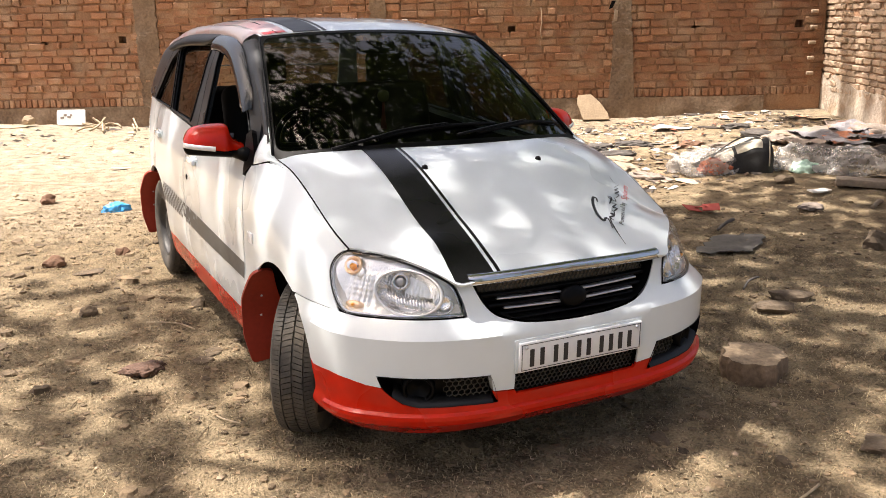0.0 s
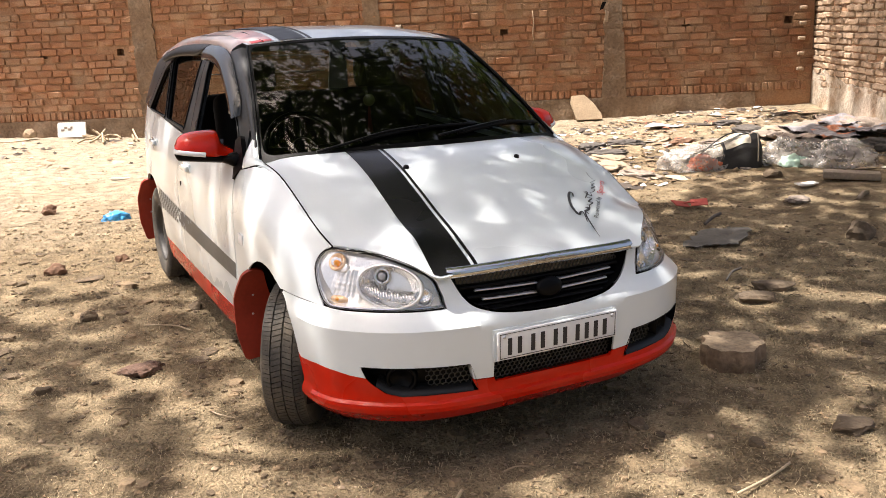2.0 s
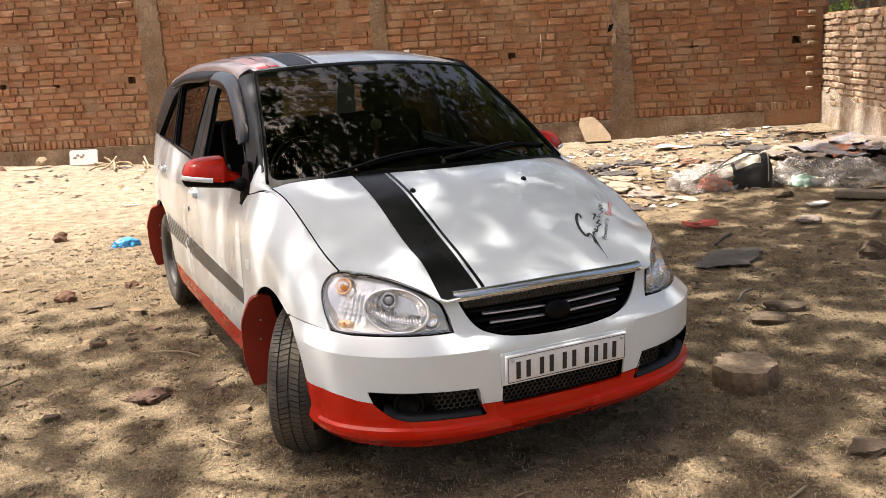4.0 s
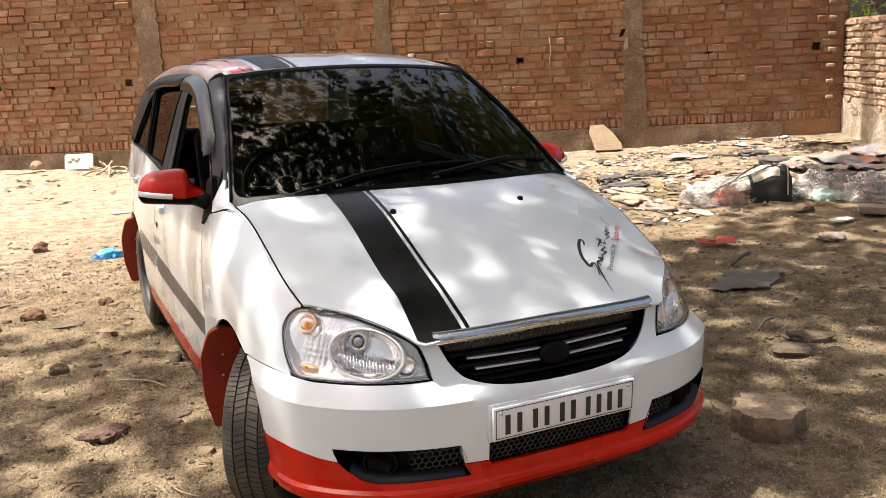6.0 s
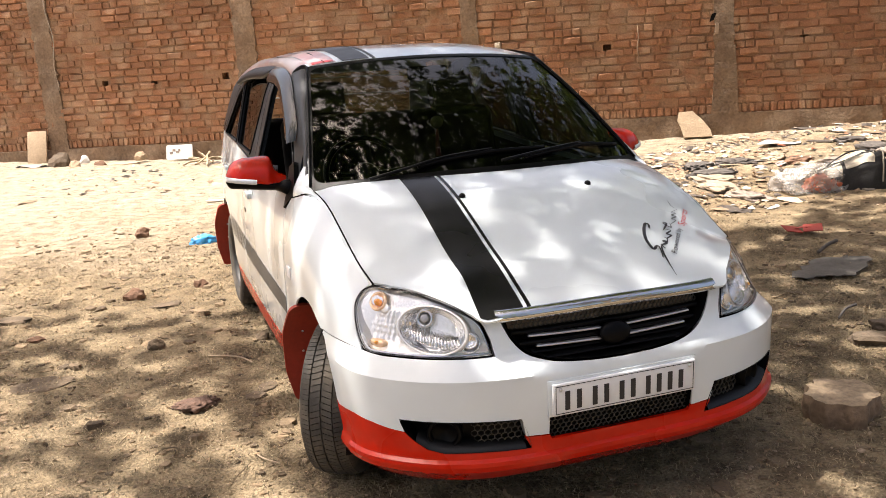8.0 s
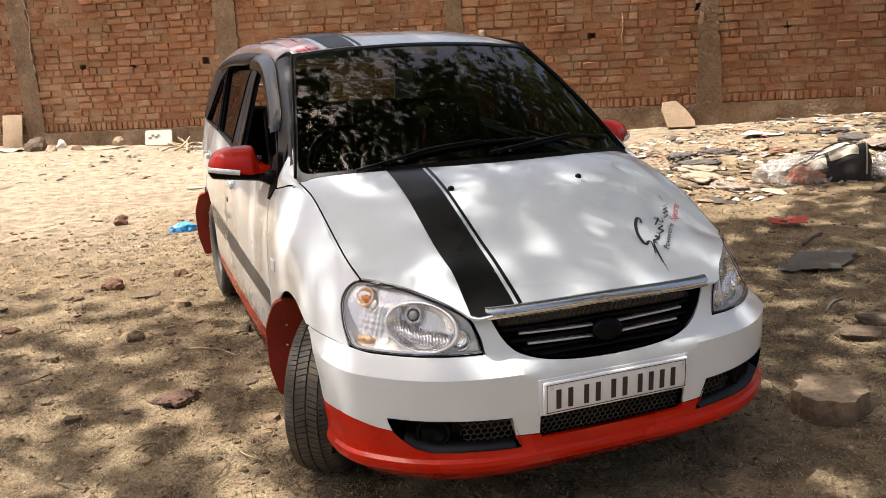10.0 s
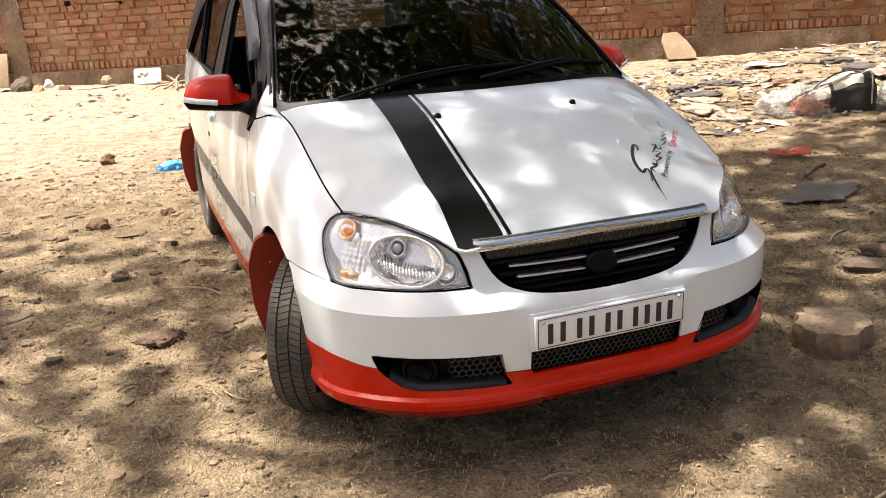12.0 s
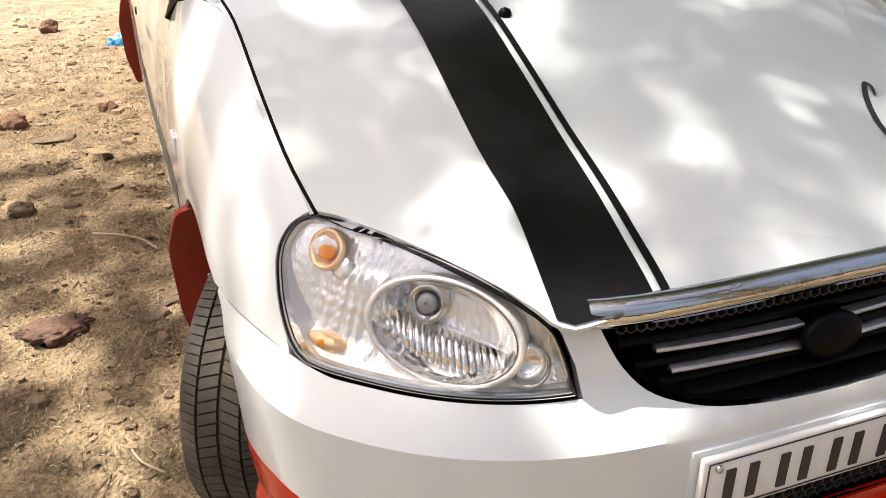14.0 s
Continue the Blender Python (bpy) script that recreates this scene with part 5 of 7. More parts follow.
# Wheels.
def wheel(m, sidewall_out):
    hub = thing("wheel", "", "")
    hub.parent, hub.matrix_local = car, m
    prof = [(0.178, -0.070), (0.200, -0.083), (0.235, -0.088), (0.262, -0.084), (0.278, -0.074), (0.286, -0.060), (0.288, -0.03), (0.2885, 0.0), (0.288, 0.03), (0.286, 0.060), (0.278, 0.074), (0.262, 0.084), (0.235, 0.088), (0.200, 0.083), (0.178, 0.070)]
    carcass = [(r - 0.008 if abs(h) < 0.07 else r, h) for r, h in prof]
    tyre = part("tyre", lathe(carcass, 72), RUBBER, hub, "dusty worn tyre")
    tread = bmesh.new()
    for row, (h0, h1, n, shear) in enumerate(((-0.075, -0.043, 104, 0.3), (-0.038, -0.003, 84, 0.5), (0.003, 0.038, 84, 0.5), (0.043, 0.075, 104, 0.3))):
        for k in range(n):
            a0, a1 = 2 * math.pi * (k + 0.05 + 0.3 * row) / n, 2 * math.pi * (k + 0.90 + 0.3 * row) / n
            ring = []
            for h, sh in ((h0, 0.0), (h1, shear)):
                for a in (a0, a1):
                    top = 0.2885 - 0.010 * max(0.0, (abs(h) - 0.045) / 0.03)
                    aa = a + sh * 2 * math.pi / n * (1 if row % 2 else -1)
                    ring.append([tread.verts.new((r * math.cos(aa), r * math.sin(aa), h)) for r in (0.274, top)])
            q = [ring[0], ring[1], ring[3], ring[2]]
            tread.faces.new([v[1] for v in q])
            for i in range(4):
                b, c2 = q[i], q[(i + 1) % 4]
                tread.faces.new((b[0], c2[0], c2[1], b[1]))
    bmesh.ops.recalc_face_normals(tread, faces=tread.faces)
    part("tread", tread, RUBBER, tyre, smooth=False)
    disc = lathe([(0.178, 0.072), (0.172, 0.076), (0.166, 0.060), (0.150, 0.030), (0.120, 0.036), (0.085, 0.052), (0.060, 0.052), (0.050, 0.040), (0.030, 0.042), (0.002, 0.044)], 40)
    part("rim", disc, STEEL, hub, "grey steel wheel rim")
    part("rim_back", lathe([(0.178, -0.070), (0.165, -0.05), (0.15, 0.02), (0.02, 0.02)], 40), GAP, hub)
    # Near-black discs on the rim stand in for the shade inside its vent holes.
    for k in range(12):
        a = 2 * math.pi * k / 12
        part("vent_shade_disc", lathe([(0.001, 0.002), (0.013, 0.002), (0.014, -0.004)], 12, m=pose(0.128 * math.cos(a), 0.128 * math.sin(a), 0.0375) @ pose(0, 0, 0, 0, -14, 0)), GAP, hub)
    return hub


wheel(pose(-0.702, AXLE_F, TYRE_R - 0.006, 90, 0, -90 - 32), True)
wheel(pose(0.702, AXLE_F, TYRE_R - 0.006, 90, 0, 90 - 29), True)
wheel(pose(-0.715, AXLE_R, TYRE_R - 0.006, 90, 0, -90), True)
wheel(pose(0.715, AXLE_R, TYRE_R - 0.006, 90, 0, 90), True)
for side in (-1, 1):
    for axle, x0, lo, hi in ((AXLE_F, 0.866, 0.145, 0.575), (AXLE_R, 0.866, 0.165, 0.59)):
        pts = rounded([(x0 - 0.20, lo + 0.02), (x0 - 0.035, lo), (x0 - 0.004, lo + 0.12), (x0 + 0.005, hi - 0.14), (x0 - 0.018, hi - 0.02), (x0 - 0.05, hi), (x0 - 0.10, hi - 0.01), (x0 - 0.16, hi - 0.18)], 0.02)
        flapm = lambda u, z: Vector((side * u, axle + 0.352 * math.sqrt(1 - min(0.93, max(0.0, (z - 0.30) / 0.352)) ** 2) - 0.014, z))
        fl = part("mudflap", panel(pts, flapm, 0.05, rim=0.012, flip=side < 0), FLAP, car, "red rubber mudflap")
        for z in (0.35, 0.44):
            part("rivet", lathe([(0.001, 0.003), (0.004, 0.002), (0.005, 0.0)], 10, m=Matrix.Translation(flapm(x0 - 0.075 + 0.02 * (z - 0.4), z)) @ pose(0, -0.001, 0, 90, 0, 0)), SILVER, fl)

REDTASSEL = surf("red_tassel", (0.22, 0.03, 0.025), 0.9, grain=90, patch=20, vary=0.3)
# Underside and cabin fittings.
part("floor_pan", block(1.30, 3.0, 0.05, 0.02, m=pose(0, 0.05, 0.27)), GAP, car)
part("front_bulkhead", block(1.30, 0.06, 0.70, 0.02, m=pose(0, -0.80, 0.60)), GAP, car)
part("engine_guard", block(1.0, 0.70, 0.05, 0.02, m=pose(0, -1.38, 0.27)), GAP, car)
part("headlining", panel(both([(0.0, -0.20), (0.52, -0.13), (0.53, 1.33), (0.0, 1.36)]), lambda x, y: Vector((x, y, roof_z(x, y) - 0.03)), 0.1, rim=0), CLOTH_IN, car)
dash = [[Vector((x, y, z - 0.02 * (abs(x) / 0.65) ** 2)) for x in np.linspace(-0.66, 0.66, 15)] for y, z in ((-0.92, 0.985), (-0.80, 0.985), (-0.60, 0.975), (-0.47, 0.955), (-0.42, 0.90), (-0.45, 0.72), (-0.52, 0.50))]
part("dashboard", loft(dash), PLASTIC, car, "black dashboard")
sm = pose(-0.35, -0.28, 0.945, 62, 0, 0)
wheel_ring = [sm @ Vector((0.185 * math.cos(a), 0.185 * math.sin(a), 0)) for a in np.linspace(0, 2 * math.pi, 33)[:-1]]
steering = part("steering_wheel", tube(wheel_ring, 0.014, 8, closed=True), PLASTIC, car, "black steering wheel")
part("boss", lathe([(0.001, 0.02), (0.05, 0.018), (0.065, 0.0), (0.05, -0.05)], 20, m=sm), PLASTIC, steering)
for a in (0.1, math.pi - 0.1, -math.pi / 2):
    part("spoke", tube([sm @ Vector((0.05 * math.cos(a), 0.05 * math.sin(a), 0)), sm @ Vector((0.18 * math.cos(a), 0.18 * math.sin(a), 0))], 0.012, 6), PLASTIC, steering)
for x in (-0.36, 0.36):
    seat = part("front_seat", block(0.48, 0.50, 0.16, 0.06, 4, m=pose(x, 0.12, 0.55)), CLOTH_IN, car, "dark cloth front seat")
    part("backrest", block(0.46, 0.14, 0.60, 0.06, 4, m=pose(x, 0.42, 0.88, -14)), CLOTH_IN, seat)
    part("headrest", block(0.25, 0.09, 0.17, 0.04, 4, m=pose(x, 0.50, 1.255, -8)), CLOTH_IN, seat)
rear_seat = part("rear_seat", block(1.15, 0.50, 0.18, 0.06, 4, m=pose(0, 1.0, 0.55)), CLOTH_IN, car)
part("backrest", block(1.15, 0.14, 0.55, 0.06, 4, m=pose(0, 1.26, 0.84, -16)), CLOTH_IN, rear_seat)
charm = part("hanging_charm", lathe([(0.001, 0.012), (0.020, 0.011), (0.030, 0.004), (0.030, -0.004), (0.020, -0.011), (0.001, -0.012)], 20, m=pose(0.025, -0.20, 1.155, 90)), surf("brass_charm", (0.30, 0.26, 0.09), 0.4, metal=0.3, grain=90, patch=20, vary=0.3), car, "small brass charm on a red tassel")
part("tassel", tube([(0.025, -0.20, 1.125), (0.025, -0.20, 1.06), (0.028, -0.20, 0.995)], [0.006, 0.010, 0.016], 8), REDTASSEL, charm)
part("cord", tube([(0.025, -0.20, 1.185), (0.0, -0.20, 1.37)], 0.002, 5), PLASTIC, charm)
part("rear_view_mirror", block(0.20, 0.025, 0.06, 0.012, 3, m=pose(-0.01, -0.20, 1.385, -10)), PLASTIC, car)


# ---- trees ----
BARK = surf("grey_brown_bark", (0.16, 0.12, 0.085), 0.95, grain=30, patch=4, vary=0.35, bump=0.02)


def leaf_stuff(name):
    m = surf(name, (0.055, 0.095, 0.022), 0.5, grain=20, patch=3, vary=0.3, random_piece=0.35, island=True)
    n, l = m.node_tree.nodes, m.node_tree.links
    p, out = n["Principled BSDF"], n["Material Output"]
    thin, mix = n.new("ShaderNodeBsdfTranslucent"), n.new("ShaderNodeMixShader")
    thin.inputs["Color"].default_value = (0.16, 0.22, 0.03, 1)
    mix.inputs[0].default_value = 0.35
    l.new(p.outputs[0], mix.inputs[1])
    l.new(thin.outputs[0], mix.inputs[2])
    l.new(mix.outputs[0], out.inputs["Surface"])
    return m


LEAF = leaf_stuff("green_leaves")


def crown(centres, per, size, seed, flat=0.5):
    """Leaves scattered in clumps: one folded blade each."""
    rng = np.random.RandomState(seed)
    c = np.repeat(np.array(centres), per, axis=0)
    k = len(c)

    def unit(v):
        return v / np.linalg.norm(v, axis=1, keepdims=True)

    p = c[:, :3] + unit(rng.normal(size=(k, 3))) * c[:, 3:] * rng.uniform(0.15, 1.0, (k, 1)) * np.array((1, 1, flat))
    a = unit(rng.normal(size=(k, 3)) * np.array((1, 1, 0.7)))
    b = unit(np.cross(a, rng.normal(size=(k, 3))))
    n, s = np.cross(a, b), size * rng.uniform(0.6, 1.3, (k, 1))
    verts = np.stack((p, p + a * s * 0.5 + b * s * 0.22 + n * s * 0.06, p + a * s, p + a * s * 0.5 - b * s * 0.22 + n * s * 0.06), axis=1).reshape(-1, 3)
    i = np.arange(k)[:, None] * 4
    faces = np.concatenate((i, i + 1, i + 2, i, i + 2, i + 3), axis=1).reshape(-1, 3)
    me = bpy.data.meshes.new("crown")
    me.from_pydata(verts.tolist(), [], faces.tolist())
    me.materials.append(LEAF)
    return me


def limb(start, end, r0, r1, sag, seed, bm):
    rng = random.Random(seed)
    pts, rad = [], []
    for i in range(9):
        t = i / 8
        p = Vector(start).lerp(Vector(end), t) + Vector((rng.uniform(-1, 1), rng.uniform(-1, 1), 0)) * 0.12 * math.sin(math.pi * t)
        p.z += sag * math.sin(math.pi * t)
        pts.append(p)
        rad.append(lerp(r0, r1, t))
    return tube(pts, rad, 8, bm)


# The shade tree stands behind the path of the camera and spreads over the car.
tree = thing("tree", "large leafy shade tree spreading over the parked car", "tree")
rng = random.Random(11)
trunk_foot, fork = (3.6, -7.2, 0.0), (3.2, -6.5, 5.2)
part("trunk", limb(trunk_foot, fork, 0.34, 0.24, 0.0, 1, bmesh.new()), BARK, tree)
clumps, tops, tips, veil = [], [], [], []
# Sprays of small leaves with uneven gaps; past the wavy far rim the yard lies in full sun.
CELL = 0.105


def sunlit(x, y):
    """True where a gap in the crown lets the sun through."""
    over_car = easy(x, -1.1, -0.5) * (1 - easy(x, 1.2, 1.8)) * easy(y, -2.15, -1.85) * (1 - easy(y, 1.6, 2.2))
    f = 0.30 * noise.noise((x * 1.1, y * 1.1, 4)) + noise.noise((x * 6.2 + 1.1 * y, y * 8.4 - 0.9 * x, 5)) + 0.6 * noise.noise((x * 11.5, y * 14.0, 9))
    g = 0.25 * noise.noise((x * 1.3, y * 1.3, 2)) + noise.noise((x * 8.0 + 2.6 * y, y * 7.4 - 2.2 * x, 6)) + 0.5 * noise.noise((x * 14, y * 14, 9))
    # Gaps are steered by place: more sun on flank and front corner, less elsewhere.
    f += 0.07 * easy(-y, 1.8, 2.2) - 0.18 * easy(-x, 0.7, 1.2) * easy(-y, 1.5, 2.2) + 0.20 * easy(-y, 1.8, 2.1) * (1 - easy(-y, 2.9, 3.4)) * easy(x, -1.0, -0.5) * (1 - easy(x, 1.3, 1.8)) - 0.20 * easy(x, 1.6, 2.6) * (1 - easy(-y, 0.8, 1.6)) + 0.08 * easy(-x, 0.8, 1.3)
    flank = easy(x, -0.95, -0.75) * (1 - easy(x, -0.50, -0.40)) * easy(y, -0.9, -0.6) * (1 - easy(y, 1.5, 1.8))
    corner = easy(-x, 0.35, 0.55) * (1 - easy(-x, 1.15, 1.45)) * easy(-y, 1.25, 1.5) * (1 - easy(-y, 2.3, 2.6))
    return lerp(f + 0.08, g - 0.03, over_car) + 0.35 * flank + 0.30 * corner - 0.15 * easy(x, 0.4, 0.8) * easy(-y, 1.5, 1.9) > 0


for i in range(130):
    for j in range(64):
        sx, sy = -4.5 + (i + rng.uniform(0.1, 0.9)) * CELL, -4.4 + (j + rng.uniform(0.1, 0.9)) * CELL
        rim_y = 1.75 + 0.45 * math.sin(sx * 1.3) + 0.3 * math.sin(sx * 3.1 + 1)
        near_y = -3.8 + 0.35 * math.sin(sx * 1.7 + 2) + 0.25 * math.sin(sx * 4.3)
        side_x = -3.9 + 0.35 * math.sin(sy * 1.9) + 0.25 * math.sin(sy * 4.7 + 1)
        if sy > rim_y or sy < near_y or sx < side_x:
            continue
        if sunlit(sx, sy):
            # Leaves added out of view, high up, to soften the sun patches on the car.
            if -1.0 < sx < 1.7 and -1.95 < sy < 2.0 and rng.random() < 0.65:
                h = rng.uniform(8.5, 11.0)
                veil.append((sx - 0.36 * h, sy + 0.222 * h, h, rng.uniform(0.05, 0.08)))
            continue
        # Further sprays higher up, in line with the first towards the sun, added to dim skylight.
        z = rng.uniform(3.7, 5.2) if sy > 0.4 else rng.uniform(4.2, 6.0)
        for h in (z, z + rng.uniform(0.9, 1.8)):
            clumps.append((sx - 0.36 * h, sy + 0.222 * h, h, rng.uniform(0.065, 0.10)))
        h = z + rng.uniform(2.8, 4.6)
        tops.append((sx - 0.36 * h, sy + 0.222 * h, h, rng.uniform(0.07, 0.10)))
# The crown reaches far out and high beyond the other wing.
high = [(rng.uniform(2.5, 12.5), rng.uniform(0.0, 6.0), rng.uniform(11.0, 13.5), rng.uniform(0.22, 0.5)) for _ in range(210)]
boughs = bmesh.new()
for k in range(11):
    a = 2 * math.pi * k / 11
    tip = (0.2 + 6.0 * math.cos(a), 1.0 + 3.8 * math.sin(a), 7.6 + rng.uniform(-0.6, 0.8))
    limb(fork, tip, 0.07, 0.02, 0.8, k + 3, boughs)
    tips.append(tip)
part("boughs", boughs, BARK, tree)
leaves = new("crown", crown(clumps, 36, 0.064, 3))
leaves.parent = tree
veil_leaves = new("high_sprays", crown(veil, 22, 0.085, 6))
veil_leaves.parent = tree
treetop = new("treetop", crown(tops, 40, 0.085, 5))
treetop.parent = tree
upper = new("upper_crown", crown(high, 90, 0.19, 4))
upper.parent = tree

# More trees stand behind the path of the camera, seen in the chrome and the paint.
for x0, y0, seed in ((-5.2, -9.6, 31), (0.2, -11.2, 33), (6.4, -10.4, 35)):
    rnd2 = random.Random(seed)
    far_tree = thing("tree", "leafy tree at the open side of the yard", "tree")
    part("trunk", limb((x0, y0, -0.1), (x0 + 0.3, y0, 4.0), 0.26, 0.15, 0.0, seed, bmesh.new()), BARK, far_tree)
    wood = bmesh.new()
    for k in range(7):
        a = 2 * math.pi * k / 7
        limb((x0 + 0.25, y0, 3.2), (x0 + 2.2 * math.cos(a), y0 + 1.6 * math.sin(a), 5.6 + 0.7 * (k % 3)), 0.08, 0.02, 0.4, k + seed, wood)
    part("boughs", wood, BARK, far_tree)
    green = new("crown", crown([(x0 + rnd2.gauss(0, 1.5), y0 + rnd2.gauss(0, 1.1), rnd2.uniform(2.2, 8.6), rnd2.uniform(0.25, 0.5)) for _ in range(120)], 90, 0.14, seed))
    green.parent = far_tree

# A tall tree beyond the corner of the yard, seen in the glass of the car.
tree3 = thing("tree", "tall leafy tree beyond the corner of the yard", "tree")
part("trunk", limb((12.0, 6.0, -0.1), (11.6, 5.6, 6.0), 0.30, 0.16, 0.0, 21, bmesh.new()), BARK, tree3)
twigs = bmesh.new()
for k in range(8):
    a = 2 * math.pi * k / 8
    limb((11.7, 5.7, 4.6), (11.5 + 2.4 * math.cos(a), 5.5 + 3.0 * math.sin(a), 8.0 + 0.8 * (k % 3)), 0.09, 0.02, 0.4, k + 40, twigs)
part("boughs", twigs, BARK, tree3)
far_crown = new("crown", crown([(rng.uniform(8.8, 14.5), rng.uniform(0.5, 9.5), rng.uniform(5.6, 12.5), rng.uniform(0.25, 0.5)) for _ in range(390)], 100, 0.16, 14))
far_crown.parent = tree3

# A smaller tree beyond the return wall.
tree2 = thing("tree", "green tree standing behind the low brick wall", "tree", WALL @ pose(11.9, 3.6, 0.0))
part("trunk", limb((0, 0, -0.2), (0.1, 0, 2.2), 0.12, 0.07, 0, 5, bmesh.new()), BARK, tree2)
twigs = bmesh.new()
for k in range(6):
    a = 2 * math.pi * k / 6
    limb((0.08, 0, 1.6), (0.9 * math.cos(a), 0.9 * math.sin(a), 2.4 + 0.3 * (k % 3)), 0.05, 0.015, 0.1, k, twigs)
part("boughs", twigs, BARK, tree2)
rng = random.Random(5)
far_leaves = new("crown", crown([(rng.uniform(-1.3, 1.3), rng.uniform(-1.6, 1.6), rng.uniform(0.8, 4.2), rng.uniform(0.3, 0.6)) for _ in range(70)], 60, 0.13, 8, 0.9))
far_leaves.parent = tree2


# ---- things that lie in the yard ----
STONE = surf("brown_stone", (0.105, 0.076, 0.050), 0.92, grain=45, patch=6, vary=0.3, bump=0.006)
STUMP_SIDE = surf("brown_stump_flank", (0.19, 0.128, 0.080), 0.92, grain=40, patch=9, vary=0.4, bump=0.010)
# Pale sawn wood, brightened further for the light that falls on the top.
STUMP_TOP = surf("pale_lit_stump_wood", (0.33, 0.245, 0.16), 0.88, grain=50, patch=14, vary=0.4, bump=0.008)
SANDSTONE = surf("pale_sandstone", (0.36, 0.27, 0.18), 0.92, grain=40, patch=5, vary=0.2, bump=0.005)
CLAY = surf("broken_red_brick", (0.150, 0.082, 0.050), 0.92, grain=50, patch=8, vary=0.3, bump=0.004)
CLOD = surf("earth_clod", (0.112, 0.080, 0.050), 0.95, grain=60, patch=8, vary=0.35, bump=0.006)
DUNG = surf("dark_red_dry_clod", (0.105, 0.060, 0.042), 0.95, grain=60, patch=8, vary=0.35, bump=0.01)
STRAWWOOD = surf("pale_dry_wood", (0.38, 0.30, 0.20), 0.8, grain=40, patch=6, vary=0.25, bump=0.002)
OLDWOOD = surf("grey_old_plank", (0.23, 0.185, 0.14), 0.9, grain=40, patch=6, vary=0.25, bump=0.003)
CARD = surf("grey_cardboard", (0.105, 0.095, 0.082), 0.9, grain=40, patch=5, vary=0.2, bump=0.002)
PAPER = surf("white_paper", (0.68, 0.66, 0.62), 0.8, grain=30, patch=6, vary=0.12)
REDCLOTH = surf("faded_red_card", (0.33, 0.055, 0.04), 0.8, grain=60, patch=8, vary=0.2, bump=0.002)
BLUE = surf("blue_plastic_bag", (0.05, 0.30, 0.62), 0.35, grain=30, patch=8, vary=0.2)
RAG = surf("grey_rag", (0.235, 0.192, 0.16), 0.95, grain=70, patch=7, vary=0.35, bump=0.004)
DARKRAG = surf("dark_rag", (0.085, 0.075, 0.068), 0.95, grain=70, patch=7, vary=0.35, bump=0.004)
ORANGE = surf("orange_rag", (0.42, 0.12, 0.06), 0.9, grain=50, patch=7, vary=0.3, bump=0.003)
TAN = surf("tan_sack", (0.30, 0.235, 0.17), 0.95, grain=70, patch=7, vary=0.25, bump=0.004)
BAGBLACK = surf("worn_black_bag_fabric", (0.025, 0.024, 0.023), 0.75, grain=90, patch=8, vary=0.4, bump=0.002)
BAGCREAM = surf("dusty_cream_bag_panel", (0.46, 0.41, 0.33), 0.85, grain=80, patch=6, vary=0.25, bump=0.002)
SLATE = surf("slate_blue_sacking", (0.19, 0.182, 0.195), 0.8, grain=60, patch=6, vary=0.3, bump=0.004, tint=(0.32, 0.125, 0.065), tint_scale=3.4, tint_cut=(0.56, 0.60))
MINT = surf("pale_green_plastic", (0.42, 0.58, 0.48), 0.4, grain=40, patch=6, vary=0.15)


def film_plastic(name, color, clear):
    m = surf(name, color, 0.22, grain=25, patch=7, vary=0.15)
    n, l = m.node_tree.nodes, m.node_tree.links
    see, mix = n.new("ShaderNodeBsdfTransparent"), n.new("ShaderNodeMixShader")
    mix.inputs[0].default_value = clear
    l.new(n["Principled BSDF"].outputs[0], mix.inputs[1])
    l.new(see.outputs[0], mix.inputs[2])
    l.new(mix.outputs[0], n["Material Output"].inputs["Surface"])
    return m


FILM = film_plastic("clear_plastic_film", (0.52, 0.49, 0.46), 0.58)


def place(x, y, turn=0.0, up=0.0):
    return pose(x, y, ground_z(x, y) + up, 0, 0, turn)


def rock(name, sx, sy, sz, m, material, label, category, seed, group="", detail=3, rough=0.22, flat=0.0):
    """A stone or clod: a lumpy ball cut by a few planes, its foot at the origin."""
    if material in (CLAY, CLOD):
        sx, sy, sz, m = sx * 0.85, sy * 0.85, sz * 0.8, m @ pose(0, 0, -0.012)
    bm = bmesh.new()
    bmesh.ops.create_icosphere(bm, subdivisions=detail, radius=1.0)
    rnd = random.Random(seed)
    cuts = [(Vector((rnd.uniform(-1, 1), rnd.uniform(-1, 1), rnd.uniform(-0.4, 1))).normalized(), rnd.uniform(0.55, 0.85)) for _ in range(7)]
    for v in bm.verts:
        p = v.co.copy()
        for n, d in cuts:
            over = p.dot(n) - d
            if over > 0:
                p -= n * over * 0.85
        p *= 1 + rough * noise.noise(p * 2.2 + Vector((seed, 0, 0))) + rough * 0.4 * noise.noise(p * 6 + Vector((0, seed, 0)))
        if flat and p.z > flat:
            p.z = flat + (p.z - flat) * 0.1
        v.co = Vector((p.x * sx / 1.6, p.y * sy / 1.6, max(-0.15, p.z + 0.45) * sz / 1.2))
    ob = part(name, bm, material, None, smooth=False)
    ob.matrix_world = m
    return tagged(ob, label, category, group)


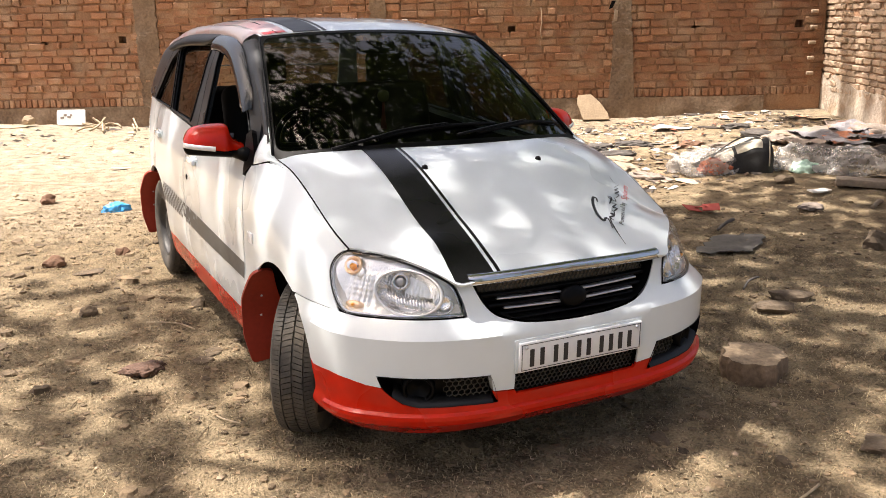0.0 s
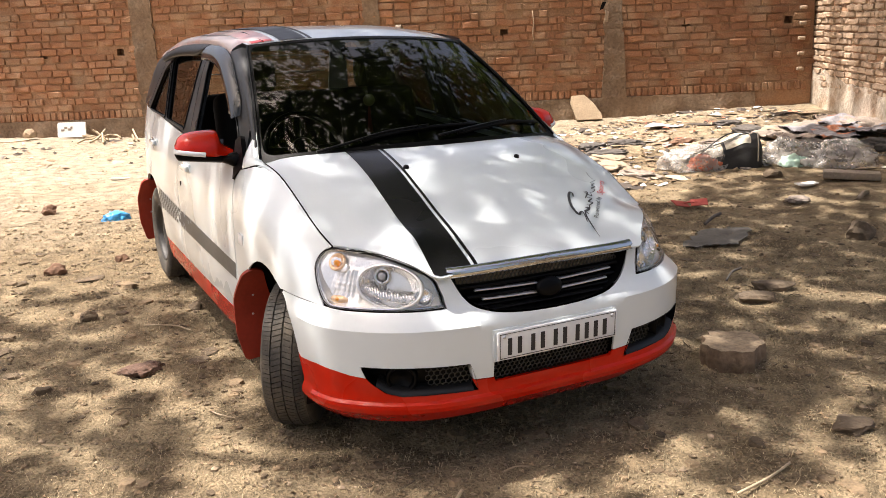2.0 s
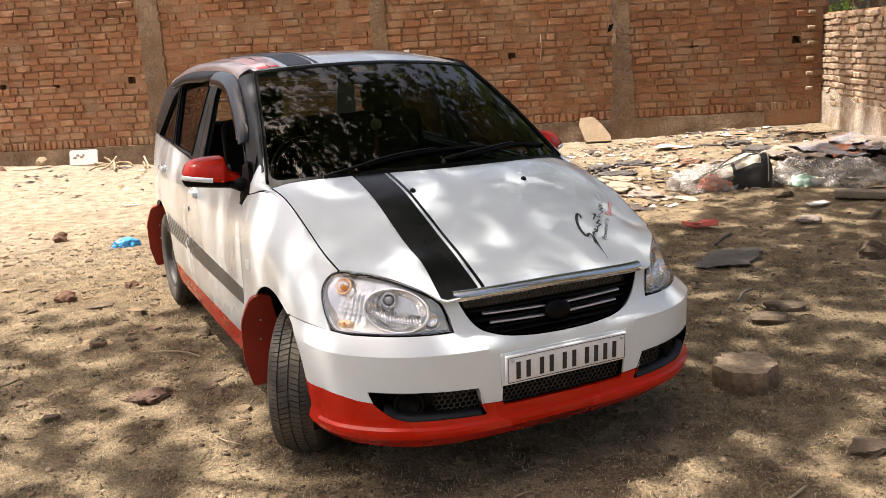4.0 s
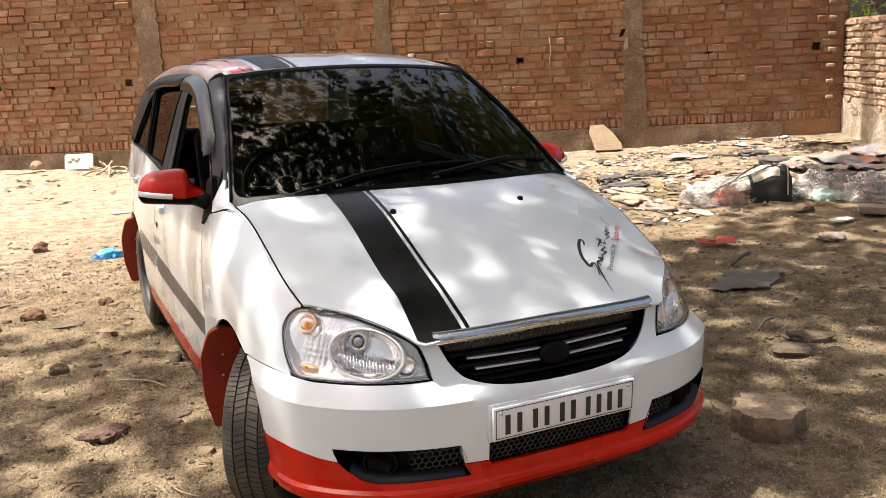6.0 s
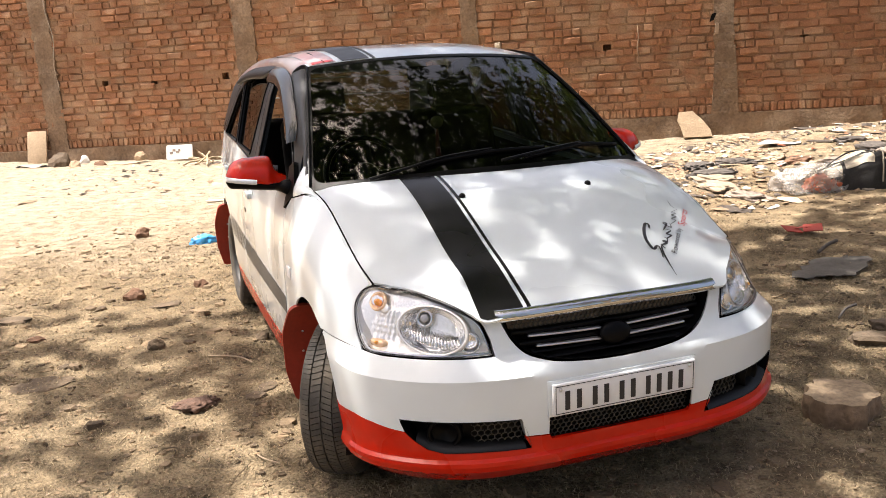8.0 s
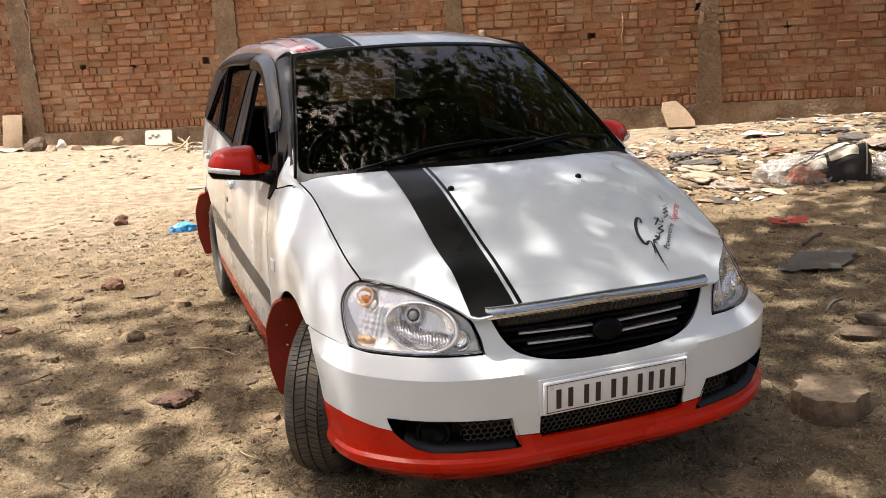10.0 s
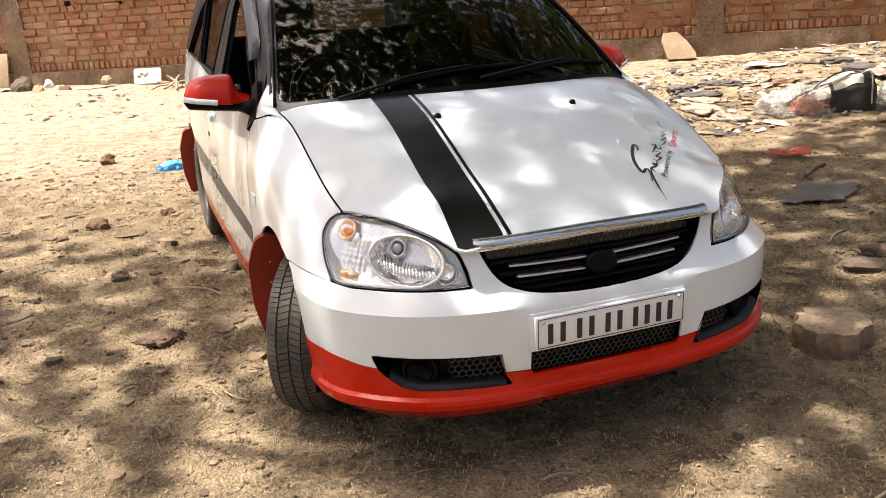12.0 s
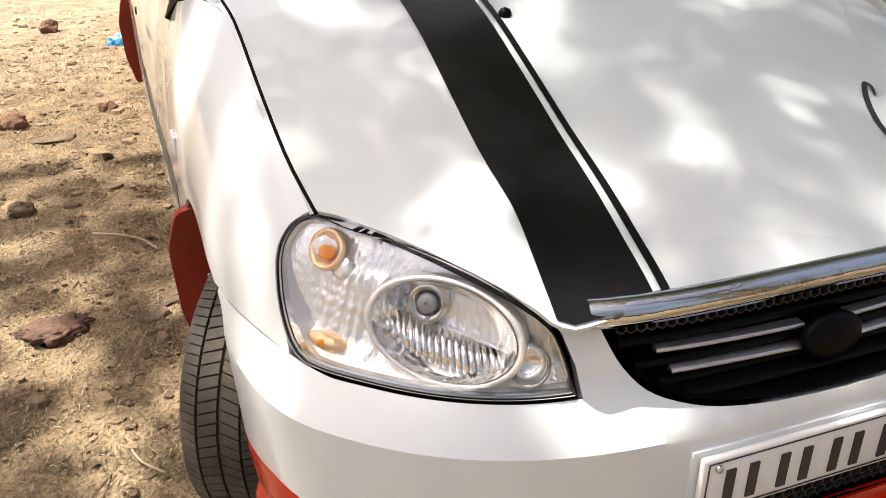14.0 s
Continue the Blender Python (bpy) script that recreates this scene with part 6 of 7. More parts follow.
def crumple(name, sx, sy, sz, m, material, label, category, seed, group="", fold=0.5, parent=None):
    """A crumpled bag or rag: a low heap with sharp folds."""
    if name in ("rag", "sack"):
        sx, sy, sz = sx * 1.15, sy * 1.15, sz * 0.6
    bm = bmesh.new()
    bmesh.ops.create_icosphere(bm, subdivisions=4, radius=1.0)
    for v in bm.verts:
        p = v.co.copy()
        k = p * 1.3 + Vector((seed * 3.1, seed, 0))
        ridge = sum(w * (1 - 2.2 * abs(noise.noise(k * s))) for w, s in ((0.42, 1.0), (0.30, 2.3), (0.20, 4.9), (0.10, 10.7)))
        r = 0.72 + fold * ridge
        edge = 1 + 0.35 * noise.noise((math.atan2(p.y, p.x) * 1.4, seed, 2))
        z = max(0.0, p.z) ** 0.8 * r
        v.co = Vector((p.x * r * edge * sx / 2, p.y * r * edge * sy / 2, z * sz if p.z > 0 else -0.01))
    ob = part(name, bm, material, parent, "" if not parent else label, smooth=True)
    if parent:
        ob.matrix_local = m
        return ob
    ob.matrix_world = m
    return tagged(ob, label, category, group)


def sheet(name, outline, m, material, label, category, thick=0.004, curl=0.015, seed=0, group="", parent=None, folds=4.0, step=0.04):
    """A flat piece with an uneven outline, a little curled, lying down."""
    bm = panel(outline, lambda x, y: Vector((x, y, thick + 0.004 + curl * (noise.noise((x * folds, y * folds, seed)) + 0.6 - (0.9 * abs(noise.noise((x * folds * 2.4, y * folds * 2.4, seed))) if folds > 5 else 0.0)))), step, rim=thick)
    ob = part(name, bm, material, parent, smooth=folds > 5)
    ob.matrix_world = m
    return tagged(ob, label, category, group)


def stick(name, pts, r, material, label, category="stick", group=""):
    line = [Vector((x, y, ground_z(x, y) + z)) for x, y, z in pts]
    ob = part(name, tube(smooth_line(line, 4), r, 6), material)
    return tagged(ob, label, category, group)


# The sawn stump beside the bumper: flat top, broken flank.
stump = thing("tree_stump", "sawn log stump with pale flat top on the dirt", "stump", place(1.20, -1.555, 20, -0.018))
ring = [(0.146 + 0.03 * noise.noise((math.cos(a) * 1.6, math.sin(a) * 1.6, 4)) + 0.02 * noise.noise((math.cos(a) * 4, math.sin(a) * 4, 1)), a) for a in np.linspace(0, 2 * math.pi, 49)[:-1]]
rows = []
for h, k in ((-0.02, 0.92), (0.02, 0.98), (0.05, 1.03), (0.08, 1.02), (0.104, 0.99), (0.112, 0.96)):
    rows.append([Vector((r * k * math.cos(a) * (1.05 + 0.10 * noise.noise((math.cos(a) * 5, math.sin(a) * 5, h * 18))) , r * k * math.sin(a) * (0.95 + 0.10 * noise.noise((math.cos(a) * 5, math.sin(a) * 5, h * 18 + 7))), h)) for r, a in ring])
bm = loft([r + [r[0]] for r in rows])
bmesh.ops.remove_doubles(bm, verts=bm.verts, dist=0.0001)
part("bark_flank", bm, STUMP_SIDE, stump, "dark broken flank")
bm = bmesh.new()
mid = bm.verts.new((0, 0, 0.117))
inner = [bm.verts.new(p * 0.5 + Vector((0, 0, 0.0595))) for p in rows[-1]]
outer = [bm.verts.new(p + Vector((0, 0, 0.001))) for p in rows[-1]]
for i in range(len(outer)):
    j = (i + 1) % len(outer)
    bm.faces.new((mid, inner[i], inner[j]))
    bm.faces.new((inner[i], outer[i], outer[j], inner[j]))
part("sawn_top", bm, STUMP_TOP, stump, "pale sawn top, lifted for the light on it")

rock("stone", 0.18, 0.11, 0.07, place(1.93, -1.02, -35), STONE, "flat brown stone lying on the dirt", "stone", 21, "loose stones", flat=0.3)
rock("stone", 0.20, 0.10, 0.065, place(2.17, -0.93, -25), STONE, "flat brown stone lying on the dirt", "stone", 22, "loose stones", flat=0.25)
stick("wood_chip", [(1.93, -0.80, 0.06), (1.98, -0.79, 0.10), (2.04, -0.80, 0.115)], 0.007, DARKRAG, "curled dark bark strip leaning on a stone", "bark")
rock("broken_brick", 0.14, 0.10, 0.085, place(-1.41, 1.67, 15), CLAY, "broken red brick half on the dirt", "brick", 31, "brick fragments")
rock("broken_brick", 0.15, 0.12, 0.09, place(-1.28, 3.74, 40), CLAY, "broken red brick fragment on the sand", "brick", 32, "brick fragments")
rock("broken_brick", 0.10, 0.08, 0.07, place(-0.98, 1.78, 40), CLAY, "broken red brick fragment on the dirt", "brick", 33, "brick fragments")
rock("clod", 0.10, 0.08, 0.055, place(-1.315, 0.62, 10), CLOD, "brown clod of dry earth", "clod", 41, "earth clods")
rock("clod", 0.09, 0.08, 0.065, place(-0.77, 0.50, 70), CLOD, "brown clod of dry earth", "clod", 42, "earth clods")
rock("clod", 0.06, 0.05, 0.035, place(-1.09, 1.22, 70), CLOD, "dark clod of dry earth", "clod", 43, "earth clods")
rock("clod", 0.07, 0.06, 0.035, place(-1.61, 1.52, 30), CLOD, "dark clod of dry earth", "clod", 44, "earth clods")
rock("clod", 0.24, 0.17, 0.07, place(4.54, 1.24, 30), CLOD, "dark clod of dry earth", "clod", 45, "earth clods")
rock("clod", 0.10, 0.06, 0.05, place(1.60, -2.10, 30), STONE, "small brown stone on dirt", "stone", 46, "loose stones")
rock("stone", 0.09, 0.09, 0.03, place(-0.93, -0.30, 10), CLOD, "flat pinkish stone by the mudflap", "stone", 47, "loose stones", flat=0.2)
rock("stone", 0.12, 0.08, 0.022, place(-0.86, -0.20, 60), CLOD, "flat brown stone by the mudflap", "stone", 48, "loose stones", flat=0.2)
rock("stone", 0.15, 0.11, 0.05, place(1.10, -2.28, 10), STONE, "flat pale stone on the dirt", "stone", 49, "loose stones", flat=0.2)
rock("clod", 0.30, 0.20, 0.035, place(-1.86, 0.30, 15), CLOD, "flat cracked plate of dried mud", "clod", 51, "earth clods", flat=0.15)
rock("clod", 0.24, 0.16, 0.045, place(-2.10, 1.51, -20), CLOD, "flat cracked plate of dried mud", "clod", 52, "earth clods", flat=0.15)
rock("stone", 0.10, 0.06, 0.035, place(-1.94, 1.04, 10), CLAY, "small reddish stone on the dirt", "stone", 53, "loose stones")
rock("clod", 0.20, 0.10, 0.025, place(-1.23, 1.45, 10), CLOD, "flat crust of dry brown earth", "clod", 54, "earth clods", flat=0.15)
crumple("dry_clod", 0.16, 0.12, 0.020, place(-1.19, -0.29, 20), DUNG, "dark red crumbled patch on the dirt", "clod", 3, fold=0.7)
crumple("plastic_bag", 0.22, 0.16, 0.065, place(-0.83, 3.18, 10), BLUE, "crumpled bright blue plastic bag", "bag", 5)
stick("stick", [(-1.08, 0.31, 0.008), (-1.0, 0.26, 0.012), (-0.93, 0.20, 0.012), (-0.88, 0.11, 0.006)], 0.004, STRAWWOOD, "thin pale dry stick", group="dry sticks")
stick("stick", [(-1.02, -0.92, 0.006), (-1.0, -0.98, 0.012), (-0.955, -1.03, 0.008)], 0.003, STRAWWOOD, "thin pale dry stick", group="dry sticks")
stick("stick", [(-0.50, -2.02, 0.008), (-0.44, -1.97, 0.016)], 0.007, STRAWWOOD, "short pale piece of wood", group="dry sticks")
stick("stick", [(0.35, -2.42, 0.008), (0.52, -2.40, 0.012), (0.66, -2.36, 0.008)], 0.005, STRAWWOOD, "thin pale dry stick", group="dry sticks")
sheet("paper_scrap", [(0, -0.025), (0.02, 0.0), (0.05, 0.035), (0.012, 0.024), (-0.015, -0.01)], place(-1.36, -1.58), PAPER, "torn white scrap of paper", "paper", 0.002, 0.006, 1, "paper scraps")
sheet("paper_scrap", [(-0.10, -0.03), (0.03, -0.05), (0.11, 0.0), (0.05, 0.06), (-0.05, 0.04)], place(-0.52, 5.2), PAPER, "torn white scrap of paper", "paper", 0.002, 0.02, 2, "paper scraps")
rock("wood_chip", 0.055, 0.03, 0.018, place(-1.30, -1.37, 15), CLOD, "small brown wood chip", "wood", 50)
sheet("cardboard", [(-0.40, -0.10), (-0.31, -0.16), (-0.23, -0.13), (-0.12, -0.21), (0.02, -0.24), (0.06, -0.18), (0.20, -0.13), (0.24, -0.06), (0.34, 0.0), (0.37, 0.09), (0.30, 0.12), (0.27, 0.20), (0.11, 0.16), (0.01, 0.24), (-0.06, 0.20), (-0.09, 0.13), (-0.19, 0.11), (-0.23, 0.02), (-0.30, 0.04), (-0.35, -0.03)], place(2.72, 0.06, -8, -0.006) @ Matrix.Diagonal((0.85, 0.85, 1, 1)) @ pose(0, 0, 0, 0, -3.4, 0), CARD, "torn grey cardboard sheet on the ground", "cardboard", 0.006, 0.016, 4, folds=6.0, step=0.03)
stick("bark_strip", [(2.86, 0.33, 0.02), (2.97, 0.36, 0.05), (3.08, 0.40, 0.05)], 0.012, DARKRAG, "dark curled bark strip", "bark")
box = thing("torn_box", "flattened faded red cardboard box", "box", place(3.17, 0.83, -20))
for k, (x, y, a, b) in enumerate(((-0.09, 0.02, 14, 10), (0.07, 0.04, -12, 40), (0.10, -0.06, 18, -20))):
    part("flap", block(0.13, 0.10, 0.008, 0.002, 1, m=pose(x * 0.65, y * 0.8, 0.035 + 0.01 * k, a, 10 - 8 * k, b)), REDCLOTH, box, smooth=False)
plank = part("plank", block(0.45, 0.17, 0.06, 0.006, 2), OLDWOOD)
plank.matrix_world = place(4.88, 0.68, -50, 0.035)
tagged(plank, "short grey weathered plank on the ground", "plank")
sheet("paper_scrap", [(-0.11, -0.04), (0.10, -0.05), (0.12, 0.03), (-0.08, 0.05)], place(4.40, 0.75), PAPER, "white paper scrap lying flat", "paper", 0.01, 0.02, 5, "paper scraps")
crumple("rag", 0.22, 0.15, 0.035, place(4.0, 0.48, 20), RAG, "flat grey rag on the ground", "rag", 12, "rags")
rock("stone", 0.20, 0.15, 0.10, place(3.46, -0.50, 20), STONE, "brown stone lying on the dirt", "stone", 23, "loose stones")
stick("stick", [(4.30, 0.16, 0.01), (4.41, 0.20, 0.03), (4.52, 0.25, 0.01)], 0.02, OLDWOOD, "thick dark stick on dirt", group="dry sticks")

# The rubbish heap by the corner.
bag = thing("travel_bag", "dirty black and cream travel bag lying collapsed", "bag", place(4.59, 1.87, -33))
def bag_point(x, a, out=0.0):
    """A point of the slumped bag: x along it, a round its section from the front foot over the top."""
    tall = ramp(x, (-0.36, 0.05), (-0.22, 0.13), (0.0, 0.215), (0.18, 0.285), (0.28, 0.285), (0.34, 0.20)) + out
    wide = ramp(x, (-0.36, 0.12), (-0.20, 0.18), (0.10, 0.20), (0.28, 0.18), (0.34, 0.13)) + out
    c, s = math.cos(a), math.sin(a)
    dent = 1 - 0.10 * noise.noise((x * 5, a * 1.5, 3)) - 0.07 * noise.noise((x * 13, a * 4, 1))
    return Vector((x, -wide * dent * math.copysign(abs(c) ** 0.6, c), tall * dent * abs(s) ** 0.7))


rows = [[bag_point(x, a) for a in np.linspace(0, math.pi, 25)] for x in np.linspace(-0.36, 0.34, 29)]
rows = [[Vector((-0.365, p.y * 0.2, p.z * 0.3)) for p in rows[0]]] + rows + [[Vector((0.345, p.y * 0.5, 0.02 + p.z * 0.5)) for p in rows[-1]]]
part("body", loft(rows), BAGBLACK, bag, "black worn fabric")
for x0, x1, a0, a1 in ((-0.31, -0.06, 0.45, 1.45), (-0.03, 0.21, 0.75, 1.50), (-0.28, 0.18, 1.60, 2.5)):
    part("panel", loft([[bag_point(x, a, 0.007) for a in np.linspace(a0, a1, 10)] for x in np.linspace(x0, x1, 14)]), BAGCREAM, bag, "dusty cream panel")
part("piping", tube([bag_point(0.285, a, 0.004) for a in np.linspace(0.12, math.pi - 0.12, 22)], 0.008, 6), BAGCREAM, bag)
part("strap", tube(smooth_line([(-0.30, -0.14, 0.10), (-0.10, -0.10, 0.24), (0.06, -0.06, 0.30), (0.20, -0.10, 0.29), (0.30, -0.16, 0.16)], 6), 0.013, 6, squash=0.4), BAGBLACK, bag)
film = crumple("plastic_bag", 0.64, 0.40, 0.20, place(4.31, 1.96, -38), FILM, "crumpled clear plastic bag with orange contents", "bag", 2, "plastic bags", 0.6)
crumple("contents", 0.30, 0.22, 0.13, pose(0.08, -0.06, 0.01), ORANGE, "orange rags inside", "", 4, parent=film)
crumple("plastic_bag", 0.52, 0.22, 0.10, place(4.80, 1.78, -30), FILM, "crumpled dusty plastic bag", "bag", 6, "plastic bags", 0.6)
crumple("plastic_bag", 0.50, 0.36, 0.20, place(5.12, 1.58, -30), FILM, "crumpled dusty clear plastic sack", "bag", 7, "plastic bags", 0.6)
crumple("plastic_bag", 0.60, 0.36, 0.20, place(5.30, 1.10, -40), FILM, "crumpled clear plastic bag", "bag", 8, "plastic bags", 0.7)
crumple("plastic_bag", 0.24, 0.18, 0.09, place(5.02, 1.42, -30), MINT, "crumpled pale green plastic bag", "bag", 9, "plastic bags", 0.6)
for k, (x, y, sx, sy, sz, mat, text) in enumerate(((6.30, 2.72, 0.55, 0.34, 0.10, TAN, "tan"), (6.62, 2.50, 0.60, 0.35, 0.14, RAG, "grey"), (6.78, 2.22, 0.45, 0.24, 0.08, ORANGE, "orange"), (6.45, 2.30, 0.75, 0.26, 0.10, DARKRAG, "dark grey"), (6.95, 2.02, 0.5, 0.32, 0.18, RAG, "grey"), (6.15, 2.98, 0.42, 0.26, 0.10, DARKRAG, "dark grey"), (7.1, 1.75, 0.6, 0.36, 0.20, RAG, "grey"), (5.85, 1.95, 0.42, 0.24, 0.10, DARKRAG, "dark grey"), (5.75, 1.45, 0.45, 0.3, 0.12, RAG, "grey"), (6.2, 1.35, 0.4, 0.3, 0.14, DARKRAG, "dark grey"))):
    crumple("rag", sx, sy, sz, place(x, y, 30 - 25 * k), mat, text + " crumpled rag in the rubbish heap", "rag", 20 + k, "rags", 0.8)
sheet("paper_sheet", [(-0.26, -0.10), (0.22, -0.12), (0.27, 0.06), (-0.10, 0.14)], place(5.80, 4.10, -30), PAPER, "white paper sheet on the sand", "paper", 0.006, 0.025, 7, "paper scraps")
for k, (x, y, sx, sy, mat, text) in enumerate(((4.22, 3.20, 0.40, 0.22, DARKRAG, "dark"), (4.36, 3.66, 0.38, 0.20, DARKRAG, "dark"), (3.84, 2.60, 0.42, 0.24, TAN, "tan"), (4.05, 2.95, 0.34, 0.24, TAN, "tan"), (4.78, 3.55, 0.30, 0.16, DARKRAG, "dark"), (5.2, 3.1, 0.30, 0.16, CLAY, "reddish"), (5.25, 3.5, 0.26, 0.14, TAN, "tan"), (3.75, 2.1, 0.34, 0.16, RAG, "grey"), (5.5, 2.75, 0.36, 0.18, RAG, "grey"), (6.4, 3.6, 0.30, 0.18, DARKRAG, "dark"))):
    crumple("rag", sx, sy, 0.06, place(x, y, 40 * k), mat, text + " flattened rag scrap on the sand", "rag", 40 + k, "rags", 0.8)
slab = part("stone_slab", panel([(-0.13, 0.0), (0.21, 0.0), (0.20, 0.08), (0.09, 0.24), (-0.02, 0.35), (-0.19, 0.34), (-0.21, 0.24)], lambda x, z: Vector((x, 0.012 * noise.noise((x * 8, z * 8, 3)), z)), 0.05, rim=0.07), SANDSTONE)
slab.matrix_world = WALL @ pose(7.28, -0.26, -0.015, -24, 0, 0)
tagged(slab, "broken pale stone slab leaning on the wall", "stone")

bag.scale = (0.95, 1.05, 1.08)
for k, (x, y, w, d, turn, mat) in enumerate(((6.10, 2.60, 0.66, 0.44, 10, RAG), (6.50, 2.34, 0.80, 0.50, -30, SLATE), (6.92, 2.42, 0.80, 0.48, 20, SLATE), (6.32, 2.05, 0.62, 0.42, 50, SLATE), (5.95, 2.25, 0.50, 0.38, -15, RAG), (6.80, 1.90, 0.70, 0.44, 5, SLATE), (7.10, 2.70, 0.6, 0.36, 45, RAG))):
    sheet("flattened_sack", [(-w / 2, -d / 2), (w * 0.1, -d * 0.58), (w / 2, -d * 0.36), (w * 0.46, d / 2), (-w * 0.2, d * 0.42), (-w * 0.55, d * 0.2)], place(x, y, turn, 0.022 + 0.010 * (k % 3)), mat, "flattened grey sack with faded orange print in the rubbish heap" if mat is SLATE else "flattened grey sack in the rubbish heap", "sack", 0.006, 0.060, 30 + k, "flattened sacks", folds=5.1, step=0.022)

# Along the foot of the wall in the far corner.
board = thing("sign_board", "white painted board with faded marks against the wall", "board", WALL @ pose(-0.02, -0.14, 0.0, -14))
part("panel", panel(rounded([(-0.21, 0.012), (0.21, 0.012), (0.21, 0.228), (-0.21, 0.228)], 0.035), lambda x, z: Vector((x, -0.0125, z)), 0.04, rim=0.022), PAPER, board)
for k, (x, z, w) in enumerate(((-0.13, 0.115, 0.05), (-0.085, 0.150, 0.045), (-0.03, 0.125, 0.05), (0.0, 0.150, 0.03))):
    part("mark_bar", block(w, 0.004, 0.030, 0.0, m=pose(x, -0.0135, z)), RAG, board, smooth=False)
sheet("plywood_sheet", [(-0.40, -0.12), (0.26, -0.14), (0.42, 0.08), (0.36, 0.16), (-0.24, 0.15)], WALL @ pose(-0.95, -0.45, 0.0), SANDSTONE, "pale plywood sheet flat on the sand", "board", 0.014, 0.02, 3)
rock("broken_brick", 0.22, 0.12, 0.16, WALL @ pose(-1.05, -0.55, -0.02), CLAY, "dark broken brick on the sand", "brick", 61, "brick fragments")
rock("broken_brick", 0.16, 0.10, 0.10, WALL @ pose(-0.60, -0.22, 0.05), SANDSTONE, "pale broken block on the sand", "brick", 62, "brick fragments")
rock("broken_brick", 0.30, 0.22, 0.24, WALL @ pose(-1.72, -0.55, -0.03), STONE, "brown rubble block on the sand", "brick", 63, "brick fragments")
rock("broken_brick", 0.16, 0.14, 0.12, WALL @ pose(-1.42, -0.65, -0.02), SANDSTONE, "pale rubble on the sand", "brick", 64, "brick fragments")
rock("broken_brick", 0.14, 0.12, 0.14, WALL @ pose(-1.48, -0.30, 0.0), PAPER, "white rubble on the sand", "brick", 65, "brick fragments")
sheet("paper_sheet", [(-0.28, -0.12), (0.24, -0.14), (0.28, 0.12), (-0.05, 0.18)], WALL @ pose(-2.12, -0.62, 0.0), PAPER, "white sheet on the sand", "paper", 0.01, 0.09, 8, "paper scraps")
lean = part("chipboard", block(0.33, 0.022, 0.55, 0.004), SANDSTONE)
lean.matrix_world = WALL @ pose(-2.36, -0.14, 0.27, -14)
tagged(lean, "pale chipboard leaning against the wall", "board")
crumple("sack", 0.85, 0.45, 0.18, WALL @ pose(-2.55, -1.75, -0.02), TAN, "crumpled tan sack on the sand", "sack", 71, fold=0.7)
rng = random.Random(9)
for k in range(11):
    a = rng.uniform(0, math.pi)
    x, y, ln = rng.uniform(0.45, 1.1), rng.uniform(-0.75, -0.2), rng.uniform(0.12, 0.42)
    p = WALL @ Vector((x, y, 0))
    stick("wood_stick", [(p.x - math.cos(a) * ln / 2, p.y - math.sin(a) * ln / 2, 0.02), (p.x, p.y, 0.05 + rng.uniform(0, 0.05)), (p.x + math.cos(a) * ln / 2, p.y + math.sin(a) * ln / 2, 0.03 + rng.uniform(0, 0.14))], 0.014, STRAWWOOD, "split pale firewood stick", "stick", "split wood")

# Straw, chips and pebbles that nobody could count.
STRAW = surf("straw", (0.240, 0.190, 0.116), 0.85, grain=20, patch=3, vary=0.25, random_piece=0.6, island=True)
CHIPS = surf("leaf_litter", (0.19, 0.13, 0.075), 0.9, grain=20, patch=3, vary=0.3, random_piece=0.5, island=True)
GRAVEL = surf("small_stones", (0.27, 0.20, 0.135), 0.92, grain=60, patch=5, vary=0.3, random_piece=0.35, island=True)


def scatter(name, count, box_, make, material, label, seed, power=1.0):
    rnd = np.random.RandomState(seed)
    vs, fs = [], []
    (x0, x1), (y0, y1) = box_
    for _ in range(count):
        x, y = rnd.uniform(x0, x1), y0 + (y1 - y0) * rnd.uniform() ** power
        make(rnd, x, y, soil_height(x, y), vs, fs)
    mesh = bpy.data.meshes.new(name)
    mesh.from_pydata(vs, [], fs)
    mesh.materials.append(material)
    return tagged(new(name, mesh), label, "ground cover", kind="stuff")


def blade(rnd, x, y, z, vs, fs):
    a, ln, wd, up = rnd.uniform(0, 6.283), rnd.uniform(0.006, 0.024), rnd.uniform(0.0006, 0.0014), rnd.uniform(0.0, 0.014)
    dx, dy = math.cos(a), math.sin(a)
    k = len(vs)
    bend = rnd.uniform(-0.12, 0.12) * ln
    for t, b, h in ((0, 0, 0.001), (0.5, bend, up + 0.003), (1, 0, up * rnd.uniform(0, 1.5) + 0.001)):
        px, py = x + dx * ln * t - dy * b, y + dy * ln * t + dx * b
        vs += [(px - dy * wd, py + dx * wd, z + h), (px + dy * wd, py - dx * wd, z + h + 0.0008)]
    fs += [(k, k + 1, k + 3, k + 2), (k + 2, k + 3, k + 5, k + 4)]


def chip(rnd, x, y, z, vs, fs):
    a, ln, wd = rnd.uniform(0, 6.283), rnd.uniform(0.008, 0.03), rnd.uniform(0.004, 0.011)
    dx, dy = math.cos(a), math.sin(a)
    k = len(vs)
    t1, t2 = rnd.uniform(0, 0.010, 2)
    vs += [(x, y, z + 0.002), (x + dx * ln / 2 - dy * wd, y + dy * ln / 2 + dx * wd, z + 0.002 + t1), (x + dx * ln, y + dy * ln, z + 0.003), (x + dx * ln / 2 + dy * wd, y + dy * ln / 2 - dx * wd, z + 0.002 + t2)]
    fs += [(k, k + 1, k + 2), (k, k + 2, k + 3)]


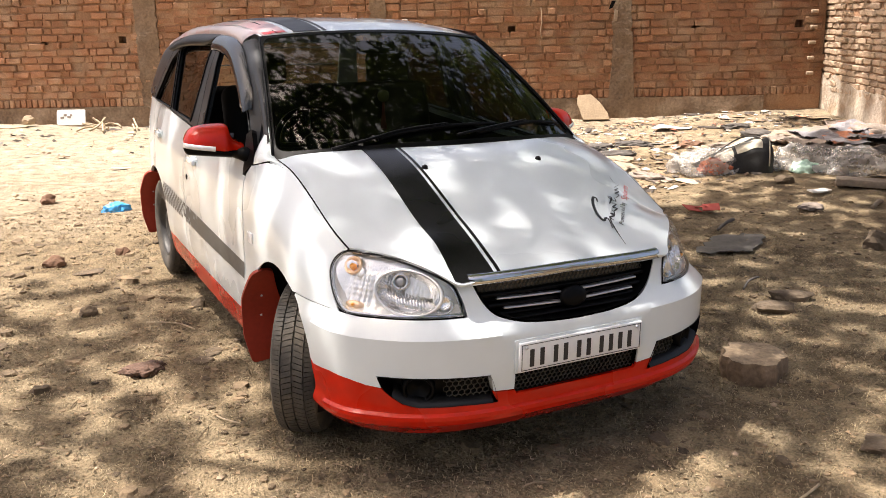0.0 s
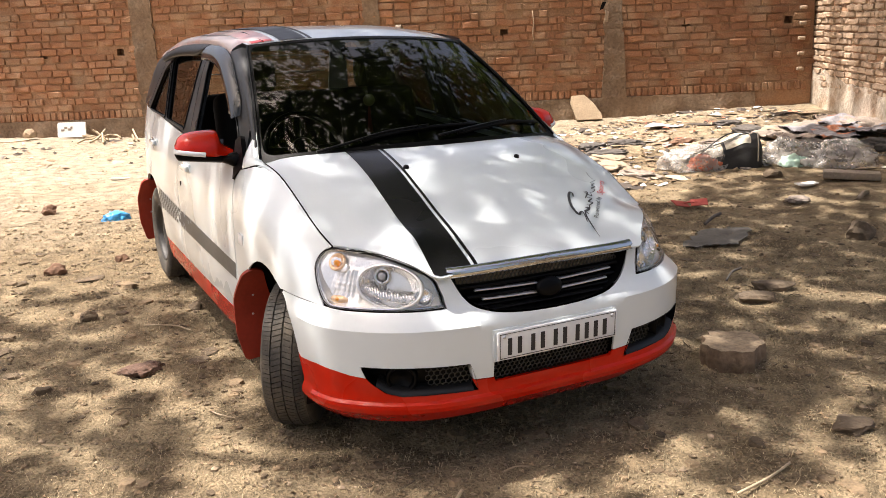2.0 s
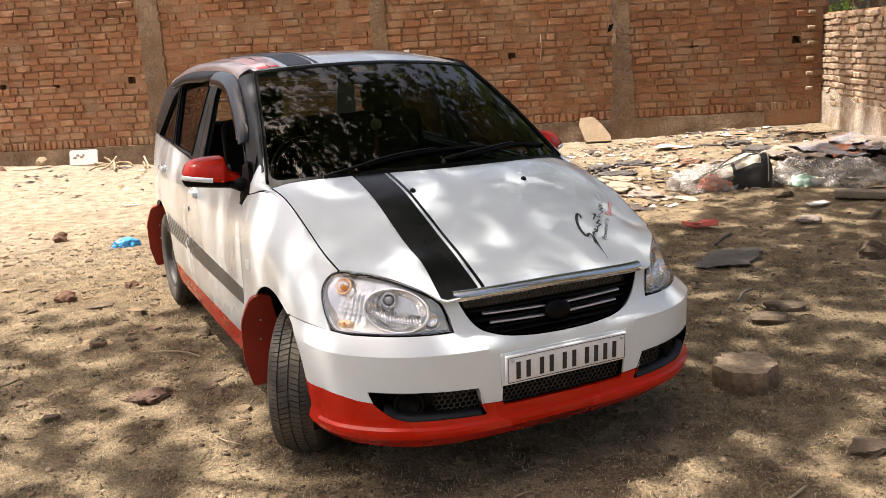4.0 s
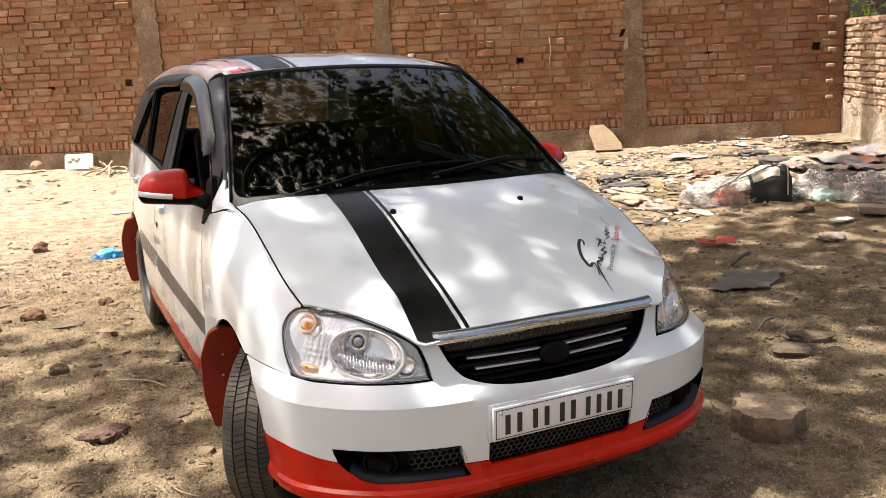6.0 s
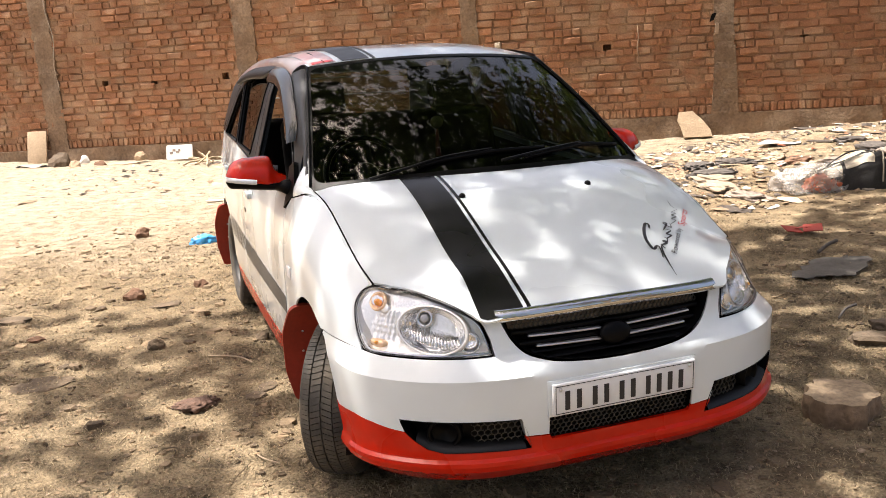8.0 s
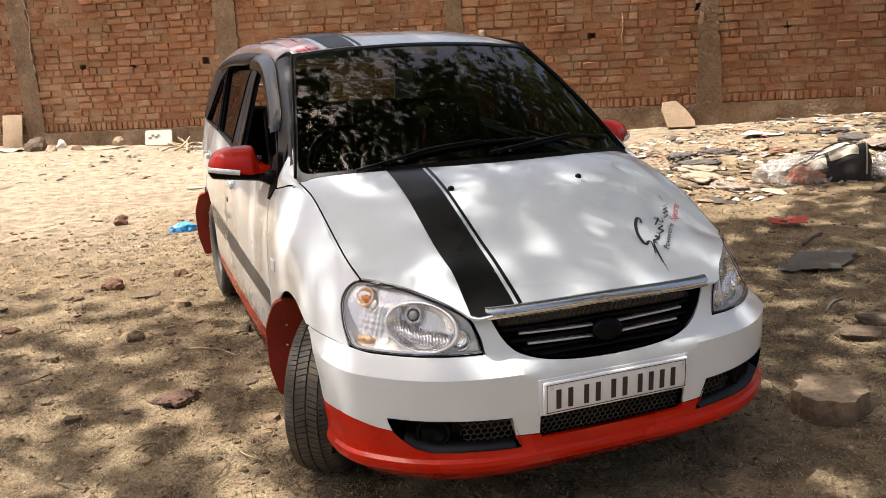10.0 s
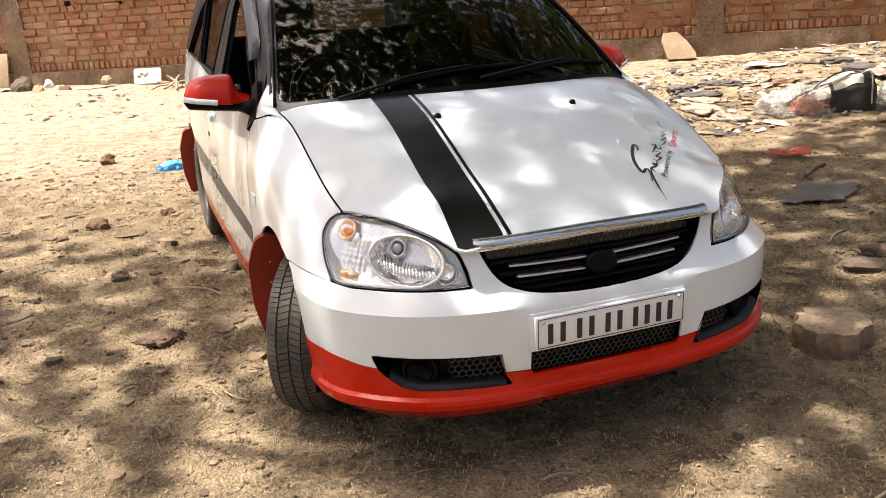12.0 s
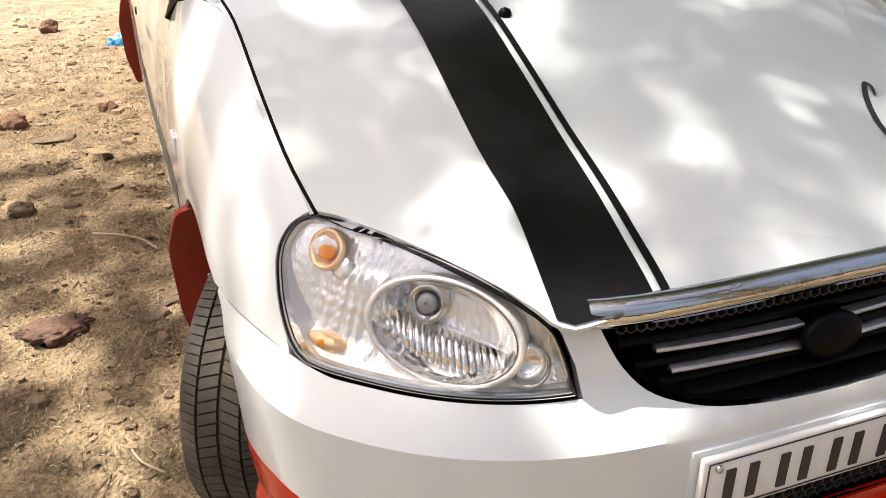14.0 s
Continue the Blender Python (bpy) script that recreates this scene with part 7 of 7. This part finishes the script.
def pebble(rnd, x, y, z, vs, fs):
    r = rnd.uniform(0.002, 0.007) * (1 + (rnd.uniform() > 0.93) * 1.2)
    k = len(vs)
    a0 = rnd.uniform(0, 6.28)
    vs.append((x, y, z + r * 1.0))
    for i in range(5):
        a, q = a0 + i * 1.2566, r * rnd.uniform(0.8, 1.25)
        vs.append((x + q * math.cos(a), y + q * math.sin(a), z + r * 0.45))
    for i in range(5):
        a, q = a0 + i * 1.2566, r * rnd.uniform(0.8, 1.2)
        vs.append((x + q * math.cos(a), y + q * math.sin(a), z - r * 0.3))
    for i in range(5):
        j = (i + 1) % 5
        fs += [(k, k + 1 + i, k + 1 + j), (k + 1 + i, k + 6 + i, k + 6 + j, k + 1 + j)]


def crumb(rnd, x, y, z, vs, fs):
    """A flat ragged crust of trodden earth."""
    r = rnd.uniform(0.005, 0.020) * (1 + (rnd.uniform() > 0.92) * 1.1)
    wide, a0, h = rnd.uniform(0.8, 1.7), rnd.uniform(0, 6.28), r * rnd.uniform(0.18, 0.55)
    turn, k = rnd.uniform(0, 6.28), len(vs)
    c, s = math.cos(turn), math.sin(turn)
    vs.append((x, y, z + h * 0.9))
    for top, size in ((h, 0.8), (-0.006, 1.05)):
        for i in range(8):
            q = r * size * rnd.uniform(0.72, 1.2)
            u, v = q * wide * math.cos(a0 + i * 0.7854), q * math.sin(a0 + i * 0.7854)
            vs.append((x + c * u - s * v, y + s * u + c * v, z + top * rnd.uniform(0.7, 1.1)))
    for i in range(8):
        j = (i + 1) % 8
        fs += [(k, k + 1 + i, k + 1 + j), (k + 1 + i, k + 9 + i, k + 9 + j, k + 1 + j)]


def twig(rnd, x, y, z, vs, fs):
    a, ln, r = rnd.uniform(0, 6.283), rnd.uniform(0.04, 0.13), rnd.uniform(0.0014, 0.003)
    bend, k = rnd.uniform(-0.02, 0.02), len(vs)
    dx, dy = math.cos(a), math.sin(a)
    for i in range(5):
        t = i / 4
        b, h = bend * math.sin(math.pi * t), 0.004 + 0.010 * math.sin(math.pi * t)
        px, py = x + dx * ln * t - dy * b, y + dy * ln * t + dx * b
        vs += [(px - dy * r, py + dx * r, z + h), (px + dy * r, py - dx * r, z + h), (px, py, z + h + 1.8 * r)]
    for i in range(4):
        p = k + 3 * i
        fs += [(p, p + 1, p + 4, p + 3), (p + 1, p + 2, p + 5, p + 4), (p + 2, p, p + 3, p + 5)]


CRUST = surf("trodden_earth_crust", (0.150, 0.105, 0.062), 0.95, grain=85, patch=12, vary=0.4, bump=0.004, random_piece=0.55, island=True)
TWIG = surf("dry_twigs", (0.17, 0.125, 0.08), 0.9, grain=40, patch=6, vary=0.3, random_piece=0.6, island=True)
scatter("earth_crumbs", 5200, ((-2.6, 4.5), (-3.2, 4.2)), crumb, CRUST, "flat crumbs of trodden dry earth", 11, 1.2)
scatter("twigs", 260, ((-2.6, 4.0), (-2.9, 3.6)), twig, TWIG, "thin dry twigs scattered on the dirt", 12, 1.2)
scatter("straw", 95000, ((-2.3, 3.2), (-3.3, 3.4)), blade, STRAW, "short dry straw strewn over the earth", 1, 1.35)
scatter("straw", 16000, ((-2.6, 7.5), (2.0, 8.5)), blade, STRAW, "short dry straw strewn over the sand", 2)
scatter("leaf_litter", 9000, ((-2.3, 4.0), (-3.3, 3.0)), chip, CHIPS, "small brown dry leaf litter", 3, 1.2)
scatter("gravel", 9000, ((-2.3, 5.5), (-3.3, 6.0)), pebble, GRAVEL, "small loose stones and clods", 4, 1.3)


# Rubbish trodden into the sand: flakes of card, film, bark and cloth.
FLAKE = surf("mixed_rubbish_flakes", (0.25, 0.21, 0.17), 0.85, grain=20, patch=3, vary=0.2, random_piece=0.1, island=True)
n, l = FLAKE.node_tree.nodes, FLAKE.node_tree.links
kinds, island = n.new("ShaderNodeValToRGB"), n.new("ShaderNodeNewGeometry")
kinds.color_ramp.interpolation = "CONSTANT"
kinds.color_ramp.elements[0].color = (0.07, 0.055, 0.045, 1)
kinds.color_ramp.elements[1].position, kinds.color_ramp.elements[1].color = 0.34, (0.24, 0.16, 0.10, 1)
for at, col in ((0.58, (0.40, 0.31, 0.21, 1)), (0.80, (0.58, 0.55, 0.50, 1)), (0.90, (0.20, 0.19, 0.18, 1)), (0.96, (0.36, 0.12, 0.07, 1))):
    kinds.color_ramp.elements.new(at).color = col
l.new(island.outputs["Random Per Island"], kinds.inputs[0])
l.new(kinds.outputs[0], [k for k in n if k.bl_idname == "ShaderNodeHueSaturation"][0].inputs["Color"])


def flake(rnd, x, y, z, vs, fs):
    a, r = rnd.uniform(0, 6.283), rnd.uniform(0.015, 0.05) * (1 + 1.6 * (rnd.uniform() > 0.9))
    k, c = len(vs), 6
    vs.append((x, y, z + rnd.uniform(0.012, 0.035)))
    for i in range(c):
        q = r * rnd.uniform(0.5, 1.2)
        vs.append((x + q * 1.7 * math.cos(a + i * 1.047) * math.cos(a) - q * 0.7 * math.sin(a + i * 1.047) * math.sin(a), y + q * 1.7 * math.cos(a + i * 1.047) * math.sin(a) + q * 0.7 * math.sin(a + i * 1.047) * math.cos(a), z + rnd.uniform(0.0, 0.022)))
    fs.extend((k, k + 1 + i, k + 1 + (i + 1) % c) for i in range(c))


scatter("rubbish_flakes", 1100, ((3.0, 7.6), (1.6, 4.9)), flake, FLAKE, "flakes of card, bark and film trodden into the sand", 6)
scatter("rubbish_flakes", 260, ((5.0, 8.2), (0.2, 3.0)), flake, FLAKE, "flakes of card, bark and film beside the heap", 7)
scatter("rubbish_flakes", 120, ((-2.5, 1.5), (6.2, 9.0)), flake, FLAKE, "bits of bark and brick near the wall", 8)


# ---- the single bricks, last ----
def brick_mesh(name, length, height, seed):
    """A worn brick: front face with knocked-off edges, its back in the wall."""
    rnd = random.Random(seed)
    bm = bmesh.new()
    hx, hz, c = length / 2, height / 2, rnd.uniform(0.007, 0.013)
    ring = ((-1, -0.94), (-0.35, -1), (0.35, -1), (1, -0.94), (1, 0.94), (0.35, 1), (-0.35, 1), (-1, 0.94))
    front = [bm.verts.new((x * (hx - c) + rnd.uniform(-0.008, 0.008), -0.012 + rnd.uniform(-0.006, 0.006), z * (hz - c) + rnd.uniform(-0.006, 0.006))) for x, z in ring]
    edge = [bm.verts.new((x * hx + rnd.uniform(-0.005, 0.005), rnd.uniform(-0.006, 0.006), z * hz + rnd.uniform(-0.005, 0.005))) for x, z in ring]
    back = [bm.verts.new((x * hx, 0.03, z * hz)) for x, z in ring]
    bm.faces.new(front)
    for i in range(8):
        j = (i + 1) % 8
        bm.faces.new((front[i], edge[i], edge[j], front[j]))
        bm.faces.new((edge[i], back[i], back[j], edge[j]))
    bmesh.ops.recalc_face_normals(bm, faces=bm.faces)
    me = bpy.data.meshes.new(name)
    bm.to_mesh(me)
    bm.free()
    return me


def lay(parent, x0, x1, z0, z1, pitch, keep, single, material, rest_material, seed, skip=lambda x, z: False, rest_name="brickwork"):
    """Courses of long and short bricks. Those in the stretch 'single' are objects of their own, the rest one mesh."""
    rnd = random.Random(seed)
    long_ones = [brick_mesh("brick", 0.222, pitch - 0.013, seed + i) for i in range(14)]
    short_ones = [brick_mesh("brick_end", 0.106, pitch - 0.013, seed + 20 + i) for i in range(8)]
    for me in long_ones + short_ones:
        me.materials.append(material)
    vs, fs = [], []
    z, row = z0 + pitch / 2, 0
    while z < z1:
        x = x0 - rnd.uniform(0, 0.2)
        while x < x1:
            short = rnd.random() < (0.55 if row % 3 == 1 else 0.15)
            ln = 0.106 if short else 0.222
            cx, cz = x + ln / 2, z + rnd.uniform(-0.007, 0.007) + 0.010 * noise.noise((x * 0.8, row * 0.4, 2))
            x += ln + rnd.uniform(0.006, 0.015)
            if cx > x1 - 0.03 or skip(cx, cz) or rnd.random() < 0.02:
                continue
            me = rnd.choice(short_ones if short else long_ones)
            m = pose(cx, rnd.uniform(-0.010, 0.020), cz, rnd.uniform(-1.5, 1.5), rnd.uniform(-2, 2), rnd.uniform(-1.5, 1.5))
            if single(cx, cz):
                ob = new("brick", me)
                ob.parent, ob.matrix_local = parent, m
            else:
                k = len(vs)
                vs += [tuple(m @ v.co) for v in me.vertices]
                fs += [tuple(k + i for i in p.vertices) for p in me.polygons]
        z += pitch
        row += 1
    me = bpy.data.meshes.new(rest_name)
    me.from_pydata(vs, [], fs)
    me.materials.append(rest_material)
    rest = new(rest_name, me)
    rest.parent = parent
    tagged(rest, kind="stuff")


def in_pilaster(x, z):
    return any(abs(x - a) < 0.10 for a in PILASTERS[:2]) or any(abs(x - hx) < 0.085 and abs(z - hz) < 0.06 for hx, hz in HOLES)


lay(wall_ob, -4.8, 10.27, 0.365, 3.05, 0.0985, None, lambda x, z: 5.55 < x < 9.9 and 0.36 < z < 1.62, BRICK, BRICK_REST, 7, in_pilaster)
rnd = random.Random(3)
uprights = [brick_mesh("upright_brick", 0.070, 0.112, 60 + i) for i in range(4)]
for me in uprights:
    me.materials.append(BRICK)
x = -4.8
while x < 10.2:
    if not in_pilaster(x, 0.3):
        ob = new("upright_brick", rnd.choice(uprights))
        ob.parent, ob.matrix_local = wall_ob, pose(x, rnd.uniform(-0.008, 0.004), 0.303, 0, rnd.uniform(-3, 3), 0)
    x += 0.070 + rnd.uniform(0.010, 0.026)
lay(side_ob, 0.0, 5.2, 0.30, 1.46, 0.078, None, lambda x, z: x < 2.4 and z > 0.3, PALE, PALE, 11, rest_name="pale_brickwork")
